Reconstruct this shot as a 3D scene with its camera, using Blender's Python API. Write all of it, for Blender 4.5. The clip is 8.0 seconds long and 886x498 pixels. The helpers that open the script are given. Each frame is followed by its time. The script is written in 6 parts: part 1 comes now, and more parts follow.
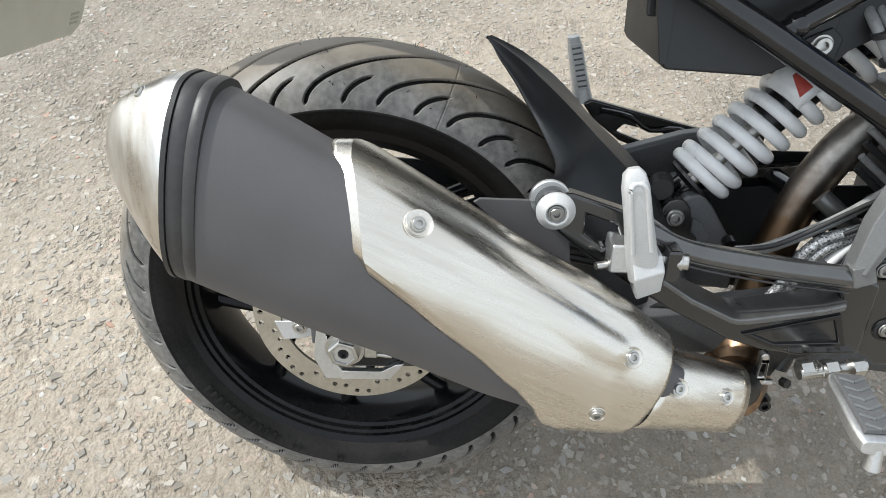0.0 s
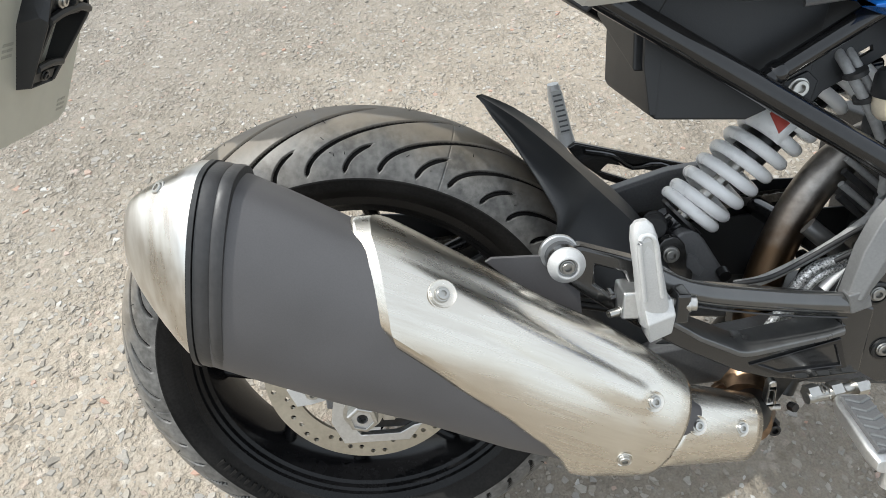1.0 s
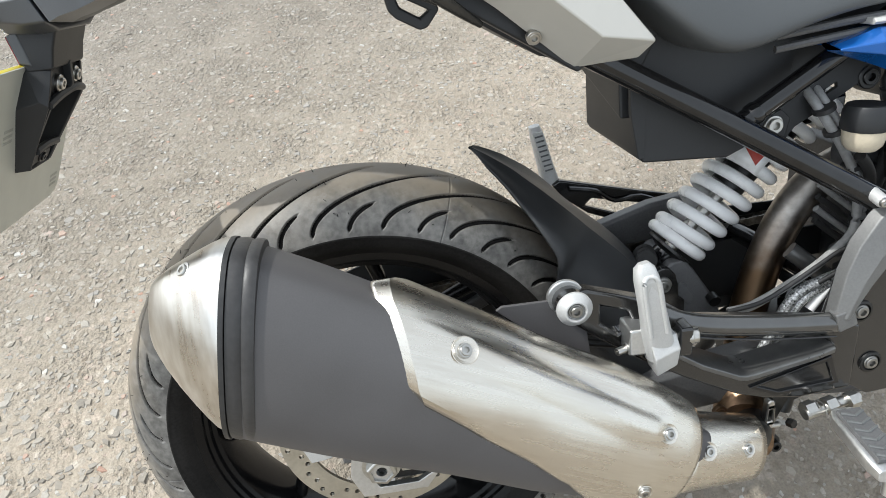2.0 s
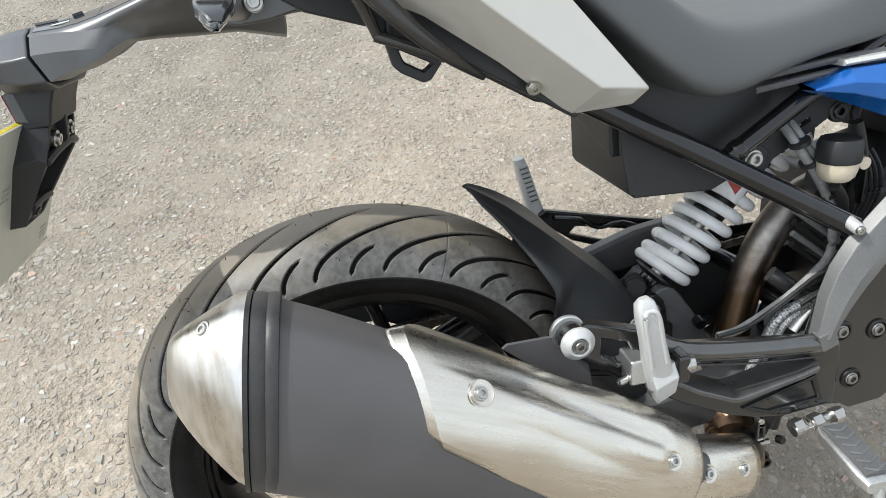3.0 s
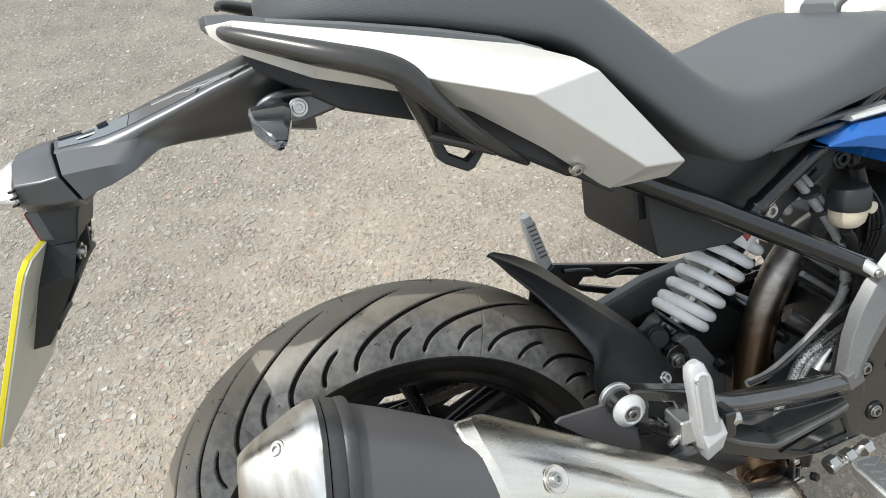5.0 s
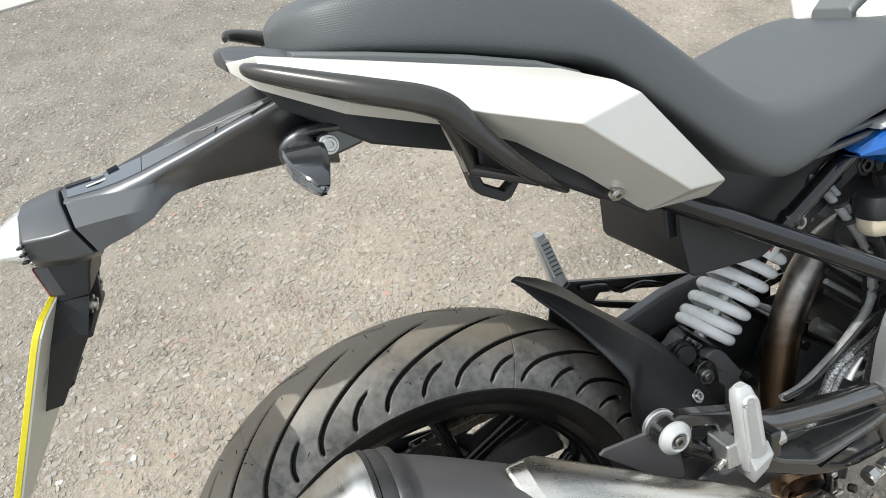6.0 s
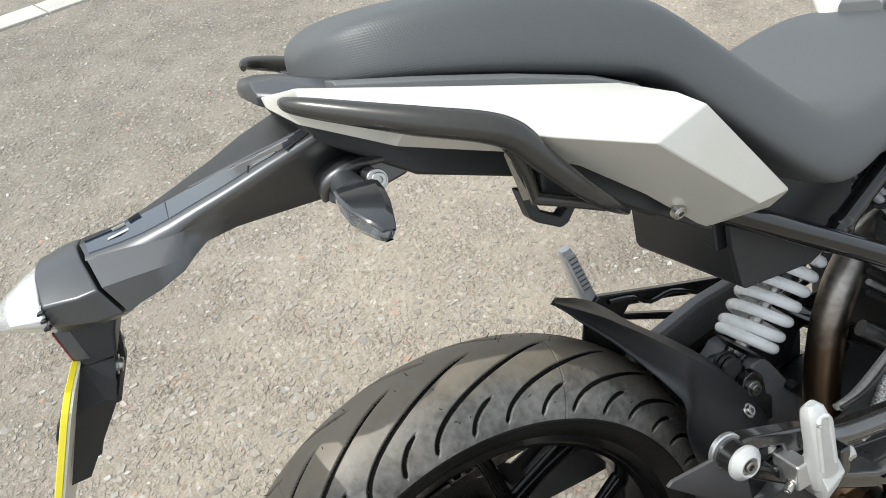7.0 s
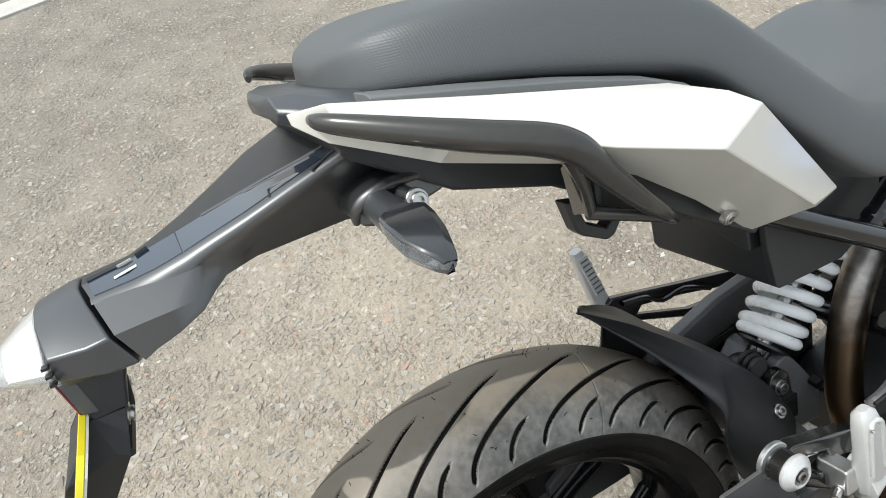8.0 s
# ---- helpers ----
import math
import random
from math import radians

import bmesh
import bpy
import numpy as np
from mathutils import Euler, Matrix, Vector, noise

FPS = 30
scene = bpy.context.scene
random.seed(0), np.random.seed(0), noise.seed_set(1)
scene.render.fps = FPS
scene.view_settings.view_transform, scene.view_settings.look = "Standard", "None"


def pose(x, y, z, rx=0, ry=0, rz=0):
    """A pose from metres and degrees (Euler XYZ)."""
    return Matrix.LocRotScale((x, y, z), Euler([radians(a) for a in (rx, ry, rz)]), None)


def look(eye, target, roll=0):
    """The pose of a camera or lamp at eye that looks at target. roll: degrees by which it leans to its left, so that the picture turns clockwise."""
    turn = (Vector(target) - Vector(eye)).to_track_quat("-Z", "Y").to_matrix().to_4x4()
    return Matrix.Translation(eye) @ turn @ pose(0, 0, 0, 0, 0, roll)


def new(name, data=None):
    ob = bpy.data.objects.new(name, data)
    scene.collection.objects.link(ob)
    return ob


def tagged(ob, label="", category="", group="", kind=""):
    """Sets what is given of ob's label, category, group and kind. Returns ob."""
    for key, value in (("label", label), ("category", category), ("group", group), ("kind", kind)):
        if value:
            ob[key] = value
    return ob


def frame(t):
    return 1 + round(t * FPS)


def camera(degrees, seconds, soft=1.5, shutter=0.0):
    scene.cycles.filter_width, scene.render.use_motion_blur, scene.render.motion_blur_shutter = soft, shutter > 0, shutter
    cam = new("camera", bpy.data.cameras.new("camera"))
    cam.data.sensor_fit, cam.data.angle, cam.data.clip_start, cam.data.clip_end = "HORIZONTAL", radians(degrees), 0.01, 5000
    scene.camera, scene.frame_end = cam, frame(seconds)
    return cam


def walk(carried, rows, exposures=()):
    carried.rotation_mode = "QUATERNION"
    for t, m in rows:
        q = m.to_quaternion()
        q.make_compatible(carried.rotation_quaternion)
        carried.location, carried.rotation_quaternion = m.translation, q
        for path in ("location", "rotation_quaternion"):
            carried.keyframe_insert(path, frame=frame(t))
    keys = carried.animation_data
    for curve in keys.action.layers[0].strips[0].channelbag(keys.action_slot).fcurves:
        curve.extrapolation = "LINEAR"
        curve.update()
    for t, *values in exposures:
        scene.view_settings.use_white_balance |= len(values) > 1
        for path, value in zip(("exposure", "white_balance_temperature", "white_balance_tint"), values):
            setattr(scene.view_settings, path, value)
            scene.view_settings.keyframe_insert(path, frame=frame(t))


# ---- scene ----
cam = camera(67.1, 8.0, soft=0.9)
ROWS = [
    (0.0, 0.1217, -0.4103, 0.9757, 40.515, -0.275, 2.343),
    (0.5, 0.0992, -0.3997, 0.9902, 41.406, 0.443, -0.521),
    (1.0, 0.0758, -0.3920, 1.0084, 42.697, 0.684, -3.231),
    (1.5, 0.0540, -0.3858, 1.0275, 43.806, 1.145, -5.911),
    (3.0, -0.0092, -0.3614, 1.0792, 45.450, 0.358, -12.348),
    (3.5, -0.0289, -0.3490, 1.0921, 46.294, -0.245, -13.891),
    (4.0, -0.0492, -0.3357, 1.1058, 47.020, -0.201, -15.761),
    (4.5, -0.0698, -0.3186, 1.1156, 47.383, 0.385, -17.321),
    (6.0, -0.1268, -0.2405, 1.1203, 47.936, 1.379, -22.283),
    (6.5, -0.1451, -0.2070, 1.1168, 48.043, 2.127, -24.140),
    (7.0, -0.1624, -0.1729, 1.1126, 48.185, 2.796, -25.828),
    (7.5, -0.1769, -0.1392, 1.1070, 48.015, 3.080, -27.636),
    (8.0, -0.1894, -0.1082, 1.1023, 47.428, 2.926, -29.698),
]
walk(cam, [(t, pose(x, y, z, rx, ry, rz)) for t, x, y, z, rx, ry, rz in ROWS],
     exposures=[(0.0, 0.72, 5950, 6), (4.5, 0.65, 5980, 6), (8.0, 0.64, 6000, 5)])

# ---- world and sun ----
SUN_AZ, SUN_EL = 167.0, 51.0      # azimuth counted from +x towards +y
world = bpy.data.worlds.new("world")
scene.world = world
world.use_nodes = True
wn = world.node_tree
sky = wn.nodes.new("ShaderNodeTexSky")
sky.sky_type = "NISHITA"
sky.sun_disc = False
sky.sun_elevation = radians(SUN_EL)
sky.sun_rotation = radians(90.0 - SUN_AZ)
sky.air_density, sky.dust_density, sky.ozone_density = 1.0, 4.0, 0.5
wn.nodes["Background"].inputs["Strength"].default_value = 0.15
haze = wn.nodes.new("ShaderNodeHueSaturation")      # thin haze pales the blue
haze.inputs["Saturation"].default_value = 0.55
wn.links.new(sky.outputs["Color"], haze.inputs["Color"])
veil = wn.nodes.new("ShaderNodeMix")                # an even white veil of high cloud before it
veil.data_type = "RGBA"
veil.inputs["Factor"].default_value = 0.5
veil.inputs["B"].default_value = (6.4, 6.28, 6.06, 1)
wn.links.new(haze.outputs["Color"], veil.inputs["A"])
wn.links.new(veil.outputs["Result"], wn.nodes["Background"].inputs["Color"])
sun = new("sun", bpy.data.lights.new("sun", "SUN"))
sun.data.energy, sun.data.angle, sun.data.color = 2.1, radians(0.6), (1.0, 0.93, 0.84)
to_sun = Vector((math.cos(radians(SUN_AZ)) * math.cos(radians(SUN_EL)),
                 math.sin(radians(SUN_AZ)) * math.cos(radians(SUN_EL)), math.sin(radians(SUN_EL))))
sun.matrix_world = look(to_sun * 8, (0, 0, 0))


# ---- materials ----
def mat(name, base, rough=0.5, metal=0.0, var=0.12, scale=18.0, fine=260.0, bump=0.15, bump_mm=0.4,
        coat=0.0, stretch=None, tint=None, rough_var=0.12, trans=0.0, spec=0.5, stretch_rot=None):
    """A principled surface with colour and gloss that vary at two scales and a fine relief."""
    m = bpy.data.materials.new(name)
    m.use_nodes = True
    nt = m.node_tree
    n, link = nt.nodes, nt.links.new
    bs = n["Principled BSDF"]
    tc = n.new("ShaderNodeTexCoord")
    mp = n.new("ShaderNodeMapping")
    if stretch:
        mp.inputs["Scale"].default_value = stretch
    if stretch_rot:         # turned first, then stretched along the turned axes
        mp.vector_type = "TEXTURE"
        mp.inputs["Rotation"].default_value = stretch_rot
        mp.inputs["Scale"].default_value = [1 / k for k in stretch]
    link(tc.outputs["Object"], mp.inputs["Vector"])
    big = n.new("ShaderNodeTexNoise")
    big.inputs["Scale"].default_value, big.inputs["Detail"].default_value = scale, 5.0
    small = n.new("ShaderNodeTexNoise")
    small.inputs["Scale"].default_value, small.inputs["Detail"].default_value = fine, 3.0
    link(tc.outputs["Object"], big.inputs["Vector"])
    link(mp.outputs["Vector"], small.inputs["Vector"])
    mix = n.new("ShaderNodeMix")
    mix.data_type = "FLOAT"
    mix.inputs["Factor"].default_value = 0.45
    link(big.outputs["Fac"], mix.inputs["A"])
    link(small.outputs["Fac"], mix.inputs["B"])
    ramp = n.new("ShaderNodeValToRGB")
    t = tint or base
    lo = [max(0.0, c * (1 - var)) for c in base]
    hi = [min(1.0, c * (1 + var)) for c in t]
    ramp.color_ramp.elements[0].position, ramp.color_ramp.elements[1].position = 0.36, 0.64
    ramp.color_ramp.elements[0].color = (*lo, 1)
    ramp.color_ramp.elements[1].color = (*hi, 1)
    link(mix.outputs["Result"], ramp.inputs["Fac"])
    link(ramp.outputs["Color"], bs.inputs["Base Color"])
    rr = n.new("ShaderNodeMapRange")
    rr.inputs["From Min"].default_value, rr.inputs["From Max"].default_value = 0.3, 0.7
    rr.inputs["To Min"].default_value = max(0.02, rough * (1 - rough_var))
    rr.inputs["To Max"].default_value = min(1.0, rough * (1 + rough_var))
    link(mix.outputs["Result"], rr.inputs["Value"])
    link(rr.outputs["Result"], bs.inputs["Roughness"])
    bs.inputs["Metallic"].default_value = metal
    bs.inputs["Coat Weight"].default_value = coat
    bs.inputs["Coat Roughness"].default_value = 0.08
    bs.inputs["Specular IOR Level"].default_value = spec
    bs.inputs["Transmission Weight"].default_value = trans
    if bump:
        bp = n.new("ShaderNodeBump")
        bp.inputs["Strength"].default_value, bp.inputs["Distance"].default_value = bump, bump_mm * 0.001
        link(small.outputs["Fac"], bp.inputs["Height"])
        link(bp.outputs["Normal"], bs.inputs["Normal"])
    return m


M_TREAD = mat("tread_rubber", (0.074, 0.072, 0.068), 0.50, var=0.22, scale=14, fine=130, bump=0.03, tint=(0.150, 0.147, 0.139), spec=0.5)


def road_dust(m):
    """Tan dust on the part of the tread that has run on the road, thinning in smears towards the shoulders."""
    nt = m.node_tree
    n, link = nt.nodes, nt.links.new
    bs = n["Principled BSDF"]
    was = bs.inputs["Base Color"].links[0].from_socket
    tc = [k for k in n if k.type == "TEX_COORD"][0]
    sep = n.new("ShaderNodeSeparateXYZ")
    link(tc.outputs["Object"], sep.inputs["Vector"])
    wide = n.new("ShaderNodeMath")
    wide.operation = "ABSOLUTE"
    link(sep.outputs["Y"], wide.inputs[0])
    smear = n.new("ShaderNodeTexNoise")
    smear.inputs["Scale"].default_value, smear.inputs["Detail"].default_value, smear.inputs["Roughness"].default_value = 17, 6, 0.62
    link(tc.outputs["Object"], smear.inputs["Vector"])
    wob = n.new("ShaderNodeMath")
    wob.operation = "MULTIPLY_ADD"
    wob.inputs[1].default_value = -0.075
    link(smear.outputs["Fac"], wob.inputs[0])
    link(wide.outputs["Value"], wob.inputs[2])
    band = n.new("ShaderNodeMapRange")
    band.interpolation_type = "SMOOTHSTEP"
    band.inputs["From Min"].default_value, band.inputs["From Max"].default_value = 0.030, -0.012
    band.inputs["To Max"].default_value = 0.85
    link(wob.outputs["Value"], band.inputs["Value"])
    mix = n.new("ShaderNodeMix")
    mix.data_type = "RGBA"
    link(band.outputs["Result"], mix.inputs["Factor"])
    link(was, mix.inputs["A"])
    mix.inputs["B"].default_value = (0.240, 0.205, 0.157, 1)
    # pale scuffs
    scuff = n.new("ShaderNodeTexNoise")
    scuff.inputs["Scale"].default_value, scuff.inputs["Detail"].default_value, scuff.inputs["Roughness"].default_value = 34, 8, 0.68
    link(tc.outputs["Object"], scuff.inputs["Vector"])
    worn = n.new("ShaderNodeMapRange")
    worn.inputs["From Min"].default_value, worn.inputs["From Max"].default_value = 0.54, 0.70
    worn.inputs["To Max"].default_value = 0.55
    link(scuff.outputs["Fac"], worn.inputs["Value"])
    mix2 = n.new("ShaderNodeMix")
    mix2.data_type = "RGBA"
    link(worn.outputs["Result"], mix2.inputs["Factor"])
    link(mix.outputs["Result"], mix2.inputs["A"])
    mix2.inputs["B"].default_value = (0.235, 0.232, 0.222, 1)
    link(mix2.outputs["Result"], bs.inputs["Base Color"])


road_dust(M_TREAD)
M_WALL = mat("sidewall_rubber", (0.012, 0.0115, 0.011), 0.66, var=0.3, scale=22, fine=300, tint=(0.017, 0.016, 0.015), spec=0.14)
M_RIM = mat("satin_black_rim_paint", (0.006, 0.006, 0.0065), 0.17, var=0.3, fine=160, bump=0.02, spec=0.22)
M_PLASTIC = mat("black_textured_plastic", (0.019, 0.020, 0.0215), 0.48, var=0.2, fine=900, bump=0.35, bump_mm=0.3)
M_PLASTIC_GREY = mat("dark_grey_moulded_plastic", (0.036, 0.039, 0.043), 0.38, spec=0.9, var=0.12, fine=900, bump=0.08, bump_mm=0.3)
M_FRAME = mat("gloss_black_paint", (0.009, 0.009, 0.0095), 0.13, var=0.3, fine=120, bump=0.03, coat=0.3)
M_CAST = mat("satin_black_casting", (0.013, 0.0125, 0.012), 0.20, var=0.25, fine=350, bump=0.03, coat=0.6, spec=0.7)
M_GLOSS = mat("gloss_grey_black_casting", (0.030, 0.030, 0.029), 0.20, var=0.25, scale=30, fine=90, bump=0.02, coat=0.8, spec=1.0)
M_SWING = mat("dark_grey_swingarm_paint", (0.105, 0.106, 0.108), 0.38, var=0.2, fine=400, bump=0.15)
M_MUFFLER = mat("matt_anthracite_paint", (0.092, 0.088, 0.089), 0.54, var=0.08, fine=800, bump=0.12, rough_var=0.08)
M_STEEL = mat("brushed_stainless", (0.70, 0.65, 0.57), 0.27, metal=1.0, var=0.04, scale=6, fine=95, bump=0.02,
              stretch=(0.12, 1.6, 2.4), stretch_rot=(0, radians(26), 0), rough_var=0.16, tint=(0.77, 0.735, 0.66))

M_CAP = mat("spun_stainless", (0.53, 0.485, 0.42), 0.31, metal=1.0, var=0.10, scale=16, fine=24, bump=0.0,
            stretch=(5.0, 1.0, 1.0), rough_var=0.25, tint=(0.74, 0.73, 0.70))
M_SEAM = mat("black_rubber_band", (0.040, 0.039, 0.039), 0.45, var=0.2, fine=200, bump=0.3, bump_mm=0.8)
M_ALU = mat("bare_aluminium", (0.62, 0.62, 0.61), 0.38, metal=0.9, var=0.1, fine=300, bump=0.15)
M_SILVER = mat("silver_painted_aluminium", (0.56, 0.56, 0.55), 0.42, metal=0.3, var=0.08, fine=600, bump=0.1)
M_ZINC = mat("zinc_plated_steel", (0.52, 0.51, 0.48), 0.32, metal=1.0, var=0.15, fine=200, bump=0.1)
M_BOLT = mat("dulled_zinc", (0.30, 0.295, 0.28), 0.34, metal=1.0, var=0.15, fine=200, bump=0.1)
M_BLACKBOLT = mat("blackened_steel", (0.05, 0.05, 0.05), 0.35, metal=0.9, var=0.2)
M_DISC = mat("brake_disc_steel", (0.44, 0.405, 0.335), 0.40, metal=0.8, var=0.12, scale=30, fine=160, bump=0.1)
M_WHITE = mat("white_gloss_paint", (0.58, 0.56, 0.506), 0.14, var=0.02, scale=4, fine=60, bump=0.02, coat=0.6, rough_var=0.1)
M_SEAT = mat("black_seat_vinyl", (0.076, 0.081, 0.084), 0.47, var=0.07, scale=5, fine=1100, bump=0.35, bump_mm=0.35, rough_var=0.08)


def weave_relief(m):
    """Adds the moulded diamond weave to the passenger part of the seat's sides."""
    nt = m.node_tree
    n, link = nt.nodes, nt.links.new
    sep = n.new("ShaderNodeSeparateXYZ")
    link([k for k in n if k.type == "TEX_COORD"][0].outputs["Object"], sep.inputs["Vector"])

    def calc(op, a, b=None):
        k = n.new("ShaderNodeMath")
        k.operation = op
        for i, v in enumerate((a, b)):
            if v is None:
                continue
            if isinstance(v, (int, float)):
                k.inputs[i].default_value = v
            else:
                link(v, k.inputs[i])
        return k.outputs["Value"]

    def ramp(v, lo, hi):
        k = n.new("ShaderNodeMapRange")
        k.interpolation_type = "SMOOTHSTEP"
        k.inputs["From Min"].default_value, k.inputs["From Max"].default_value = lo, hi
        link(v, k.inputs["Value"])
        return k.outputs["Result"]

    x, y, z = sep.outputs["X"], sep.outputs["Y"], sep.outputs["Z"]
    run = calc("ADD", x, calc("MULTIPLY", y, 0.35))
    f = 2 * math.pi / 0.0036
    weave = calc("MULTIPLY", calc("SINE", calc("MULTIPLY", calc("ADD", run, z), f)), calc("SINE", calc("MULTIPLY", calc("SUBTRACT", run, z), f)))
    height = calc("ADD", z, calc("MULTIPLY", x, 0.20))
    mask = calc("MULTIPLY", calc("MULTIPLY", ramp(x, -0.05, -0.025), ramp(x, 0.23, 0.12)), calc("MULTIPLY", ramp(height, 0.900, 0.908), ramp(height, 0.952, 0.940)))
    bp = n.new("ShaderNodeBump")
    bp.inputs["Strength"].default_value, bp.inputs["Distance"].default_value = 0.16, 0.0005
    link(calc("MULTIPLY", weave, mask), bp.inputs["Height"])
    fine = [k for k in n if k.type == "BUMP" and k != bp][0]
    link(fine.outputs["Normal"], bp.inputs["Normal"])
    link(bp.outputs["Normal"], n["Principled BSDF"].inputs["Normal"])


weave_relief(M_SEAT)

M_RAIL = mat("dark_grey_satin_metal", (0.060, 0.058, 0.054), 0.25, metal=0.45, var=0.06, fine=200, bump=0.0, rough_var=0.08)
M_SPRING = mat("white_spring_paint", (0.91, 0.91, 0.90), 0.28, var=0.03, fine=120, bump=0.06, coat=0.4)
M_HEADER = mat("heat_tinted_exhaust_steel", (0.150, 0.134, 0.117), 0.38, metal=1.0, var=0.35, scale=10, fine=70, bump=0.08, tint=(0.31, 0.29, 0.265))


def heat_tint(m):
    """Browns the lower run of the header pipe, with an uneven front."""
    nt = m.node_tree
    n, link = nt.nodes, nt.links.new
    bs = n["Principled BSDF"]
    was = bs.inputs["Base Color"].links[0].from_socket
    tc = [k for k in n if k.type == "TEX_COORD"][0]
    sep = n.new("ShaderNodeSeparateXYZ")
    link(tc.outputs["Object"], sep.inputs["Vector"])
    no = n.new("ShaderNodeTexNoise")
    no.inputs["Scale"].default_value, no.inputs["Detail"].default_value = 34, 4
    link(tc.outputs["Object"], no.inputs["Vector"])
    wob = n.new("ShaderNodeMath")
    wob.operation = "MULTIPLY_ADD"
    wob.inputs[1].default_value = -0.07
    link(no.outputs["Fac"], wob.inputs[0])
    link(sep.outputs["Z"], wob.inputs[2])
    band = n.new("ShaderNodeMapRange")
    band.inputs["From Min"].default_value, band.inputs["From Max"].default_value = 0.475, 0.395
    link(wob.outputs["Value"], band.inputs["Value"])
    mix = n.new("ShaderNodeMix")
    mix.data_type = "RGBA"
    link(band.outputs["Result"], mix.inputs["Factor"])
    link(was, mix.inputs["A"])
    mix.inputs["B"].default_value = (0.17, 0.112, 0.066, 1)
    link(mix.outputs["Result"], bs.inputs["Base Color"])


heat_tint(M_HEADER)
M_SEATSTRIP = mat("mid_grey_moulding", (0.13, 0.135, 0.135), 0.42, var=0.08, fine=700, bump=0.15)
M_ARM = mat("smooth_dark_plastic", (0.007, 0.0085, 0.010), 0.43, var=0.12, scale=14, fine=260, bump=0.01, spec=1.0, rough_var=0.05)
M_ARM.node_tree.nodes["Principled BSDF"].inputs["IOR"].default_value = 1.72
# the bluish base paints in the blue sky that the gloss strip reflects
M_STRIP = mat("polished_strip_sky_tint", (0.006, 0.014, 0.030), 0.07, var=0.1, fine=60, bump=0.01, coat=0.7, spec=0.8)
M_BROWN = mat("browned_collector_steel", (0.24, 0.16, 0.10), 0.38, metal=0.9, var=0.35, scale=30, fine=120, bump=0.15)
M_BLUE = mat("blue_metallic_paint", (0.012, 0.125, 0.47), 0.22, metal=0.35, var=0.08, fine=1500, bump=0.02, coat=0.8)
M_SATIN = mat("satin_grey_sky_sheen", (0.150, 0.150, 0.147), 0.30, metal=0.7, var=0.10, scale=40, fine=120, bump=0.01)
M_SPAR = mat("grey_cast_spar", (0.165, 0.165, 0.162), 0.42, metal=0.35, var=0.12, fine=400, bump=0.15)
M_INDI = mat("smoky_gloss_shell", (0.028, 0.030, 0.033), 0.10, var=0.1, coat=0.6, bump=0)
M_GREY = mat("light_grey_paint", (0.50, 0.50, 0.48), 0.3, var=0.05, coat=0.3)
M_HOSE = mat("grey_cable_sheath", (0.29, 0.29, 0.285), 0.42, var=0.2, fine=220)
M_BLACKHOSE = mat("black_rubber_hose", (0.026, 0.026, 0.026), 0.5, var=0.3, fine=220)
M_BRAID = mat("black_and_steel_braid", (0.02, 0.02, 0.02), 0.34, metal=0.5, var=0.4, scale=420, fine=560, bump=0.5, bump_mm=0.6, tint=(0.62, 0.63, 0.63))
M_RESV = mat("milky_reservoir_plastic", (0.66, 0.58, 0.44), 0.35, var=0.08, spec=0.5)
M_YELLOW = mat("yellow_plate_acrylic", (0.78, 0.66, 0.02), 0.3, var=0.04, coat=0.3)
M_PLATEBACK = mat("grey_plate_backing", (0.56, 0.56, 0.49), 0.45, var=0.06, fine=40)
M_FAINT = mat("faint_grey_print", (0.40, 0.40, 0.35), 0.5, var=0.1)
M_INK = mat("dark_print", (0.16, 0.16, 0.14), 0.5, var=0.1)
M_RED = mat("red_label", (0.50, 0.085, 0.065), 0.4, var=0.1)
M_REFLECT = mat("dark_red_reflector", (0.20, 0.015, 0.02), 0.15, var=0.1, coat=0.6)
M_ENGINE = mat("dark_engine_casting", (0.065, 0.066, 0.069), 0.40, metal=0.3, var=0.3, fine=300, bump=0.3)
M_CHAIN = mat("oily_chain_steel", (0.22, 0.205, 0.185), 0.34, metal=0.9, var=0.4, fine=300)
M_KERB = mat("pale_concrete", (0.47, 0.45, 0.41), 0.85, var=0.15, scale=6, fine=120, bump=0.4, bump_mm=1.5)


def clear_mat(name, color, rough, weight, ior=1.49):
    m = bpy.data.materials.new(name)
    m.use_nodes = True
    bs = m.node_tree.nodes["Principled BSDF"]
    bs.inputs["Base Color"].default_value = (*color, 1)
    bs.inputs["Roughness"].default_value = rough
    bs.inputs["Transmission Weight"].default_value = weight
    bs.inputs["IOR"].default_value = ior
    return m


M_LENS = clear_mat("clear_lamp_lens", (0.96, 0.97, 0.97), 0.06, 0.75)
M_SMOKE = clear_mat("smoked_lamp_lens", (0.42, 0.44, 0.46), 0.06, 0.8)
M_REFLECTOR = mat("lamp_reflector", (0.85, 0.85, 0.84), 0.15, metal=0.8, var=0.03, bump=0)


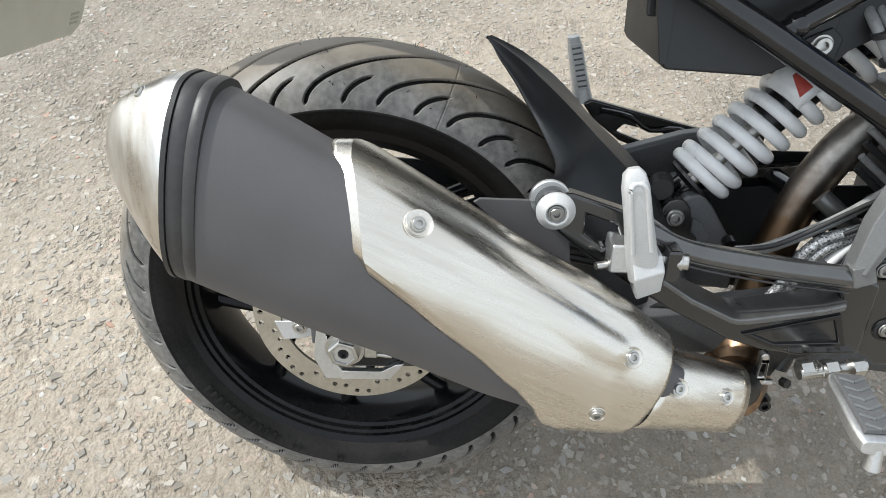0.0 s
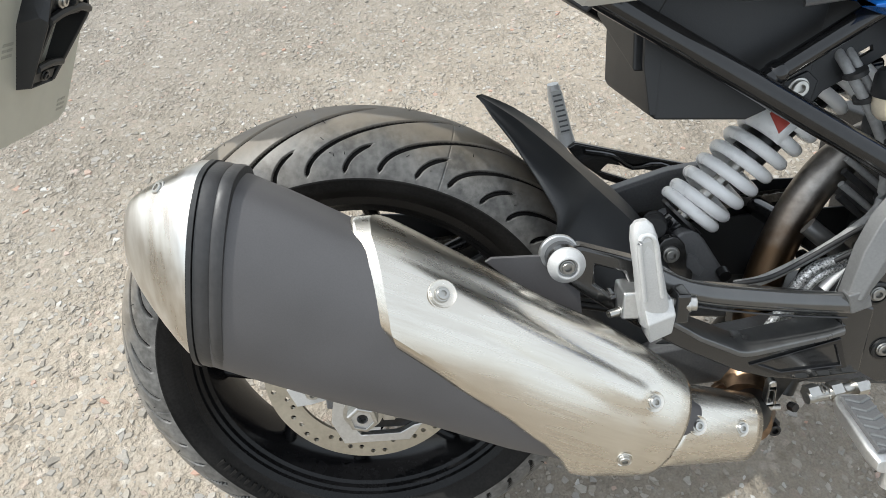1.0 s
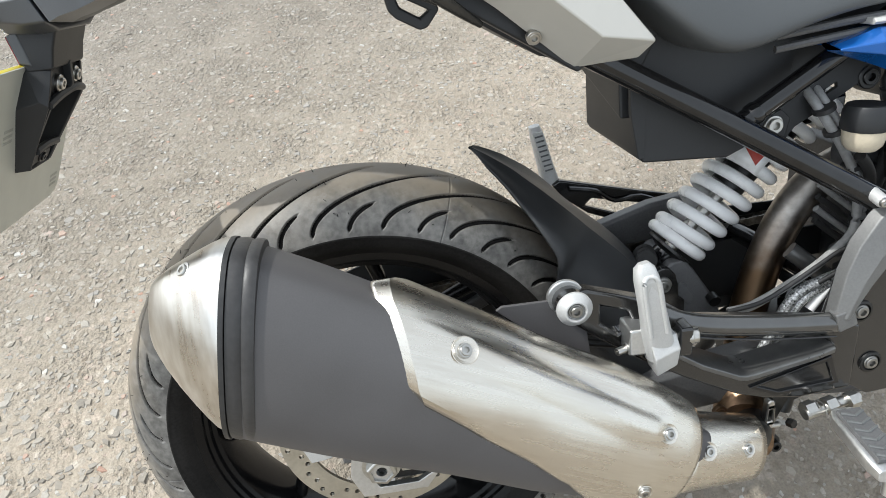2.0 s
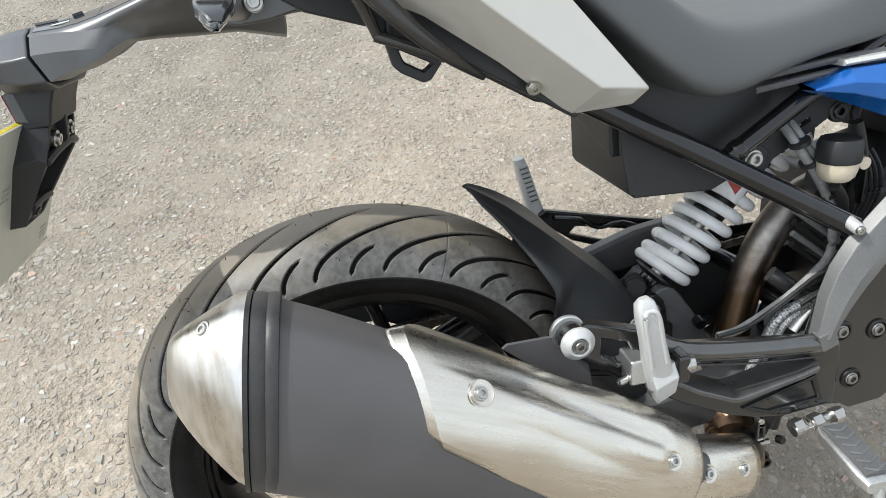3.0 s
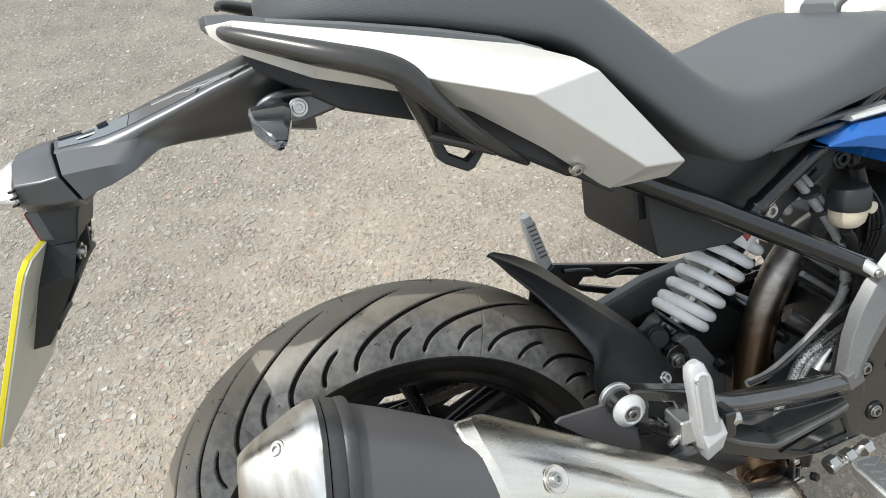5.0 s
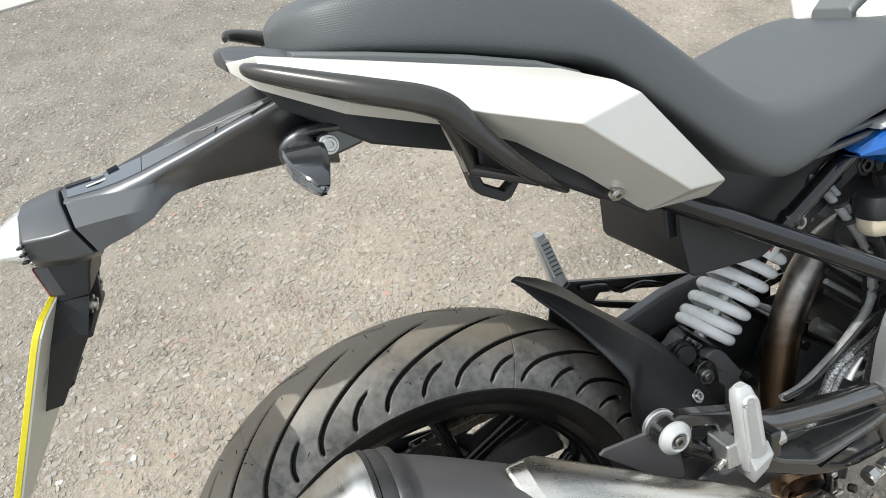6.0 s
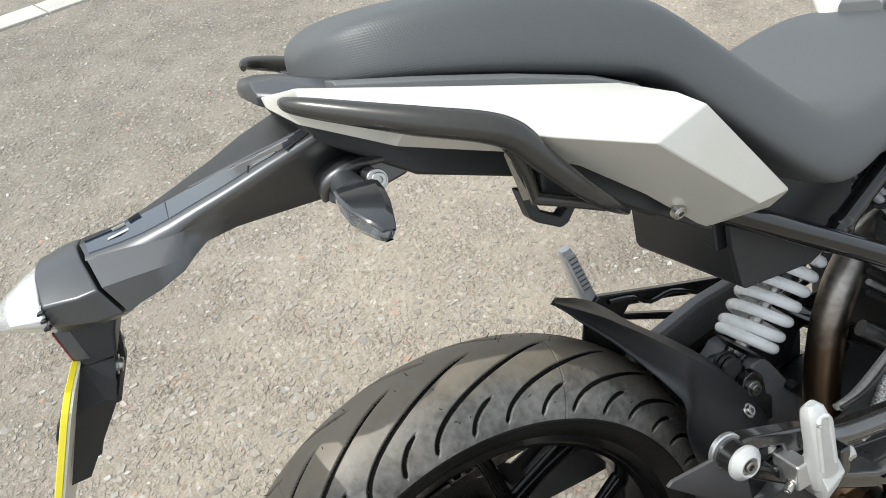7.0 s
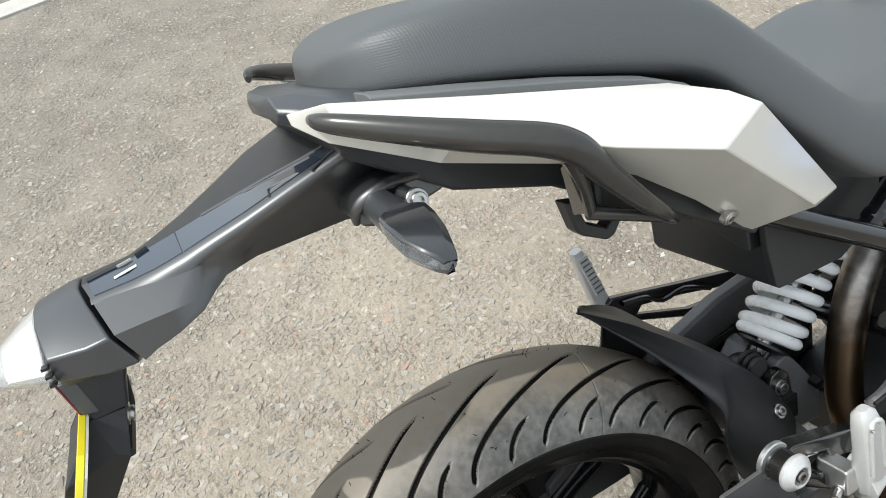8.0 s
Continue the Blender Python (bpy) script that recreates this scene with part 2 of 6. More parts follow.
def ground_material():
    m = bpy.data.materials.new("worn_chipped_asphalt")
    m.use_nodes = True
    nt = m.node_tree
    n, link = nt.nodes, nt.links.new
    bs = n["Principled BSDF"]
    tc = n.new("ShaderNodeTexCoord")
    vor = n.new("ShaderNodeTexVoronoi")
    vor.inputs["Scale"].default_value = 58
    vor2 = n.new("ShaderNodeTexVoronoi")
    vor2.inputs["Scale"].default_value = 150
    no = n.new("ShaderNodeTexNoise")
    no.inputs["Scale"].default_value, no.inputs["Detail"].default_value = 1.6, 6
    nf = n.new("ShaderNodeTexNoise")
    nf.inputs["Scale"].default_value, nf.inputs["Detail"].default_value = 240, 4
    warp = n.new("ShaderNodeTexNoise")
    warp.inputs["Scale"].default_value = 40
    add = n.new("ShaderNodeVectorMath")
    add.operation = "MULTIPLY_ADD"
    add.inputs[1].default_value = (0.02, 0.02, 0.02)
    link(warp.outputs["Color"], add.inputs[0])
    link(tc.outputs["Object"], add.inputs[2])
    for v in (vor, vor2):
        link(add.outputs["Vector"], v.inputs["Vector"])
    for v in (no, nf):
        link(tc.outputs["Object"], v.inputs["Vector"])
    stones = n.new("ShaderNodeValToRGB")
    cr = stones.color_ramp
    cr.elements[0].position, cr.elements[0].color = 0.0, (0.255, 0.217, 0.170, 1)
    cr.elements[1].position, cr.elements[1].color = 1.0, (0.44, 0.405, 0.35, 1)
    for p, c in ((0.35, (0.315, 0.28, 0.232, 1)), (0.7, (0.345, 0.312, 0.262, 1)), (0.86, (0.36, 0.30, 0.245, 1))):
        e = cr.elements.new(p)
        e.color = c
    sep = n.new("ShaderNodeSeparateColor")
    link(vor.outputs["Color"], sep.inputs["Color"])
    link(sep.outputs["Red"], stones.inputs["Fac"])
    binder = n.new("ShaderNodeMix")
    binder.data_type = "RGBA"
    edge = n.new("ShaderNodeMapRange")
    edge.inputs["From Min"].default_value, edge.inputs["From Max"].default_value = 0.30, 0.62
    link(vor.outputs["Distance"], edge.inputs["Value"])
    link(edge.outputs["Result"], binder.inputs["Factor"])
    link(stones.outputs["Color"], binder.inputs["A"])
    binder.inputs["B"].default_value = (0.315, 0.277, 0.224, 1)
    patch = n.new("ShaderNodeMapRange")
    patch.inputs["From Min"].default_value, patch.inputs["From Max"].default_value = 0.35, 0.65
    patch.inputs["To Min"].default_value, patch.inputs["To Max"].default_value = 0.79, 1.02
    link(no.outputs["Fac"], patch.inputs["Value"])
    grit = n.new("ShaderNodeMapRange")
    grit.inputs["From Min"].default_value, grit.inputs["From Max"].default_value = 0.3, 0.7
    grit.inputs["To Min"].default_value, grit.inputs["To Max"].default_value = 0.86, 1.14
    link(nf.outputs["Fac"], grit.inputs["Value"])
    # pale dusty band across the greyer yard; its darker ends partly paint lens falloff
    lane_falloff = n.new("ShaderNodeVectorMath")
    lane_falloff.operation = "DOT_PRODUCT"
    lane_falloff.inputs[1].default_value = (-0.9, 1.0, 0.0)
    link(tc.outputs["Object"], lane_falloff.inputs[0])
    wander = n.new("ShaderNodeMath")
    wander.operation = "MULTIPLY_ADD"
    wander.inputs[1].default_value = 0.9
    link(no.outputs["Fac"], wander.inputs[0])
    link(lane_falloff.outputs["Value"], wander.inputs[2])
    dust = n.new("ShaderNodeValToRGB")
    dr = dust.color_ramp
    dr.interpolation = "EASE"
    dr.elements[0].position, dr.elements[0].color = 0.08, (0.88, 0.87, 0.85, 1)
    dr.elements[1].position, dr.elements[1].color = 0.76, (0.755, 0.76, 0.77, 1)
    for p, c in ((0.20, (1.11, 1.09, 1.06, 1)), (0.34, (1.10, 1.08, 1.05, 1)), (0.44, (0.945, 0.94, 0.925, 1)), (0.59, (0.83, 0.83, 0.83, 1))):
        dr.elements.new(p).color = c
    span = n.new("ShaderNodeMapRange")
    span.inputs["From Min"].default_value, span.inputs["From Max"].default_value = 0.0, 4.0
    link(wander.outputs["Value"], span.inputs["Value"])
    link(span.outputs["Result"], dust.inputs["Fac"])
    dusty = n.new("ShaderNodeMix")
    dusty.data_type, dusty.blend_type = "RGBA", "MULTIPLY"
    dusty.inputs["Factor"].default_value = 1.0
    link(binder.outputs["Result"], dusty.inputs["A"])
    link(dust.outputs["Color"], dusty.inputs["B"])
    mul = n.new("ShaderNodeMath")
    mul.operation = "MULTIPLY"
    link(patch.outputs["Result"], mul.inputs[0])
    link(grit.outputs["Result"], mul.inputs[1])
    sc = n.new("ShaderNodeVectorMath")
    sc.operation = "SCALE"
    link(dusty.outputs["Result"], sc.inputs[0])
    link(mul.outputs["Value"], sc.inputs["Scale"])
    link(sc.outputs["Vector"], bs.inputs["Base Color"])
    bs.inputs["Roughness"].default_value = 0.9
    crumb = n.new("ShaderNodeTexNoise")
    crumb.inputs["Scale"].default_value, crumb.inputs["Detail"].default_value, crumb.inputs["Roughness"].default_value = 85, 3, 0.55
    link(tc.outputs["Object"], crumb.inputs["Vector"])
    hsum = n.new("ShaderNodeMath")
    hsum.operation = "MULTIPLY_ADD"
    hsum.inputs[1].default_value = 0.4
    link(vor2.outputs["Distance"], hsum.inputs[0])
    link(vor.outputs["Distance"], hsum.inputs[2])
    h2 = n.new("ShaderNodeMath")
    h2.operation = "MULTIPLY_ADD"
    h2.inputs[1].default_value = -0.5
    link(nf.outputs["Fac"], h2.inputs[0])
    link(hsum.outputs["Value"], h2.inputs[2])
    h3 = n.new("ShaderNodeMath")
    h3.operation = "MULTIPLY_ADD"
    h3.inputs[1].default_value = -2.5
    link(crumb.outputs["Fac"], h3.inputs[0])
    soft_cells = n.new("ShaderNodeMath")
    soft_cells.operation = "MULTIPLY"
    soft_cells.inputs[1].default_value = 0.45
    link(h2.outputs["Value"], soft_cells.inputs[0])
    link(soft_cells.outputs["Value"], h3.inputs[2])
    bp = n.new("ShaderNodeBump")
    bp.invert = True
    bp.inputs["Distance"].default_value = 0.0060
    cluster = n.new("ShaderNodeTexNoise")
    cluster.inputs["Scale"].default_value, cluster.inputs["Detail"].default_value, cluster.inputs["Roughness"].default_value = 7.5, 4, 0.6
    link(tc.outputs["Object"], cluster.inputs["Vector"])
    rough_at = n.new("ShaderNodeMapRange")
    rough_at.inputs["From Min"].default_value, rough_at.inputs["From Max"].default_value = 0.40, 0.62
    rough_at.inputs["To Min"].default_value, rough_at.inputs["To Max"].default_value = 0.38, 1.1
    link(cluster.outputs["Fac"], rough_at.inputs["Value"])
    link(rough_at.outputs["Result"], bp.inputs["Strength"])
    link(h3.outputs["Value"], bp.inputs["Height"])
    link(bp.outputs["Normal"], bs.inputs["Normal"])
    return m


def chip_material():
    m = bpy.data.materials.new("stone_chippings")
    m.use_nodes = True
    nt = m.node_tree
    n, link = nt.nodes, nt.links.new
    bs = n["Principled BSDF"]
    geo = n.new("ShaderNodeNewGeometry")
    ramp = n.new("ShaderNodeValToRGB")
    cr = ramp.color_ramp
    cr.elements[0].position, cr.elements[0].color = 0.0, (0.205, 0.185, 0.155, 1)
    cr.elements[1].position, cr.elements[1].color = 1.0, (0.52, 0.50, 0.46, 1)
    for p, c in ((0.22, (0.305, 0.274, 0.228, 1)), (0.55, (0.345, 0.310, 0.258, 1)), (0.68, (0.30, 0.284, 0.258, 1)),
                 (0.80, (0.37, 0.345, 0.30, 1)), (0.93, (0.38, 0.345, 0.295, 1)), (0.955, (0.42, 0.255, 0.185, 1)), (0.975, (0.42, 0.40, 0.36, 1))):
        cr.elements.new(p).color = c
    link(geo.outputs["Random Per Island"], ramp.inputs["Fac"])
    no = n.new("ShaderNodeTexNoise")
    no.inputs["Scale"].default_value, no.inputs["Detail"].default_value = 260, 4
    tc = n.new("ShaderNodeTexCoord")
    link(tc.outputs["Object"], no.inputs["Vector"])
    mr = n.new("ShaderNodeMapRange")
    mr.inputs["To Min"].default_value, mr.inputs["To Max"].default_value = 0.74, 1.14
    link(no.outputs["Fac"], mr.inputs["Value"])
    sc = n.new("ShaderNodeVectorMath")
    sc.operation = "SCALE"
    link(ramp.outputs["Color"], sc.inputs[0])
    link(mr.outputs["Result"], sc.inputs["Scale"])
    link(sc.outputs["Vector"], bs.inputs["Base Color"])
    bs.inputs["Roughness"].default_value = 0.85
    bp = n.new("ShaderNodeBump")
    bp.inputs["Strength"].default_value, bp.inputs["Distance"].default_value = 0.35, 0.0012
    link(no.outputs["Fac"], bp.inputs["Height"])
    link(bp.outputs["Normal"], bs.inputs["Normal"])
    return m


# ---- mesh helpers ----
def finish(ob, material, bevel=0.0, smooth=38.0, thick=0.0, levels=0):
    ob.data.materials.append(material)
    if smooth:
        ob.data.polygons.foreach_set("use_smooth", [True] * len(ob.data.polygons))
        ob.data.set_sharp_from_angle(angle=radians(smooth))
    if thick:
        sd = ob.modifiers.new("thickness", "SOLIDIFY")
        sd.thickness, sd.offset = thick, -1.0
    if bevel:
        bv = ob.modifiers.new("rounded_edges", "BEVEL")
        bv.width, bv.segments, bv.limit_method, bv.angle_limit = bevel, 2, "ANGLE", radians(28)
        bv.harden_normals = True
    if levels:
        ss = ob.modifiers.new("smooth_form", "SUBSURF")
        ss.levels = ss.render_levels = levels
    return ob


def part(name, bm, material, parent, label="", **kw):
    """Links a bmesh as one mesh object under a thing or a part."""
    bmesh.ops.recalc_face_normals(bm, faces=bm.faces[:])
    me = bpy.data.meshes.new(name)
    bm.to_mesh(me)
    bm.free()
    ob = new(name, me)
    ob.parent = parent
    finish(ob, material, **kw)
    return tagged(ob, label) if label else ob


def smooth_path(pts, n=8):
    """Points of a Catmull-Rom curve through pts."""
    v = [Vector(p) for p in pts]
    out = []
    for i in range(len(v) - 1):
        p0, p1, p2, p3 = v[max(i - 1, 0)], v[i], v[i + 1], v[min(i + 2, len(v) - 1)]
        for k in range(n):
            t = k / n
            out.append(0.5 * ((2 * p1) + (p2 - p0) * t + (2 * p0 - 5 * p1 + 4 * p2 - p3) * t * t
                              + (3 * p1 - p0 - 3 * p2 + p3) * t ** 3))
    out.append(v[-1])
    return out


def loft(rings, bm=None, cap=True):
    """Joins rings of equal length into one closed skin."""
    bm = bm or bmesh.new()
    rows = [[bm.verts.new(p) for p in r] for r in rings]
    for a, b in zip(rows, rows[1:]):
        k = len(a)
        for i in range(k):
            bm.faces.new((a[i], a[(i + 1) % k], b[(i + 1) % k], b[i]))
    if cap:
        bm.faces.new(rows[0])
        bm.faces.new(rows[-1][::-1])
    return bm


def tube(pts, r, seg=14, n=8, bm=None, flat=1.0, up=(0, 0, 1), curve=True):
    """A pipe along pts. r: a radius, or one for each of pts. flat: its thickness across up."""
    path = smooth_path(pts, n) if curve and len(pts) > 2 else [Vector(p) for p in pts]
    m = len(path)
    rings = []
    for i, p in enumerate(path):
        d = (path[min(i + 1, m - 1)] - path[max(i - 1, 0)]).normalized()
        side = d.cross(Vector(up))
        if side.length < 1e-4:
            side = d.cross(Vector((1, 0, 0)))
        side.normalize()
        top = side.cross(d)
        if isinstance(r, (int, float)):
            rad = r
        else:
            f = i / (m - 1) * (len(r) - 1)
            k = min(int(f), len(r) - 2)
            rad = r[k] + (r[k + 1] - r[k]) * (f - k)
        rings.append([p + side * (rad * flat * math.cos(a)) + top * (rad * math.sin(a))
                      for a in (2 * math.pi * j / seg for j in range(seg))])
    return loft(rings, bm)


def turned(profile, centre, axis, seg=48, bm=None):
    """A solid of revolution. profile: (distance along the axis, radius) from end to end."""
    a = Vector(axis).normalized()
    u = a.orthogonal().normalized()
    w = a.cross(u)
    rings = [[Vector(centre) + a * d + (u * math.cos(t) + w * math.sin(t)) * max(r, 1e-5)
              for t in (2 * math.pi * j / seg for j in range(seg))] for d, r in profile]
    return loft(rings, bm)


def hollow(profile, centre, axis, seg=64, bm=None):
    """A turned ring: the profile is a closed loop."""
    a = Vector(axis).normalized()
    u = a.orthogonal().normalized()
    w = a.cross(u)
    bm = bm or bmesh.new()
    rows = []
    for j in range(seg):
        t = 2 * math.pi * j / seg
        rows.append([bm.verts.new(Vector(centre) + a * d + (u * math.cos(t) + w * math.sin(t)) * r) for d, r in profile])
    k = len(profile)
    for j in range(seg):
        p, q = rows[j], rows[(j + 1) % seg]
        for i in range(k):
            bm.faces.new((p[i], p[(i + 1) % k], q[(i + 1) % k], q[i]))
    return bm


def slab(outline, y0, y1, holes=(), bm=None, skew=None):
    """A plate in the x-z plane from y0 to y1, with holes. skew(x, z): its sideways shift."""
    bm = bm or bmesh.new()
    edges, start = [], set(bm.faces)
    for loop in (outline, *holes):
        vs = [bm.verts.new((x, y0, z)) for x, z in loop]
        edges += [bm.edges.new((vs[i], vs[(i + 1) % len(vs)])) for i in range(len(vs))]
    bmesh.ops.triangle_fill(bm, edges=edges, use_beauty=True, use_dissolve=False)
    faces = [f for f in bm.faces if f not in start]
    ext = bmesh.ops.extrude_face_region(bm, geom=faces)
    moved = [g for g in ext["geom"] if isinstance(g, bmesh.types.BMVert)]
    bmesh.ops.translate(bm, verts=moved, vec=(0, y1 - y0, 0))
    if skew:
        for v in bm.verts:
            v.co.y += skew(v.co.x, v.co.z)
    return bm


def block(x0, x1, y0, y1, z0, z1, bm=None):
    bm = bm or bmesh.new()
    made = bmesh.ops.create_cube(bm, size=1.0)
    for v in made["verts"]:
        v.co = Vector((x0 + (v.co.x + 0.5) * (x1 - x0), y0 + (v.co.y + 0.5) * (y1 - y0), z0 + (v.co.z + 0.5) * (z1 - z0)))
    return bm


def bolt(parent, at, axis=(0, -1, 0), r=0.008, h=0.004, material=None, flange=1.45, name="bolt"):
    """A flanged socket-head bolt with a dished recess."""
    prof = [(-0.004, r * flange), (0.0008, r * flange), (0.0016, r * flange * 0.93), (0.0018, r), (h, r), (h + 0.0008, r * 0.9),
            (h + 0.0008, r * 0.52), (h - r * 0.45, r * 0.46), (h - r * 0.45, 0.0)]
    b = part(name, turned(prof, at, axis, seg=20), material or M_ZINC, parent, smooth=30)
    return b


# ---- ground ----
bm = bmesh.new()
bmesh.ops.create_grid(bm, x_segments=1, y_segments=1, size=400)
me = bpy.data.meshes.new("ground")
bm.to_mesh(me)
bm.free()
ground = finish(new("ground", me), ground_material(), smooth=0)
tagged(ground, "worn pale asphalt yard with exposed stone chippings", "ground", kind="structure")

# ---- motorcycle: all parts are laid out in the upright bike, which then leans on its stand ----
LEAN = 22.32
bike = new("motorcycle")
bike.matrix_world = Matrix.Translation((0, 0, 0.0055)) @ Matrix.Rotation(radians(-LEAN), 4, "X")
tagged(bike, "white, blue and black naked motorcycle leaning on its side stand", "motorcycle")
HUB = Vector((0, 0, 0.306))


# -- rear wheel --
def tyre_mesh():
    """Round-shouldered tyre whose swept grooves are cut into the tread."""
    ring, tube_r, edge = 0.233, 0.073, radians(79)
    nc = 400
    # the arc above and behind the hub lies open to view and is cut finer
    th = np.concatenate([np.linspace(radians(15), radians(215), 1480, endpoint=False), np.linspace(radians(215), radians(375), 240, endpoint=False)])
    na = len(th)
    ph = np.linspace(-edge, edge, nc)
    T, Pm = np.meshgrid(th, ph, indexing="ij")
    deg_t, deg_p = np.degrees(T), np.degrees(Pm)
    period = 360 / 21
    sweep_p = np.array([0, 4, 10, 20, 30, 39, 46, 59, 75, 90])
    sweep_t = np.array([-36, -33, -29, -23.5, -18, -12, -8, -3, 0, 1.5])
    sweep = np.polyfit(sweep_p, sweep_t, 5)
    depth = np.zeros_like(T)
    for side, shift in ((1, 99.8), (-1, 99.8 + period / 2)):
        q = deg_p * side
        for first, last, lag in ((7, 72, 0.0), (52, 72.5, -9.0)):
            ctr = np.polyval(sweep, np.clip(q, 0, 90)) + shift + lag
            slope = np.polyval(sweep, np.clip(q + 2, 0, 90)) - np.polyval(sweep, np.clip(q - 2, 0, 90))
            slope = slope / 4 * (ring + tube_r * np.cos(Pm)) / tube_r
            off = (deg_t - ctr + period / 2) % period - period / 2
            dist = np.abs(np.radians(off)) * (ring + tube_r * np.cos(Pm)) / np.sqrt(1 + slope ** 2)
            width = 0.0022 * np.clip((q - first + 4) / 5, 0.0, 1) * np.clip((last - q + 3) / 4, 0, 1)
            run = np.clip((q - first + 3) / 3, 0, 1) * np.clip((last - q + 3) / 3, 0, 1)
            depth = np.maximum(depth, run * np.clip((width + 0.0008 - dist) / 0.0016, 0, 1))
    # fine mould lines across the tread
    for at in (67.5, 128.0, 190.0, 250.0, 310.0, 8.0):
        d = np.abs((deg_t - at + 180) % 360 - 180)
        depth = np.maximum(depth, 0.16 * np.clip(1.3 - np.radians(d) * 0.3 / 0.0008, 0, 1))
    rad = tube_r - 0.0055 * depth
    r = ring + rad * np.cos(Pm)
    co = np.stack([r * np.cos(T), -rad * np.sin(Pm), r * np.sin(T)], -1)
    # sidewalls and beads on both sides
    def wall(sign):
        prof = [(0.2450, 0.0732), (0.2440, 0.0722), (0.2405, 0.0718), (0.2345, 0.0700), (0.2300, 0.0672), (0.2285, 0.0655),
                (0.2255, 0.0632), (0.2230, 0.0600), (0.2195, 0.0570), (0.2100, 0.0500)]
        return np.stack([np.stack([p * np.cos(th), np.full_like(th, sign * w), p * np.sin(th)], -1) for p, w in prof], 1)
    full = np.concatenate([wall(1)[:, ::-1], co, wall(-1)], axis=1)
    # deg_p > 0 lies on the bike's right, which is -y
    k = full.shape[1]
    verts = full.reshape(-1, 3) + np.array(HUB)
    i, j = np.meshgrid(np.arange(na), np.arange(k - 1), indexing="ij")
    a, b = i * k + j, ((i + 1) % na) * k + j
    faces = np.stack([a, b, b + 1, a + 1], -1).reshape(-1, 4)
    me = bpy.data.meshes.new("tyre")
    me.vertices.add(len(verts))
    me.vertices.foreach_set("co", verts.ravel())
    me.loops.add(faces.size)
    me.loops.foreach_set("vertex_index", faces.ravel())
    me.polygons.add(len(faces))
    me.polygons.foreach_set("loop_start", np.arange(0, faces.size, 4))
    me.materials.append(M_TREAD)
    me.materials.append(M_WALL)
    col = np.tile(np.arange(k - 1), na)
    # clean black rubber in walls and grooves; the groove black also paints in shade
    cut = np.zeros((na, k - 1), bool)
    cut[:, 10:10 + nc - 1] = ((depth + np.roll(depth, -1, 0))[:, :-1] + (depth + np.roll(depth, -1, 0))[:, 1:]) > 1.9
    me.polygons.foreach_set("material_index", ((col < 10) | (col > k - 12) | cut.ravel()).astype(np.int32))
    me.polygons.foreach_set("use_smooth", np.ones(len(faces), bool))
    me.update()
    me.validate()
    return me


# rim: the barrel with its lips is the wheel's own mesh
rim_prof = [(-0.0585, 0.2215), (-0.0570, 0.2235), (-0.0535, 0.2225), (-0.0500, 0.2120), (-0.02, 0.200), (0.02, 0.200), (0.05, 0.212),
            (0.0535, 0.2225), (0.0570, 0.2235), (0.0585, 0.2215), (0.0560, 0.2110), (0.0480, 0.2060), (0.0420, 0.1990), (0.02, 0.192),
            (-0.02, 0.192), (-0.0420, 0.1990), (-0.0440, 0.2040), (-0.0490, 0.2060), (-0.0510, 0.2100), (-0.0550, 0.2115)]
wheel = part("rear_wheel", hollow(rim_prof, HUB, (0, 1, 0), seg=160), M_RIM, bike, "gloss black cast rear wheel", smooth=25)
tyre = new("tyre", tyre_mesh())
tyre.parent = wheel
tagged(tyre, "dusty black sport tyre with swept grooves")
part("hub", turned([(-0.07, 0.0), (-0.07, 0.03), (-0.055, 0.034), (-0.045, 0.05), (-0.03, 0.042), (0.03, 0.042), (0.045, 0.06),
                    (0.065, 0.06), (0.07, 0.0)], HUB, (0, 1, 0)), M_RIM, wheel, smooth=30)
for k in range(5):
    a0 = radians(66 + 72 * k)
    ray = lambda r, a: HUB + Vector((math.cos(a) * r, 0, math.sin(a) * r))
    part("spoke", tube([ray(0.038, a0), ray(0.075, a0), ray(0.108, a0)], [0.021, 0.017, 0.019], seg=10, flat=0.75, up=(0, 1, 0)), M_RIM, wheel, smooth=50)
    for fork in (-1, 1):
        a1 = a0 + radians(fork * 21)
        part("spoke_fork", tube([ray(0.100, a0 + (a1 - a0) * 0.05), ray(0.145, a0 + (a1 - a0) * 0.62), ray(0.197, a1)], [0.0125, 0.0105, 0.0125], seg=10, flat=0.8, up=(0, 1, 0)), M_RIM, wheel, smooth=50)
# small mould hairs that stand off a new tyre
bm = bmesh.new()
hair = random.Random(11)
for _ in range(230):
    t, p = hair.uniform(0, 2 * math.pi), radians(hair.uniform(-62, 72))
    n = Vector((math.cos(t) * math.cos(p), -math.sin(p), math.sin(t) * math.cos(p)))
    base = HUB + Vector((0.233 * math.cos(t), 0, 0.233 * math.sin(t))) + n * 0.0725
    lean_to = Vector((hair.uniform(-1, 1), hair.uniform(-1, 1), hair.uniform(-1, 1)))
    tip = base + (n + lean_to * 0.9).normalized() * hair.uniform(0.003, 0.006)
    tube([base, tip], [0.0005, 0.0003], seg=3, bm=bm, curve=False)
part("mould_hairs", bm, M_WALL, wheel, smooth=0)["kind"] = "stuff"
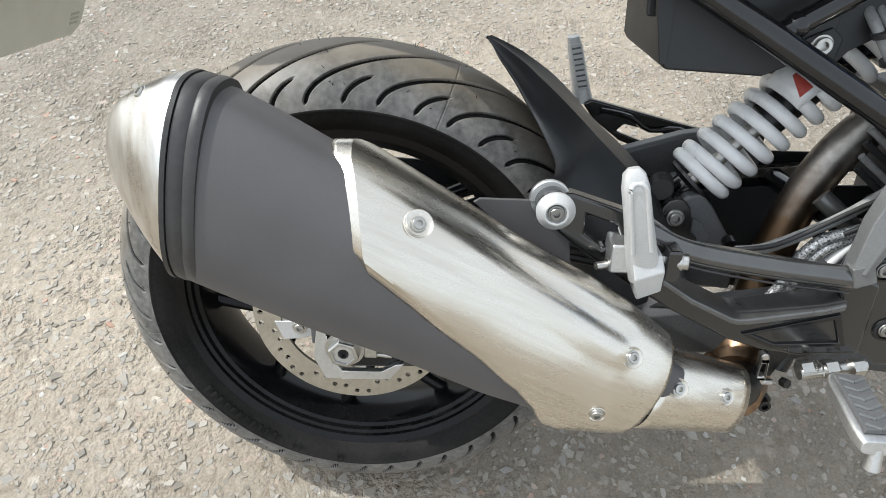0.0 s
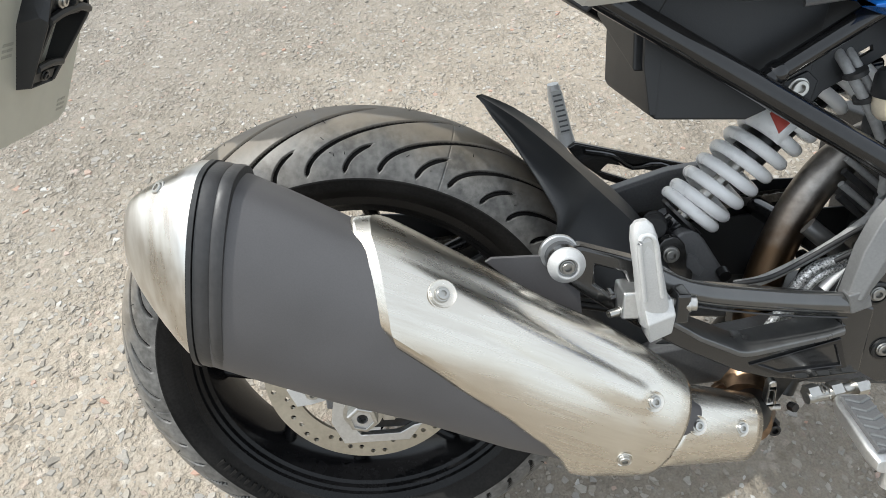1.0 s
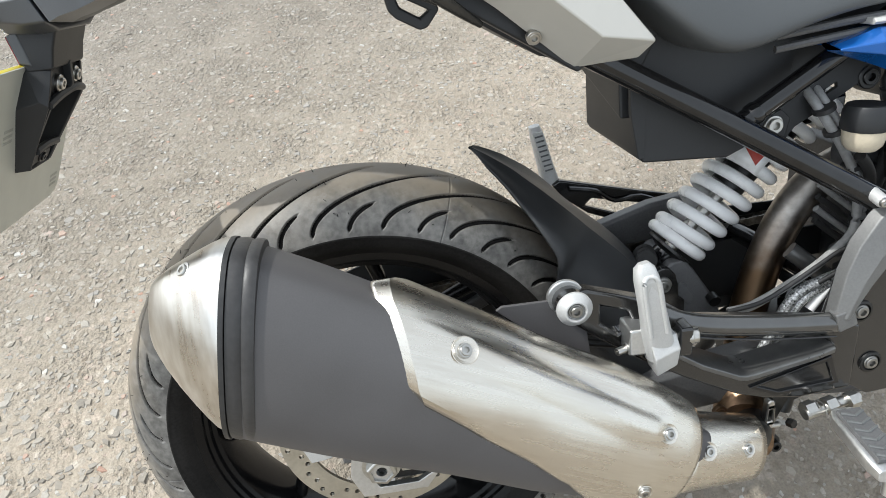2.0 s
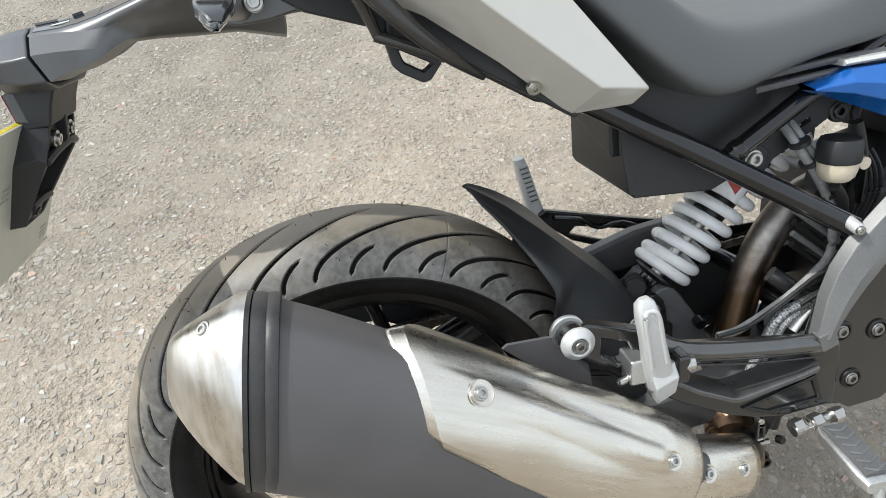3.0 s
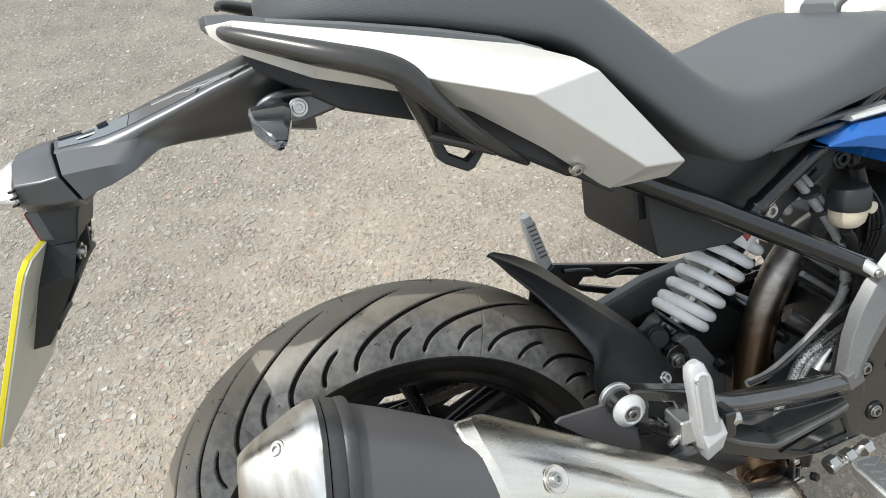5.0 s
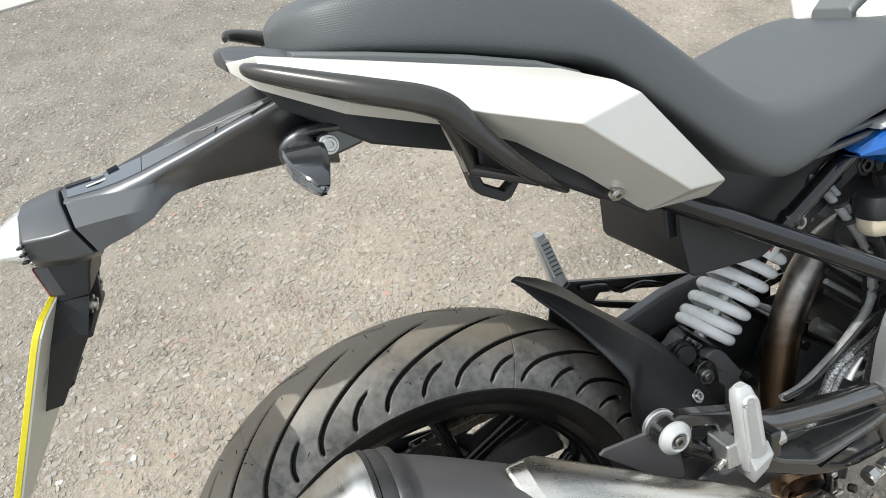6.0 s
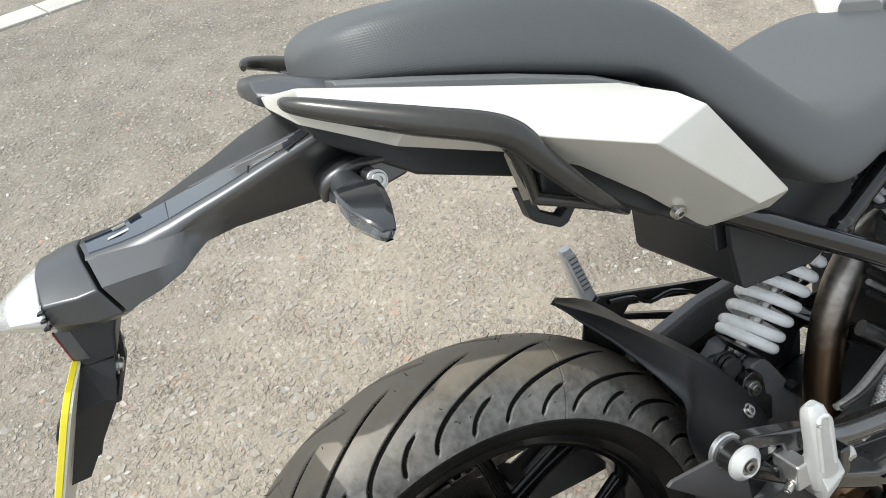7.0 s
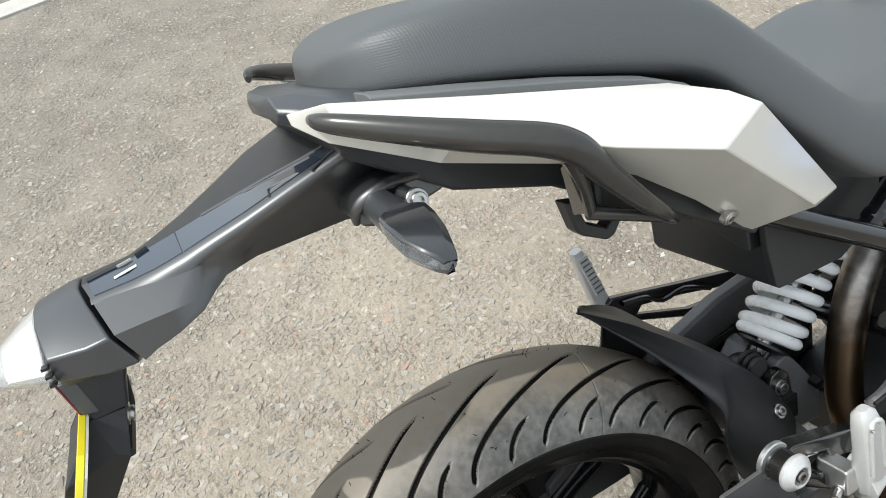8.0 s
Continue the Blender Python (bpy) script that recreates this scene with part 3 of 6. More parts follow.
# raised unreadable lettering as plain bars, and the wear blocks on the sidewall
for k in range(15):
    t = radians(213 + k * 2.7 if k < 11 else (247, 249, 262, 263.5)[k - 11])
    long_bar = k > 10
    hw, hl, top = (0.0006, 0.0075, 0.0008) if long_bar else (0.0024, 0.0070, 0.0016)
    u, w = Vector((math.cos(t), 0, math.sin(t))), Vector((-math.sin(t), 0, math.cos(t)))
    c = HUB + u * (0.2383 if long_bar else 0.2345) + Vector((0, -0.0717 if long_bar else -0.0702, 0))
    ends = [[c + u * a + w * s + Vector((0, -y, 0)) for s, y in ((-hw, -0.001), (hw, -0.001), (hw * 0.75, top), (-hw * 0.75, top))] for a in (-hl, hl)]
    part("raised_letter_bar", loft(ends), M_WALL, tyre, smooth=0)

# brake disc, carrier and axle
DY = -0.081
def disc_mesh():
    """Drilled disc: a flat ring with two staggered rows of holes."""
    bm = bmesh.new()
    edges = []
    for r, m in ((0.1205, 120), (0.0885, 96)):
        vs = [bm.verts.new((r * math.cos(2 * math.pi * k / m), 0, r * math.sin(2 * math.pi * k / m))) for k in range(m)]
        edges += [bm.edges.new((vs[k], vs[(k + 1) % m])) for k in range(m)]
    for k in range(48):
        t = 2 * math.pi * k / 48
        r = (0.099, 0.106, 0.113)[(k * 2) % 3] if k % 2 else (0.1125, 0.1005, 0.107)[(k // 2) % 3]
        c = (r * math.cos(t), r * math.sin(t))
        vs = [bm.verts.new((c[0] + 0.0033 * math.cos(a), 0, c[1] + 0.0033 * math.sin(a)))
              for a in (2 * math.pi * i / 10 for i in range(10))]
        edges += [bm.edges.new((vs[i], vs[(i + 1) % 10])) for i in range(10)]
    bmesh.ops.triangle_fill(bm, edges=edges, use_beauty=True, use_dissolve=False)
    ext = bmesh.ops.extrude_face_region(bm, geom=bm.faces[:])
    bmesh.ops.translate(bm, verts=[g for g in ext["geom"] if isinstance(g, bmesh.types.BMVert)], vec=(0, 0.0045, 0))
    bmesh.ops.translate(bm, verts=bm.verts[:], vec=HUB + Vector((0, DY, 0)))
    return bm


disc = part("brake_disc", disc_mesh(), M_DISC, wheel, "drilled brownish steel brake disc", smooth=30)
for k in range(5):
    t = radians(201 + 72 * k)
    u, w = Vector((math.cos(t), 0, math.sin(t))), Vector((-math.sin(t), 0, math.cos(t)))
    c = HUB + Vector((0, DY - 0.001, 0))
    outline = [u * 0.042 - w * 0.016, u * 0.075 - w * 0.017, u * 0.094 - w * 0.024, u * 0.094 + w * 0.004, u * 0.078 + w * 0.008, u * 0.042 + w * 0.012]
    part("disc_carrier_arm", loft([[c + p for p in outline], [c + p + Vector((0, 0.006, 0)) for p in outline]]), M_SILVER, disc, bevel=0.001)
    bolt(disc, c + u * 0.068 - w * 0.006, r=0.0062, h=0.004)
part("sensor_ring", hollow([(-0.002, 0.058), (-0.002, 0.046), (0.001, 0.046), (0.001, 0.058)], HUB + Vector((0, DY + 0.004, 0)), (0, 1, 0), seg=48),
     M_BLACKBOLT, disc, smooth=30)
part("axle", turned([(-0.150, 0.0), (-0.150, 0.0066), (-0.120, 0.0070), (0.120, 0.0070), (0.120, 0)], HUB, (0, 1, 0), seg=20), M_BLACKBOLT, wheel)
NUT = HUB + Vector((0.0, 0, -0.002))
part("axle_nut", hollow([(-0.158, 0.0125), (-0.158, 0.0160), (-0.1565, 0.0178), (-0.146, 0.0178), (-0.146, 0.0125)], NUT, (0, 1, 0), seg=6), M_ZINC, wheel, "zinc-plated hexagon axle nut", smooth=20, bevel=0.0008)
part("axle_collar", hollow([(-0.1555, 0.0062), (-0.1555, 0.0125), (-0.146, 0.0127), (-0.146, 0.0062)], NUT, (0, 1, 0), seg=32), M_ALU, wheel, smooth=30)
part("axle_washer", turned([(-0.146, 0.009), (-0.146, 0.022), (-0.1425, 0.022), (-0.1425, 0.009)], NUT, (0, 1, 0), seg=32), M_ZINC, wheel)
part("axle_spacer", turned([(-0.1425, 0.0), (-0.1425, 0.014), (-0.118, 0.016), (-0.118, 0)], NUT, (0, 1, 0), seg=28), M_BLACKBOLT, wheel)
part("sprocket", turned([(0.074, 0.03), (0.074, 0.088), (0.080, 0.088), (0.080, 0.03)], HUB, (0, 1, 0), seg=44), M_CHAIN, wheel, smooth=20)

# -- swingarm --
def beam(stations, bm=None):
    """A box beam: stations of (x, y, z, half width, half height)."""
    rings = []
    for x, y, z, hw, hh in stations:
        c = min(hw, hh) * 0.35
        rings.append([(x, y + a, z + b) for a, b in ((-hw + c, -hh), (hw - c, -hh), (hw, -hh + c), (hw, hh - c), (hw - c, hh), (-hw + c, hh),
                                                     (-hw, hh - c), (-hw, -hh + c))])
    return loft([[Vector(p) for p in r] for r in rings], bm)


arm = part("swingarm", beam([(-0.045, -0.103, 0.304, 0.010, 0.020), (0.05, -0.103, 0.306, 0.012, 0.026), (0.20, -0.100, 0.306, 0.014, 0.030),
                             (0.33, -0.097, 0.312, 0.016, 0.032), (0.46, -0.094, 0.330, 0.018, 0.034), (0.58, -0.092, 0.352, 0.018, 0.036)]),
           M_SWING, bike, "dark grey box-section swingarm", smooth=30, bevel=0.002)
part("left_leg", beam([(-0.045, 0.103, 0.304, 0.010, 0.020), (0.05, 0.103, 0.308, 0.012, 0.026), (0.20, 0.100, 0.318, 0.014, 0.030),
                       (0.33, 0.097, 0.330, 0.016, 0.032), (0.46, 0.094, 0.340, 0.018, 0.034), (0.58, 0.092, 0.352, 0.018, 0.036)]), M_SWING, arm, bevel=0.002)
part("cross_brace", tube([(0.36, -0.10, 0.335), (0.365, -0.05, 0.355), (0.365, 0.05, 0.355), (0.36, 0.10, 0.335)], 0.03, seg=12, flat=0.8), M_SWING, arm)
part("upper_brace", beam([(0.245, 0.088, 0.405, 0.012, 0.020), (0.30, 0.088, 0.436, 0.012, 0.024), (0.40, 0.086, 0.465, 0.012, 0.028),
                          (0.50, 0.084, 0.480, 0.012, 0.028)]), M_SWING, arm, bevel=0.002)
part("upper_brace", beam([(0.10, 0.092, 0.34, 0.010, 0.010), (0.18, 0.090, 0.382, 0.010, 0.012), (0.25, 0.088, 0.418, 0.010, 0.012)]), M_SWING, arm, bevel=0.002)
part("chain_side_plate", slab([(0.25, 0.34), (0.245, 0.395), (0.30, 0.408), (0.40, 0.420), (0.50, 0.430), (0.66, 0.436), (0.66, 0.390), (0.565, 0.386), (0.545, 0.34)], 0.064, 0.070), M_PLASTIC, arm, bevel=0.002)
part("chain_backing", slab([(0.25, 0.34), (0.245, 0.405), (0.30, 0.436), (0.40, 0.462), (0.50, 0.470), (0.60, 0.470), (0.60, 0.395), (0.54, 0.34)], 0.0885, 0.0915), M_PLASTIC, arm)
# chain adjuster at the axle
adj = part("chain_adjuster", slab([(-0.024, 0.262), (0.050, 0.263), (0.066, 0.286), (0.056, 0.284), (0.040, 0.274), (-0.004, 0.273), (-0.012, 0.286), (-0.022, 0.330), (-0.030, 0.330), (-0.036, 0.292)], -0.145, -0.137),
           M_ALU, bike, "bare aluminium axle plate", bevel=0.0012)
part("adjuster_rail", slab([(-0.030, 0.276), (0.060, 0.276), (0.060, 0.330), (-0.034, 0.330)], -0.137, -0.116), M_BLACKBOLT, adj, bevel=0.002)
for dz in (-0.008, 0.012):
    part("adjuster_screw", tube([(0.020, -0.142, 0.306 + dz), (0.052, -0.142, 0.303 + dz)], 0.0035, seg=10), M_ZINC, adj)
part("adjuster_block", block(0.022, 0.036, -0.150, -0.138, 0.296, 0.318), M_ZINC, adj, bevel=0.0015)
cal = part("caliper_bracket", slab([(-0.030, 0.246), (0.078, 0.250), (0.094, 0.276), (0.082, 0.270), (0.072, 0.256), (0.0, 0.256), (-0.004, 0.282), (-0.030, 0.276)],
                                   -0.101, -0.092), M_CAST, bike, "black brake caliper bracket", bevel=0.0015)
part("caliper", beam([(0.085, -0.098, 0.33, 0.020, 0.028), (0.11, -0.098, 0.34, 0.024, 0.032), (0.155, -0.098, 0.35, 0.022, 0.028)]), M_BLACKBOLT, cal, bevel=0.002)

# -- chain on the far side: separate links --
part("chain_guard", slab([(-0.085, 0.32), (-0.060, 0.425), (0.0, 0.446), (0.10, 0.440), (0.25, 0.430), (0.25, 0.33), (0.10, 0.305), (0.0, 0.26)], 0.0925, 0.0965,
                         holes=[[(-0.012, 0.404), (0.0, 0.413), (0.03, 0.411), (0.060, 0.396), (0.052, 0.389), (0.03, 0.400), (0.005, 0.402)],
                                [(0.078, 0.374), (0.088, 0.368), (0.142, 0.390), (0.135, 0.400)]]), M_PLASTIC, arm, bevel=0.001)
chain = new("drive_chain")
chain.parent = bike
tagged(chain, "oily steel drive chain")
def link_mesh():
    bm = bmesh.new()
    for y in (-0.006, 0.006):
        out = []
        for k in range(12):
            t = 2 * math.pi * k / 12
            out.append((math.cos(t) * 0.0055 + (0.0079 if math.cos(t) > 0 else -0.0079), math.sin(t) * 0.0062))
        loft([[Vector((x, y - 0.001, z)) for x, z in out], [Vector((x, y + 0.001, z)) for x, z in out]], bm)
    for x in (-0.0079, 0.0079):
        turned([(-0.005, 0.0042), (0.005, 0.0042)], (x, 0, 0), (0, 1, 0), seg=8, bm=bm)
    me = bpy.data.meshes.new("chain_link")
    bmesh.ops.recalc_face_normals(bm, faces=bm.faces[:])
    bm.to_mesh(me)
    bm.free()
    me.materials.append(M_CHAIN)
    return me


lm = link_mesh()
for z0, z1, x0, x1 in ((0.395, 0.458, 0.0, 0.62), (0.218, 0.30, 0.0, 0.60)):
    count = int((x1 - x0) / 0.0159)
    for k in range(count):
        f = (k + 0.5) / count
        ln = new("chain_link", lm)
        ln.parent = chain
        ln.matrix_local = Matrix.Translation((x0 + (x1 - x0) * f, 0.077, z0 + (z1 - z0) * f)) @ Matrix.Rotation(-math.atan2(z1 - z0, x1 - x0), 4, "Y")

# -- hugger: arched mudguard over the front of the tyre --
HUGGER = ((64.8, 0.3425, 0.0010, 0.3420), (64.0, 0.3420, 0.010, 0.340), (62, 0.3410, 0.030, 0.335), (58, 0.3395, 0.052, 0.328), (54, 0.3385, 0.072, 0.319), (48, 0.340, 0.094, 0.308), (43.5, 0.3425, 0.104, 0.300),
          (41, 0.3455, 0.107, 0.288), (38.5, 0.349, 0.106, 0.276), (34, 0.357, 0.108, 0.264), (28, 0.369, 0.109, 0.258), (20, 0.384, 0.109, 0.262), (11, 0.398, 0.108, 0.280), (2, 0.408, 0.106, 0.300))


def between(table, steps):
    """Rows of a table with smooth steps set between them."""
    out = []
    for i in range(len(table) - 1):
        p0, p1, p2, p3 = table[max(i - 1, 0)], table[i], table[i + 1], table[min(i + 2, len(table) - 1)]
        for k in range(steps):
            f = k / steps
            out.append([0.5 * (2 * b + (c - a) * f + (2 * a - 5 * b + 4 * c - d) * f * f + (3 * b - a - 3 * c + d) * f ** 3) for a, b, c, d in zip(p0, p1, p2, p3)])
    return out + [list(table[-1])]


def hugger_mesh():
    """Beak-tipped guard: angle round the hub, radius of the crown, half breadth and radius of its side edges."""
    bm = bmesh.new()
    rows = []
    for deg, r_top, hw, r_edge in between(HUGGER, 4):
        t = radians(deg)
        u = Vector((math.cos(t), 0, math.sin(t)))
        row = []
        for k in range(-12, 13):
            f = abs(k) / 12
            narrow = 1.0 if k < 0 else 1 - 0.12 * max(0.0, min(1.0, (deg - 46) / 12))
            y = math.copysign(hw * narrow * (1 - (1 - f) ** 1.6), k) + 0.014 * (1 - f * f * min(1.0, max(0.0, (64.8 - deg) / 6)))
            ridge = 0.0065 * max(0.0, 1 - abs(f - 0.42) * 5) * min(1.0, hw / 0.06)
            shallow = 1.0 if k < 0 else 1 - 0.92 * max(0.0, min(1.0, (deg - 36) / 14))
            row.append(bm.verts.new(HUB + u * (r_top - (r_top - r_edge) * shallow * f ** 2.3 + ridge) + Vector((0, y, 0))))
        rows.append(row)
    for a, b in zip(rows, rows[1:]):
        for i in range(len(a) - 1):
            bm.faces.new((a[i], a[i + 1], b[i + 1], b[i]))
    return bm


hug = part("hugger", hugger_mesh(), M_PLASTIC, bike, "black textured plastic rear hugger mudguard", thick=0.003, smooth=24)
part("bridge", slab([(0.345, 0.425), (0.372, 0.440), (0.383, 0.452), (0.400, 0.454), (0.413, 0.440), (0.431, 0.414), (0.447, 0.391), (0.455, 0.37), (0.455, 0.33), (0.34, 0.34)], -0.030, 0.050), M_SWING, arm, bevel=0.004)
part("bridge_step", slab([(0.392, 0.426), (0.404, 0.420), (0.416, 0.402), (0.410, 0.392), (0.392, 0.404)], -0.0335, -0.029), M_SWING, arm, bevel=0.0015)
part("bridge_eye", turned([(-0.006, 0.0045), (-0.006, 0.0075), (0.006, 0.0075), (0.006, 0.0045)], (0.439, -0.036, 0.397), (0, 1, 0.2), seg=20), M_BLACKBOLT, arm)
bolt(hug, (0.329, -0.0735, 0.433), axis=(0.2, -0.8, 0.5), r=0.006, h=0.004)

# -- shock absorber --
S0, S1 = Vector((0.367, 0.0, 0.431)), Vector((0.540, 0.0, 0.618))
sd = (S1 - S0).normalized()
shock = part("shock_absorber", turned([(0.0, 0.010), (0.02, 0.010), (0.02, 0.0075), (0.14, 0.0075), (0.14, 0.021), (0.25, 0.021), (0.25, 0)], S0, sd, seg=24),
             M_BLACKBOLT, bike, "shock absorber with a white coil spring")
part("piston_rod", turned([(0.03, 0.0), (0.03, 0.0088), (0.145, 0.0088), (0.145, 0)], S0, sd, seg=20), M_ZINC, shock)
u, w = sd.cross(Vector((0, 1, 0))).normalized(), Vector((0, 1, 0))
coil = []
WIRE, COIL_R = 0.0074, 0.0335
for k in range(258):
    f = k / 22.0
    rise = 0.049 + (0.013 * f if f < 1 else 0.013 + 0.0212 * (f - 1))
    a = -2 * math.pi * f + 0.6
    coil.append(S0 + sd * rise + (u * math.cos(a) + w * math.sin(a)) * COIL_R)
part("coil_spring", tube(coil, WIRE, seg=12, curve=False, up=sd), M_SPRING, shock, "thick white painted coil spring", smooth=60)
part("lower_perch", turned([(0.032, 0.010), (0.032, 0.018), (0.037, 0.031), (0.0405, 0.031), (0.0405, 0.010)], S0, sd, seg=32), M_BLACKBOLT, shock)
part("lower_eye", turned([(-0.026, 0.0), (-0.026, 0.015), (-0.020, 0.019), (0.020, 0.019), (0.026, 0.015), (0.026, 0)], S0, (0, 1, 0), seg=28), M_BLACKBOLT, shock)
part("clevis", slab([(0.350, 0.411), (0.350, 0.432), (0.353, 0.442), (0.360, 0.450), (0.368, 0.4525), (0.377, 0.450), (0.384, 0.442), (0.388, 0.428), (0.390, 0.411), (0.398, 0.405), (0.398, 0.37), (0.345, 0.37)], -0.042, -0.030), M_CAST, shock, bevel=0.002)
bolt(shock, (0.368, -0.0435, 0.430), r=0.0078, h=0.005, flange=1.35, material=M_BOLT)
part("lower_body", turned([(0.012, 0.0), (0.012, 0.0145), (0.016, 0.0160), (0.040, 0.0160), (0.040, 0.0)], S0, sd, seg=28), M_FRAME, shock, "gloss black lower shock body")
for k in range(3):
    part("boot_ring", turned([(-0.003, 0.0), (-0.003, 0.0125), (0.0, 0.0145), (0.003, 0.0125), (0.003, 0.0)], (0.352 + 0.002 * k, -0.026 + 0.009 * k, 0.458), (0.1, 1, 0), seg=24), M_BLACKHOSE, shock)
# a foil label, white with a red field, wrapped on the front of the spring
for nm, a0, a1, r0, r1, off, material in (("rating_label", 10, 84, 0.166, 0.197, 0.0, M_SPRING), ("label_field", 22, 54, 0.175, 0.191, 0.0006, M_RED)):
    skin_rows = []
    for f in (r0, r1):
        row = []
        for k in range(9):
            a = radians(a0 + (a1 - a0) * k / 8)
            lead = f + (0.010 * k / 8 if nm == "label_field" and f == r0 else 0.0)
            row.append(S0 + sd * lead + (u * math.sin(a) - w * math.cos(a)) * (COIL_R + WIRE + 0.0006 + off))
        skin_rows.append(row)
    bm = bmesh.new()
    vs = [[bm.verts.new(p) for p in r] for r in skin_rows]
    for k in range(8):
        bm.faces.new((vs[0][k], vs[0][k + 1], vs[1][k + 1], vs[1][k]))
    part(nm, bm, material, shock, "red field on a white label" if off else "", thick=0.0004, smooth=40)

# -- silencer --
def rounded(c, up, side, hh, hw, n=48, power=2.5):
    """A rounded section: superellipse around c."""
    out = []
    for k in range(n):
        a = 2 * math.pi * k / n
        ca, sa = math.cos(a), math.sin(a)
        out.append(c + side * (hw * math.copysign(abs(ca) ** (2 / power), ca)) + up * (hh * math.copysign(abs(sa) ** (2 / power), sa)))
    return out


# stations along the silencer: x, y, z of the middle, half height, half width, forward tilt of the section in degrees
MUF = [(-0.100, -0.214, 0.536, 0.094, 0.074, 10), (-0.05, -0.213, 0.511, 0.091, 0.074, 16), (0.02, -0.212, 0.474, 0.086, 0.071, 22),
       (0.10, -0.210, 0.432, 0.078, 0.066, 26), (0.18, -0.210, 0.386, 0.072, 0.058, 28), (0.25, -0.210, 0.350, 0.062, 0.050, 28),
       (0.305, -0.208, 0.328, 0.045, 0.042, 26), (0.33, -0.205, 0.322, 0.034, 0.034, 24)]


def muf_at(x):
    """The silencer's middle, axes and half sizes where its middle lies at x."""
    k = 0
    while k < len(MUF) - 2 and MUF[k + 1][0] < x:
        k += 1
    a, b = MUF[k], MUF[k + 1]
    g = (x - a[0]) / (b[0] - a[0])
    v = [p + (q - p) * g for p, q in zip(a, b)]
    t = radians(v[5])
    return Vector(v[:3]), Vector((math.sin(t), 0, math.cos(t))), Vector((0, -1, 0)), v[3], v[4]


def sil_ring(c, up, side, hh, hw, n=64, power=2.5):
    """The silencer's section: full on its outer side, rounder and lower towards the wheel."""
    out = []
    for k in range(n):
        d = 360.0 * k / n
        ca, sa = math.cos(radians(d)), math.sin(radians(d))
        p, w = (power, hw) if ca > 0 else (2.0, hw * 0.8)
        dip = 0.012 * min(1.0, max(0.0, (d - 58) / 40)) if d < 180 else 0.0
        out.append(c + side * (w * math.copysign(abs(ca) ** (2 / p), ca)) + up * ((hh - dip * min(1.0, hh / 0.06)) * math.copysign(abs(sa) ** (2 / p), sa)))
    return out


rings = []
for i in range(29):
    c, up, side, hh, hw = muf_at(-0.100 + 0.43 * i / 28)
    rings.append(sil_ring(c, up, side, hh, hw))
muffler = part("silencer", loft(rings), M_MUFFLER, bike, "matt anthracite exhaust silencer with steel covers", smooth=50)
# rear band: a dark bead, a folded lip and a grey collar
c, up, side, hh, hw = muf_at(-0.100)
fwd = Vector((math.cos(radians(14)), 0, -math.sin(radians(14))))
def ringband(profile, power=2.5):
    return loft([sil_ring(c + fwd * d, up, side, hh + e, hw + e, 64, power) for d, e in profile])


part("band", ringband([(-0.002, -0.01), (-0.002, 0.0006), (0.004, 0.0016), (0.009, 0.0008), (0.010, 0.0002), (0.0115, 0.0014), (0.017, 0.0020), (0.020, 0.0012), (0.021, -0.004)]),
     M_SEAM, muffler, "dark crimped band", smooth=40)
part("gasket", ringband([(-0.008, -0.01), (-0.007, 0.0015), (-0.003, 0.0018), (-0.002, -0.01)]), M_BLACKHOSE, muffler, smooth=40)
# the end cap: a straight cone that is rolled in at a small outlet
cap_prof = [(-0.0065, -0.0002), (-0.014, -0.003), (-0.022, -0.009), (-0.034, -0.0195), (-0.046, -0.031), (-0.056, -0.042), (-0.063, -0.051), (-0.068, -0.0585), (-0.0700, -0.063), (-0.069, -0.067), (-0.060, -0.070), (-0.03, -0.071)]
endcap = part("end_cap", loft([sil_ring(c + fwd * d + up * (0.012 * (-d / 0.07)), up, side, hh + e, max(hw + e * 0.78, 0.008), 64, 2.25) for d, e in cap_prof]), M_CAP, muffler,
              "spun stainless steel end cap", smooth=40)
bolt(endcap, (-0.1265, -0.244, 0.609), axis=(-0.55, -0.45, 0.70), r=0.0052, h=0.0025)


LOWER_EDGE = ((-0.030, 10), (0.032, 10), (0.09, 0), (0.15, -10), (0.192, -20), (0.214, -32), (0.230, -52), (0.243, -72), (0.258, -90), (0.33, -96))
REAR = ((0.0, 0.002), (0.03, -0.006), (0.08, -0.0108), (0.15, -0.0110), (0.30, -0.0078), (0.50, 0.0013), (0.70, 0.0109), (0.90, 0.0224), (1.0, 0.033))


def along(table, x):
    for (x0, a0), (x1, a1) in zip(table, table[1:]):
        if x <= x1:
            return a0 + (a1 - a0) * (x - x0) / (x1 - x0)
    return table[-1][1]


def ease(f):
    f = max(0.0, min(1.0, f))
    return f * f * (3 - 2 * f)


SHIELD_POWER = 2 / 2.25


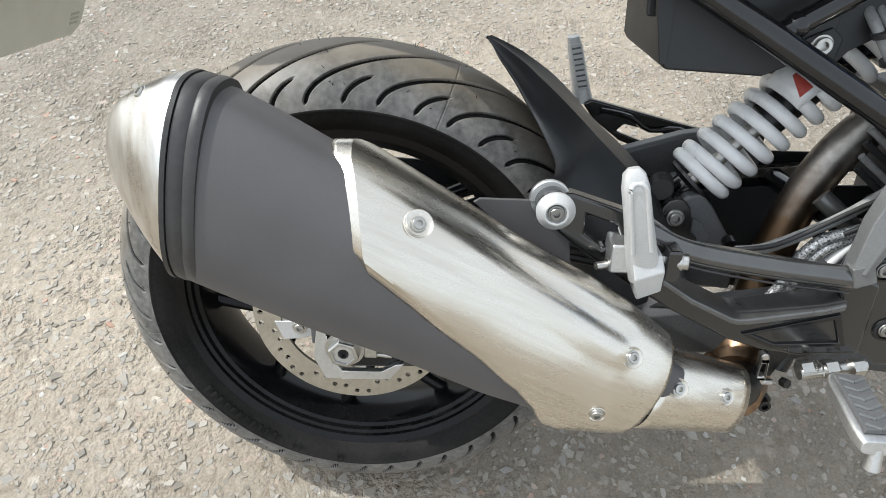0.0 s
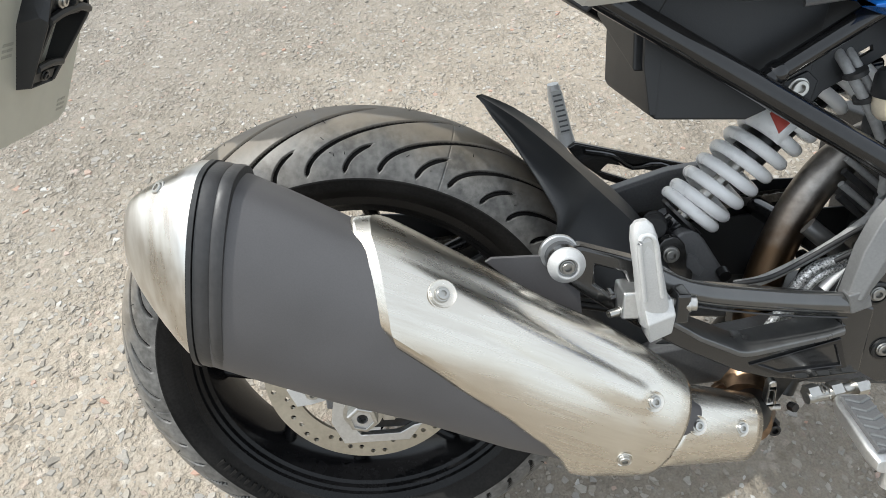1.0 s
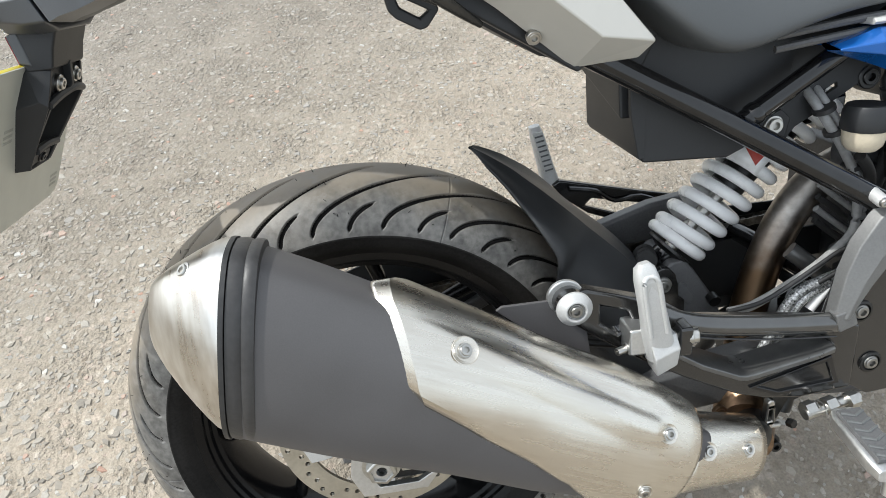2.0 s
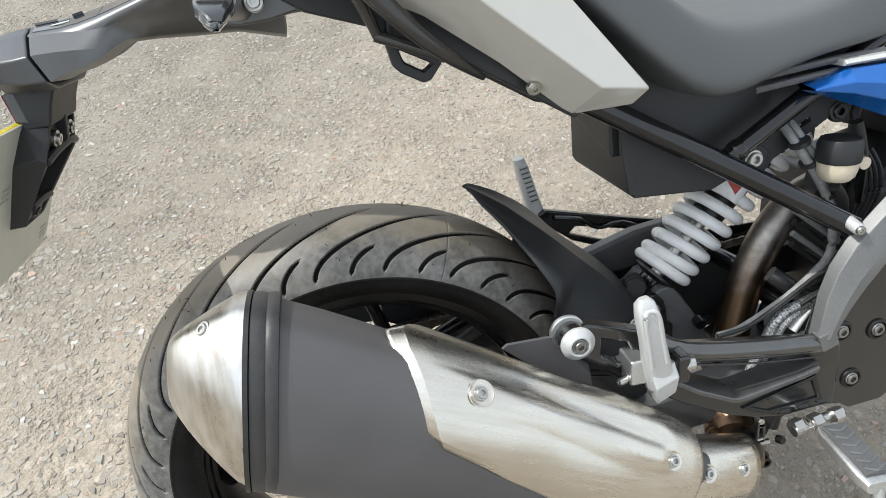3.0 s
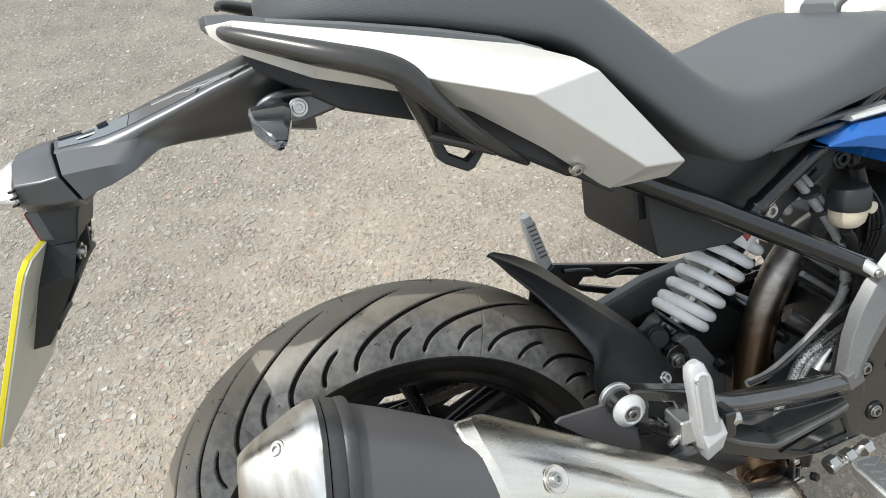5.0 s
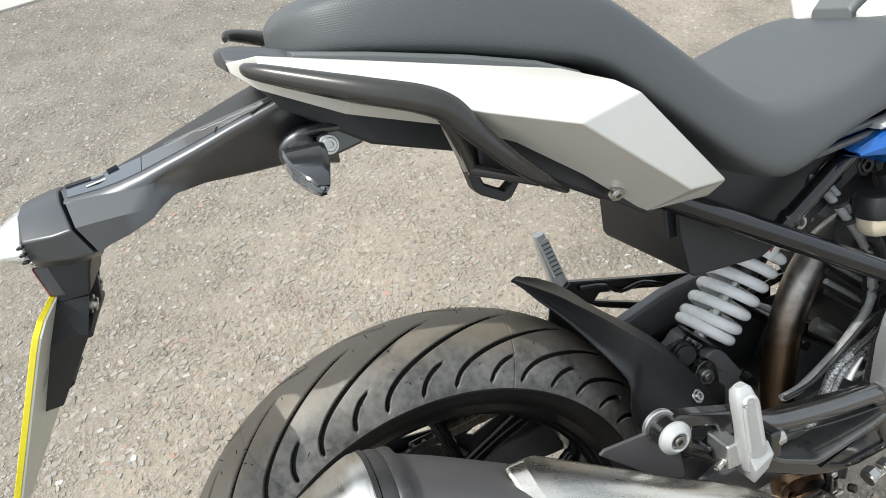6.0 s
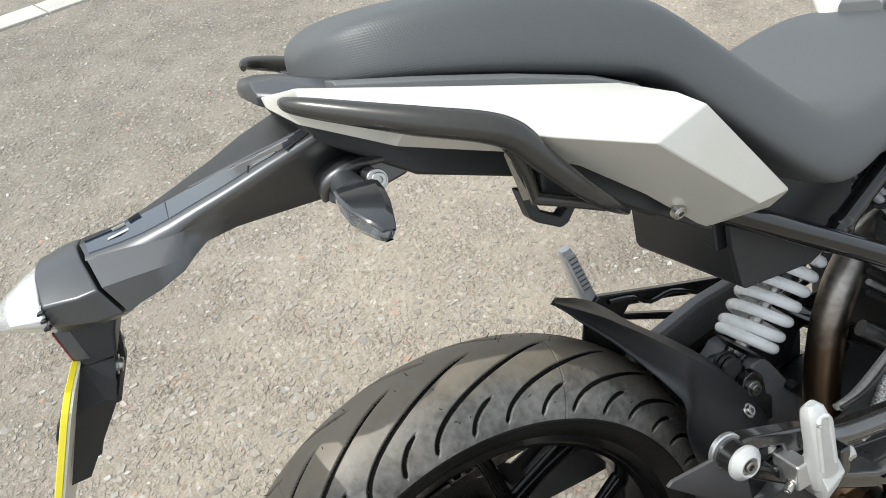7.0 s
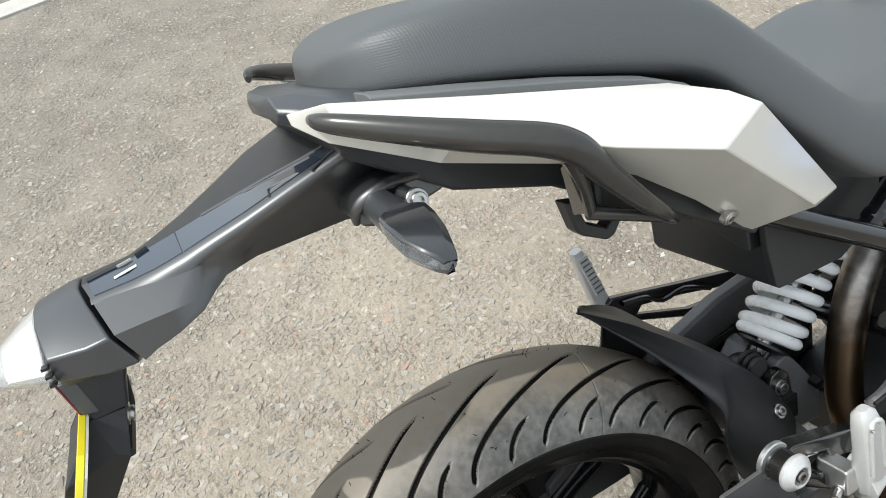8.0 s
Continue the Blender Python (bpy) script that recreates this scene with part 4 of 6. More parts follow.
def shield_skin(x, deg):
    """A place on the pressed cover: a full round flank, with a scallop that deepens forward below the shoulder."""
    c, up, side, hh, hw = muf_at(x)
    a = radians(deg)
    ca, sa = math.cos(a), math.sin(a)
    bulge = ease((x - 0.13) / 0.09) * ease((0.345 - x) / 0.06)
    e = 0.0068 + 0.0062 * bulge
    rise = ease((x + 0.035) / 0.16) * ease((0.262 - x) / 0.022)
    ridge = 47 - 10 * ease((x - 0.10) / 0.13)
    e += 0.0044 * rise * max(0.0, 1 - abs(deg - ridge) / 13) - 0.0022 * rise * math.exp(-((deg - ridge - 19) / 9.0) ** 2)
    out = side * (ca / hw) + up * (sa / hh)
    return c + side * ((hw + e) * math.copysign(abs(ca) ** SHIELD_POWER, ca)) + up * ((hh + e) * math.copysign(abs(sa) ** SHIELD_POWER, sa)), out.normalized()


def shield_mesh():
    """The pressed steel cover over the outer side, with a bevelled lip along its rear edge."""
    bm = bmesh.new()
    rows = []
    n_u, n_v, lip = 100, 56, 0.0120
    for i in range(n_u + 1):
        row = []
        for j in range(n_v + 1):
            v = j / n_v
            x_rear = along(REAR, v)
            x = x_rear + lip * i / 4 if i < 4 else x_rear + lip + (0.302 - x_rear - lip) * (i - 4) / (n_u - 4)
            low = along(LOWER_EDGE, x)
            p, out = shield_skin(x, 89 + (low - 89) * v)
            p -= out * (0.0092 * max(0.0, 1 - i / 4))
            p -= out * (0.0070 * max(0.0, 1 - (1 - v) * n_v / 3.5))
            row.append(bm.verts.new(p))
        rows.append(row)
    for a, b in zip(rows, rows[1:]):
        for j in range(n_v):
            bm.faces.new((a[j], a[j + 1], b[j + 1], b[j]))
    return bm


shield = part("heat_shield", shield_mesh(), M_STEEL, muffler, "brushed stainless steel heat shield", thick=0.002, smooth=24)


def dished(parent, at, axis, r=0.0145):
    part("dimple", turned([(-0.001, r * 0.5), (0.0004, r), (0.0009, r), (0.0012, r * 0.95), (-0.0010, r * 0.62), (-0.0010, 0.0)], at, axis, seg=28), M_STEEL, parent, smooth=50)
    bolt(parent, at, axis, r=0.0052, h=0.0032, flange=1.25)


def on_shield(x, deg):
    """A place just proud of the shield and the way out of it."""
    p, out = shield_skin(x, deg)
    return p + out * 0.0006, out


for x, deg, r in ((0.061, 47, 0.0125), (0.256, 38, 0.010), (0.259, -9, 0.0085)):
    dished(shield, *on_shield(x, deg), r)
# cover of the link pipe, ahead of the silencer
rings = []
for i in range(13):
    f = i / 12
    x, y, z = 0.309 + 0.104 * f, -0.208 + 0.028 * f, 0.320 - 0.035 * f
    r = 0.040 - 0.006 * f
    up2 = Vector((math.sin(radians(16)), 0, math.cos(radians(16))))
    row = []
    for j in range(22):
        a = radians(112 - 215 * j / 21)
        row.append(Vector((x, y, z)) + Vector((0, -1, 0)) * (r * 1.06 * math.cos(a)) + up2 * (r * 1.12 * math.sin(a)))
    rings.append(row)
bm = bmesh.new()
rows = [[bm.verts.new(p) for p in r] for r in rings]
for a, b in zip(rows, rows[1:]):
    for j in range(len(a) - 1):
        bm.faces.new((a[j], a[j + 1], b[j + 1], b[j]))
pipe_cover = part("pipe_cover", bm, M_STEEL, muffler, "brushed stainless link pipe cover", thick=0.002, smooth=60)
dished(pipe_cover, (0.3345, -0.2375, 0.3395), (0.2, -0.86, 0.47), 0.010)
dished(pipe_cover, (0.390, -0.2185, 0.3165), (0.25, -0.85, 0.47), 0.009)
part("link_pipe", tube([(0.30, -0.207, 0.325), (0.35, -0.200, 0.312), (0.42, -0.168, 0.290), (0.455, -0.11, 0.272)], 0.025, seg=20), M_BLACKBOLT, muffler)

# -- header pipe --
header = part("exhaust_header", tube([(0.70, -0.028, 0.560), (0.64, -0.028, 0.566), (0.585, -0.028, 0.555), (0.545, -0.029, 0.522), (0.518, -0.030, 0.475),
                                      (0.498, -0.034, 0.42), (0.480, -0.045, 0.355), (0.466, -0.075, 0.30), (0.450, -0.115, 0.272), (0.43, -0.15, 0.275)], 0.0225, seg=28),
              M_HEADER, bike, "heat-tinted brown steel exhaust header pipe", smooth=60)
part("collector_clamp", turned([(-0.014, 0.026), (-0.014, 0.031), (0.014, 0.031), (0.014, 0.026)], (0.432, -0.148, 0.277), (0.55, 0.8, -0.1), seg=32), M_BROWN, header, "brown tarnished clamp")
part("collector", turned([(-0.035, 0.024), (-0.03, 0.034), (0.03, 0.036), (0.04, 0.024)], (0.452, -0.105, 0.290), (0.3, 0.6, 0.6), seg=32), M_BROWN, header)
bolt(header, (0.418, -0.165, 0.305), r=0.007, h=0.01, material=M_BROWN)
bolt(header, (0.462, -0.155, 0.262), r=0.007, h=0.01, material=M_BLACKBOLT)
bolt(header, (0.405, -0.135, 0.30), r=0.006, h=0.008, material=M_BROWN)

# -- passenger footrest bracket, a polished black casting --
by0, by1 = -0.178, -0.160
bracket = part("footrest_bracket", slab(
    [(0.196, 0.494), (0.206, 0.508), (0.225, 0.510), (0.300, 0.486), (0.335, 0.462), (0.42, 0.449), (0.502, 0.437), (0.530, 0.425), (0.532, 0.345),
     (0.470, 0.340), (0.430, 0.346), (0.398, 0.356), (0.335, 0.388), (0.285, 0.418), (0.232, 0.456), (0.205, 0.478)],
    by0, by1, holes=[[(0.336, 0.446), (0.41, 0.430), (0.490, 0.418), (0.498, 0.408), (0.480, 0.402), (0.398, 0.386), (0.350, 0.409), (0.318, 0.430)],
                     [(0.240, 0.489), (0.268, 0.480), (0.276, 0.462), (0.258, 0.455), (0.240, 0.470)]]),
    M_CAST, bike, "glossy black cast passenger footrest bracket", bevel=0.0035)
part("upper_rib", tube([(0.295, -0.176, 0.475), (0.34, -0.176, 0.454), (0.42, -0.177, 0.441), (0.505, -0.175, 0.431)], 0.0118, seg=18, flat=0.8), M_GLOSS, bracket, smooth=60)
part("upper_groove", tube([(0.312, -0.187, 0.456), (0.345, -0.187, 0.443), (0.42, -0.188, 0.430), (0.496, -0.186, 0.421)], 0.0012, seg=6), M_FRAME, bracket)


def flange(points, y0, y1, drop):
    """A flat flange along a bent line, its top facing up."""
    return loft([[Vector((x, y0, z - 0.002)), Vector((x, y0 + 0.004, z)), Vector((x, y1, z + 0.002)), Vector((x, y1, z - drop)), Vector((x, y0, z - drop))] for x, z in points])


# paler than the black casting: the metal paints in the sky its top reflects
part("lower_flange", flange([(0.318, 0.4305), (0.350, 0.4095), (0.392, 0.3895), (0.400, 0.3880), (0.410, 0.3890), (0.480, 0.4030), (0.498, 0.4090)], -0.187, -0.150, 0.008), M_SATIN, bracket,
     bevel=0.0012, smooth=25)
part("pocket_rim", slab([(0.408, 0.366), (0.500, 0.393), (0.514, 0.356), (0.44, 0.350)], -0.181, -0.177, holes=[[(0.418, 0.366), (0.495, 0.386), (0.506, 0.360), (0.444, 0.355)]]),
     M_FRAME, bracket, bevel=0.001)
# silencer hanger plate and its rubber bush
hanger_plate = part("silencer_hanger", slab([(0.134, 0.496), (0.140, 0.500), (0.216, 0.500), (0.226, 0.470), (0.232, 0.430), (0.222, 0.424), (0.185, 0.452)], -0.172, -0.168),
                    M_MUFFLER, bike, "dark grey sheet steel silencer hanger", bevel=0.001)
bush = part("mounting_bush", turned([(-0.0040, 0.0), (-0.0040, 0.0088), (-0.0078, 0.0092), (-0.0085, 0.0100), (-0.0083, 0.0112), (-0.0035, 0.0168), (-0.002, 0.0180), (0.001, 0.0180), (0.0025, 0.0165), (0.0025, 0)],
                                    (0.209, -0.188, 0.497), (0, 1, 0), seg=48), M_SILVER, bracket, "silver conical mounting bush", smooth=25)
bolt(bush, (0.209, -0.1925, 0.497), r=0.0060, h=0.0040, flange=1.3, material=M_BOLT)
part("bush_socket", turned([(-0.0135, 0.0), (-0.0135, 0.0150), (0.002, 0.0160), (0.002, 0)], (0.207, -0.172, 0.499), (0, 1, 0), seg=40), M_CAST, bracket, smooth=30)
part("bush_flange", turned([(-0.002, 0.0), (-0.002, 0.0178), (-0.001, 0.0190), (0.0025, 0.0190), (0.0035, 0.0178), (0.0035, 0)], (0.205, -0.170, 0.501), (0, 1, 0), seg=40), M_ALU, bracket, smooth=25)
# folded passenger footrest: a flat casting with a recessed face and a square clamp
PEG = [((0.296, -0.197, 0.436), 0.0145, 0.012), ((0.293, -0.199, 0.448), 0.0150, 0.0125), ((0.288, -0.203, 0.464), 0.0140, 0.0115), ((0.279, -0.208, 0.500), 0.0122, 0.010), ((0.271, -0.211, 0.532), 0.0115, 0.0095), ((0.268, -0.211, 0.544), 0.0092, 0.008), ((0.267, -0.211, 0.549), 0.005, 0.004)]
PEG_SIDE, PEG_OUT = Vector((0.97, 0.0, 0.20)).normalized(), Vector((0.02, -0.985, 0.10)).normalized()
peg = part("passenger_footrest", loft([rounded(Vector(p), PEG_SIDE, PEG_OUT, a, b, 24, 3.2) for p, a, b in PEG]), M_SILVER, bike, "folded silver aluminium passenger footrest", smooth=45)
rim_path = []
for f, w in ((0.10, 0.0083), (0.45, 0.0078), (0.90, 0.0068)):
    q = Vector((0.287, -0.203, 0.462)).lerp(Vector((0.270, -0.2105, 0.538)), f)
    rim_path.append((q, w))
edge = [q - PEG_SIDE * w + PEG_OUT * 0.0105 for q, w in rim_path] + [rim_path[-1][0] + Vector((-0.002, 0, 0.006)) + PEG_OUT * 0.009] + [q + PEG_SIDE * w + PEG_OUT * 0.0105 for q, w in reversed(rim_path)]
part("raised_rim", tube(edge, 0.0026, seg=8, n=5), M_SILVER, peg, smooth=60)
part("recess", loft([[q + PEG_SIDE * (w * k) + PEG_OUT * 0.0107 for k in (-0.75, 0.75)] + [q + PEG_SIDE * (w * k) + PEG_OUT * 0.006 for k in (0.75, -0.75)] for q, w in rim_path]), M_GREY, peg, smooth=30)
foot_ring = lambda z, x, w, d: [Vector((x - w, -0.194 - d, z - 0.004)), Vector((x + w, -0.190 - d, z + 0.004)), Vector((x + w, -0.178, z + 0.004)), Vector((x - w, -0.182, z - 0.004))]
part("clamp", loft([foot_ring(0.420, 0.3015, 0.0115, 0.012), foot_ring(0.446, 0.2965, 0.0138, 0.022), foot_ring(0.462, 0.2925, 0.0138, 0.018)]), M_SILVER, peg, bevel=0.002, smooth=25)
part("hinge_lug", block(0.262, 0.281, -0.200, -0.168, 0.440, 0.470), M_ALU, peg, bevel=0.003)
part("hinge_lug", block(0.312, 0.326, -0.206, -0.168, 0.436, 0.468), M_CAST, peg, bevel=0.003)
part("pivot", turned([(-0.03, 0.0), (-0.03, 0.0055), (0.03, 0.0055), (0.03, 0)], (0.296, -0.194, 0.452), (1, 0, 0.12), seg=16), M_ZINC, peg)
bolt(peg, (0.327, -0.198, 0.455), axis=(1, -0.25, 0.1), r=0.0080, h=0.006, flange=1.15)
bolt(peg, (0.262, -0.192, 0.446), axis=(-1, -0.4, 0), r=0.004, h=0.012)
# rods and cable under the footrest
part("stay_rod", tube([(0.215, -0.13, 0.438), (0.29, -0.14, 0.428), (0.34, -0.145, 0.418)], 0.0045, seg=10), M_BLACKBOLT, bracket)
part("stay_rod", tube([(0.215, -0.13, 0.424), (0.29, -0.14, 0.414), (0.34, -0.145, 0.404)], 0.0045, seg=10), M_BLACKBOLT, bracket)

# the same bracket and footrest on the far side
far = part("far_bracket", slab([(0.285, 0.505), (0.297, 0.512), (0.42, 0.482), (0.54, 0.455), (0.54, 0.40), (0.43, 0.42), (0.34, 0.455), (0.30, 0.485)], 0.160, 0.172,
                               holes=[[(0.335, 0.468), (0.345, 0.478), (0.42, 0.462), (0.50, 0.440), (0.50, 0.425), (0.43, 0.434)]]), M_CAST, bike,
           "black cast footrest bracket", bevel=0.003)
part("rib", tube([(0.31, 0.158, 0.498), (0.35, 0.158, 0.490), (0.38, 0.158, 0.472), (0.42, 0.158, 0.474), (0.47, 0.158, 0.452)], 0.004, seg=8, n=3), M_FRAME, far)
part("footrest", loft([rounded(Vector(p), Vector((0.97, 0, 0.2)), Vector((0, 1, 0.1)), a, b, 16, 3.0) for p, a, b in
                       (((0.287, 0.176, 0.505), 0.014, 0.011), ((0.281, 0.180, 0.53), 0.012, 0.010), ((0.270, 0.184, 0.575), 0.0105, 0.009), ((0.266, 0.184, 0.590), 0.008, 0.007))]),
     M_SILVER, far, "folded silver footrest", smooth=45)
pad_top, pad_low = Vector((0.2685, 0.1735, 0.582)), Vector((0.2835, 0.1640, 0.524))
across = Vector((0.97, 0.0, 0.20)).normalized() * 0.0078
part("pad", loft([[p - across, p + across, p + across + Vector((0, 0.005, 0)), p - across + Vector((0, 0.005, 0))] for p in (pad_low, pad_top)]), M_GREY, far, "pale grey ribbed pad", bevel=0.001)
for k in range(8):
    q = pad_low.lerp(pad_top, (k + 0.6) / 8.4)
    part("pad_rib", tube([q - across * 0.75, q + across * 0.75], 0.0013, seg=6), M_SEATSTRIP, far)

# -- frame plate, main frame and engine --
plate = part("frame_plate", slab([(0.585, 0.585), (0.555, 0.560), (0.530, 0.520), (0.508, 0.470), (0.500, 0.432), (0.512, 0.395), (0.523, 0.352), (0.556, 0.330), (0.60, 0.334), (0.66, 0.38), (0.72, 0.47), (0.70, 0.60)],
                                 -0.176, -0.150), M_CAST, bike, "dark painted frame casting beside the engine", bevel=0.004)
part("silver_spar", loft([[Vector((x + a * dx, -0.180 - b, z + a * dz)) for a, b in ((-1, -0.014), (-0.85, 0.000), (-0.12, 0.008), (0.34, 0.007), (0.5, -0.010))]
                          for x, z, dx, dz in ((0.505, 0.440, 0.012, 0.0), (0.510, 0.456, 0.015, -0.004), (0.519, 0.480, 0.021, -0.012), (0.532, 0.505, 0.025, -0.018), (0.550, 0.530, 0.027, -0.021), (0.582, 0.562, 0.028, -0.022), (0.64, 0.62, 0.03, -0.022))]),
     M_SPAR, plate, "silver grey spar edge", smooth=22, bevel=0.0015)
for x, z in ((0.515, 0.442), (0.562, 0.436), (0.538, 0.375), (0.60, 0.41)):
    part("bolt_recess", turned([(0.0, 0.013), (-0.002, 0.0125), (-0.0025, 0.010), (0.006, 0.009), (0.006, 0)], (x + 0.012, -0.1765, z), (0, 1, 0), seg=24), M_BLACKBOLT, plate)
    bolt(plate, (x + 0.012, -0.1775, z), r=0.0068, h=0.003, flange=1.2, material=M_BOLT)
part("foot_lug", slab([(0.492, 0.446), (0.512, 0.452), (0.520, 0.432), (0.500, 0.424)], -0.186, -0.172), M_SPAR, plate, bevel=0.002)

engine = part("engine", beam([(0.65, 0, 0.40, 0.115, 0.11), (0.68, 0, 0.40, 0.125, 0.13), (0.80, 0, 0.41, 0.125, 0.15), (0.92, 0, 0.40, 0.115, 0.13)]), M_ENGINE, bike,
              "dark cast engine block", bevel=0.006, smooth=30)
for k in range(4):
    part("coolant_rod", tube([(0.545, -0.058, 0.545 - 0.015 * k), (0.580, -0.060, 0.518 - 0.015 * k), (0.62, -0.062, 0.487 - 0.015 * k)], 0.0040, seg=10), M_HOSE if k in (0, 2) else M_BLACKHOSE, engine)
for k in range(5):
    part("hose_loop", tube([(0.575 + 0.007 * k, -0.095, 0.625), (0.590 + 0.007 * k, -0.097, 0.600), (0.594 + 0.007 * k, -0.098, 0.570), (0.582 + 0.007 * k, -0.096, 0.535)], 0.0032, seg=8, n=4), M_BLACKHOSE, engine)
part("cylinder", beam([(0.60, 0.0, 0.52, 0.085, 0.055), (0.66, 0.0, 0.53, 0.09, 0.06), (0.75, 0.0, 0.55, 0.09, 0.06)]), M_ENGINE, engine, bevel=0.004)
part("cross_tube", tube([(0.503, -0.080, 0.476), (0.520, -0.090, 0.462), (0.540, -0.095, 0.445), (0.57, -0.10, 0.42)], 0.0105, seg=18), M_SATIN, engine)
part("starter_tube", tube([(0.55, -0.10, 0.437), (0.53, 0.0, 0.44), (0.52, 0.10, 0.44)], 0.013, seg=18), M_FRAME, engine)
part("pump_cover", turned([(0, 0.0), (0, 0.030), (0.012, 0.034), (0.03, 0.034), (0.03, 0)], (0.585, -0.09, 0.585), (0.0, 1.0, 0.1), seg=32), M_ENGINE, engine)
part("crankcase_rear", beam([(0.50, 0.0, 0.295, 0.06, 0.035), (0.55, 0, 0.295, 0.08, 0.045), (0.66, 0, 0.295, 0.09, 0.05)]), M_ENGINE, engine, bevel=0.004)
part("pivot_boss", turned([(-0.02, 0.0), (-0.02, 0.008), (0.02, 0.008), (0.02, 0.0)], (0.580, 0.02, 0.379), (0, 1, 0), seg=18), M_BLACKBOLT, engine)
part("pivot_link", tube([(0.580, 0.02, 0.379), (0.572, 0.02, 0.355), (0.575, 0.02, 0.33)], 0.005, seg=10), M_BLACKBOLT, engine)

# -- subframe tubes --
sub = part("subframe", tube([(0.215, -0.118, 0.744), (0.30, -0.124, 0.696), (0.41, -0.138, 0.634), (0.535, -0.160, 0.562)], 0.0125, seg=20, n=4), M_FRAME, bike,
           "gloss black tubular steel subframe", smooth=60)
part("left_tube", tube([(0.215, 0.118, 0.744), (0.30, 0.124, 0.696), (0.41, 0.132, 0.634), (0.555, 0.140, 0.548)], 0.0125, seg=20, n=4), M_FRAME, sub)
for s in (-1, 1):
    part("upper_tube", tube([(0.397, s * 0.127, 0.646), (0.50, s * 0.121, 0.708), (0.60, s * 0.112, 0.766)], 0.0105, seg=18), M_FRAME, sub)
    part("weld_collar", turned([(-0.006, 0.0105), (-0.004, 0.0118), (0.003, 0.0120), (0.006, 0.0105)], (0.412, s * 0.126, 0.655), (0.85, s * -0.05, 0.52), seg=20), M_FRAME, sub)
part("gusset", slab([(0.428, 0.640), (0.440, 0.620), (0.468, 0.612), (0.480, 0.628), (0.505, 0.642), (0.540, 0.664), (0.585, 0.690), (0.600, 0.715), (0.585, 0.735)], -0.094, -0.088,
                    holes=[[(0.508, 0.664), (0.520, 0.671), (0.522, 0.666), (0.510, 0.659)]]), M_PLASTIC, sub, bevel=0.001)
part("lug", slab([(0.436, 0.640), (0.434, 0.622), (0.448, 0.612), (0.466, 0.618), (0.470, 0.640), (0.458, 0.650)], -0.100, -0.093), M_PLASTIC, sub, bevel=0.0015)
bolt(sub, (0.451, -0.100, 0.634), r=0.0082, h=0.005, flange=1.3, material=M_ZINC)
bolt(sub, (0.556, -0.094, 0.673), r=0.0085, h=0.003, material=M_BLACKBOLT, flange=1.5)
part("end_fitting", turned([(-0.014, 0.0), (-0.012, 0.0058), (-0.010, 0.0066), (0.010, 0.0070), (0.012, 0.0)], (0.524, -0.172, 0.570), (0.10, 0.95, 0.15), seg=24), M_SILVER, sub, "bright aluminium end bush")
bolt(sub, (0.5226, -0.1855, 0.568), axis=(-0.10, -0.95, -0.15), r=0.0046, h=0.001, flange=1.1)
for k in range(2):
    part("seat_rail", tube([(0.425, -0.128, 0.728 - 0.012 * k), (0.50, -0.136, 0.738 - 0.012 * k), (0.56, -0.138, 0.742 - 0.012 * k)], 0.004, seg=8), M_SWING, sub)
part("upper_spring_mount", beam([(0.49, 0, 0.60, 0.022, 0.014), (0.54, 0, 0.622, 0.026, 0.016), (0.585, 0, 0.632, 0.028, 0.014)]), M_FRAME, sub, bevel=0.003)

# -- battery box --
box = part("under_seat_box", slab([(0.307, 0.616), (0.312, 0.607), (0.405, 0.603), (0.425, 0.612), (0.462, 0.640), (0.47, 0.735), (0.302, 0.765)], -0.097, 0.075), M_PLASTIC, bike,
           "black plastic box under the seat", bevel=0.003)
part("corner_flange", slab([(0.291, 0.760), (0.296, 0.66), (0.306, 0.612), (0.312, 0.612), (0.312, 0.750)], -0.0985, -0.0905), M_PLASTIC, box, bevel=0.0015)
part("rear_cover", loft([[Vector((x, y, z)) for x, y, z in ((0.291, -0.082, 0.652), (0.308, -0.082, 0.652), (0.308, 0.066, 0.690), (0.291, 0.066, 0.690))],
                         [Vector((x, y, z)) for x, y, z in ((0.285, -0.082, 0.760), (0.308, -0.082, 0.760), (0.308, 0.066, 0.760), (0.285, 0.066, 0.760))]]), M_PLASTIC, box, bevel=0.003)
part("seat_base", slab([(0.30, 0.75), (0.47, 0.66), (0.53, 0.70), (0.60, 0.75), (0.60, 0.78), (0.42, 0.77), (0.35, 0.78)], -0.085, 0.085), M_PLASTIC, box, bevel=0.003)

# -- tail: undertray, cowls, grab rails --
tail = part("tail_undertray", slab([(-0.085, 0.893), (-0.075, 0.876), (-0.01, 0.832), (0.07, 0.806), (0.14, 0.764), (0.20, 0.728), (0.30, 0.700), (0.32, 0.74), (0.245, 0.80), (0.10, 0.865), (-0.02, 0.895)],
                                   -0.105, 0.085), M_PLASTIC, bike, "black plastic tail undertray", bevel=0.003)
part("inner_panel", slab([(0.06, 0.850), (0.10, 0.790), (0.145, 0.765), (0.225, 0.716), (0.25, 0.74), (0.20, 0.80), (0.12, 0.84)], -0.150, -0.100), M_PLASTIC, tail, bevel=0.003)


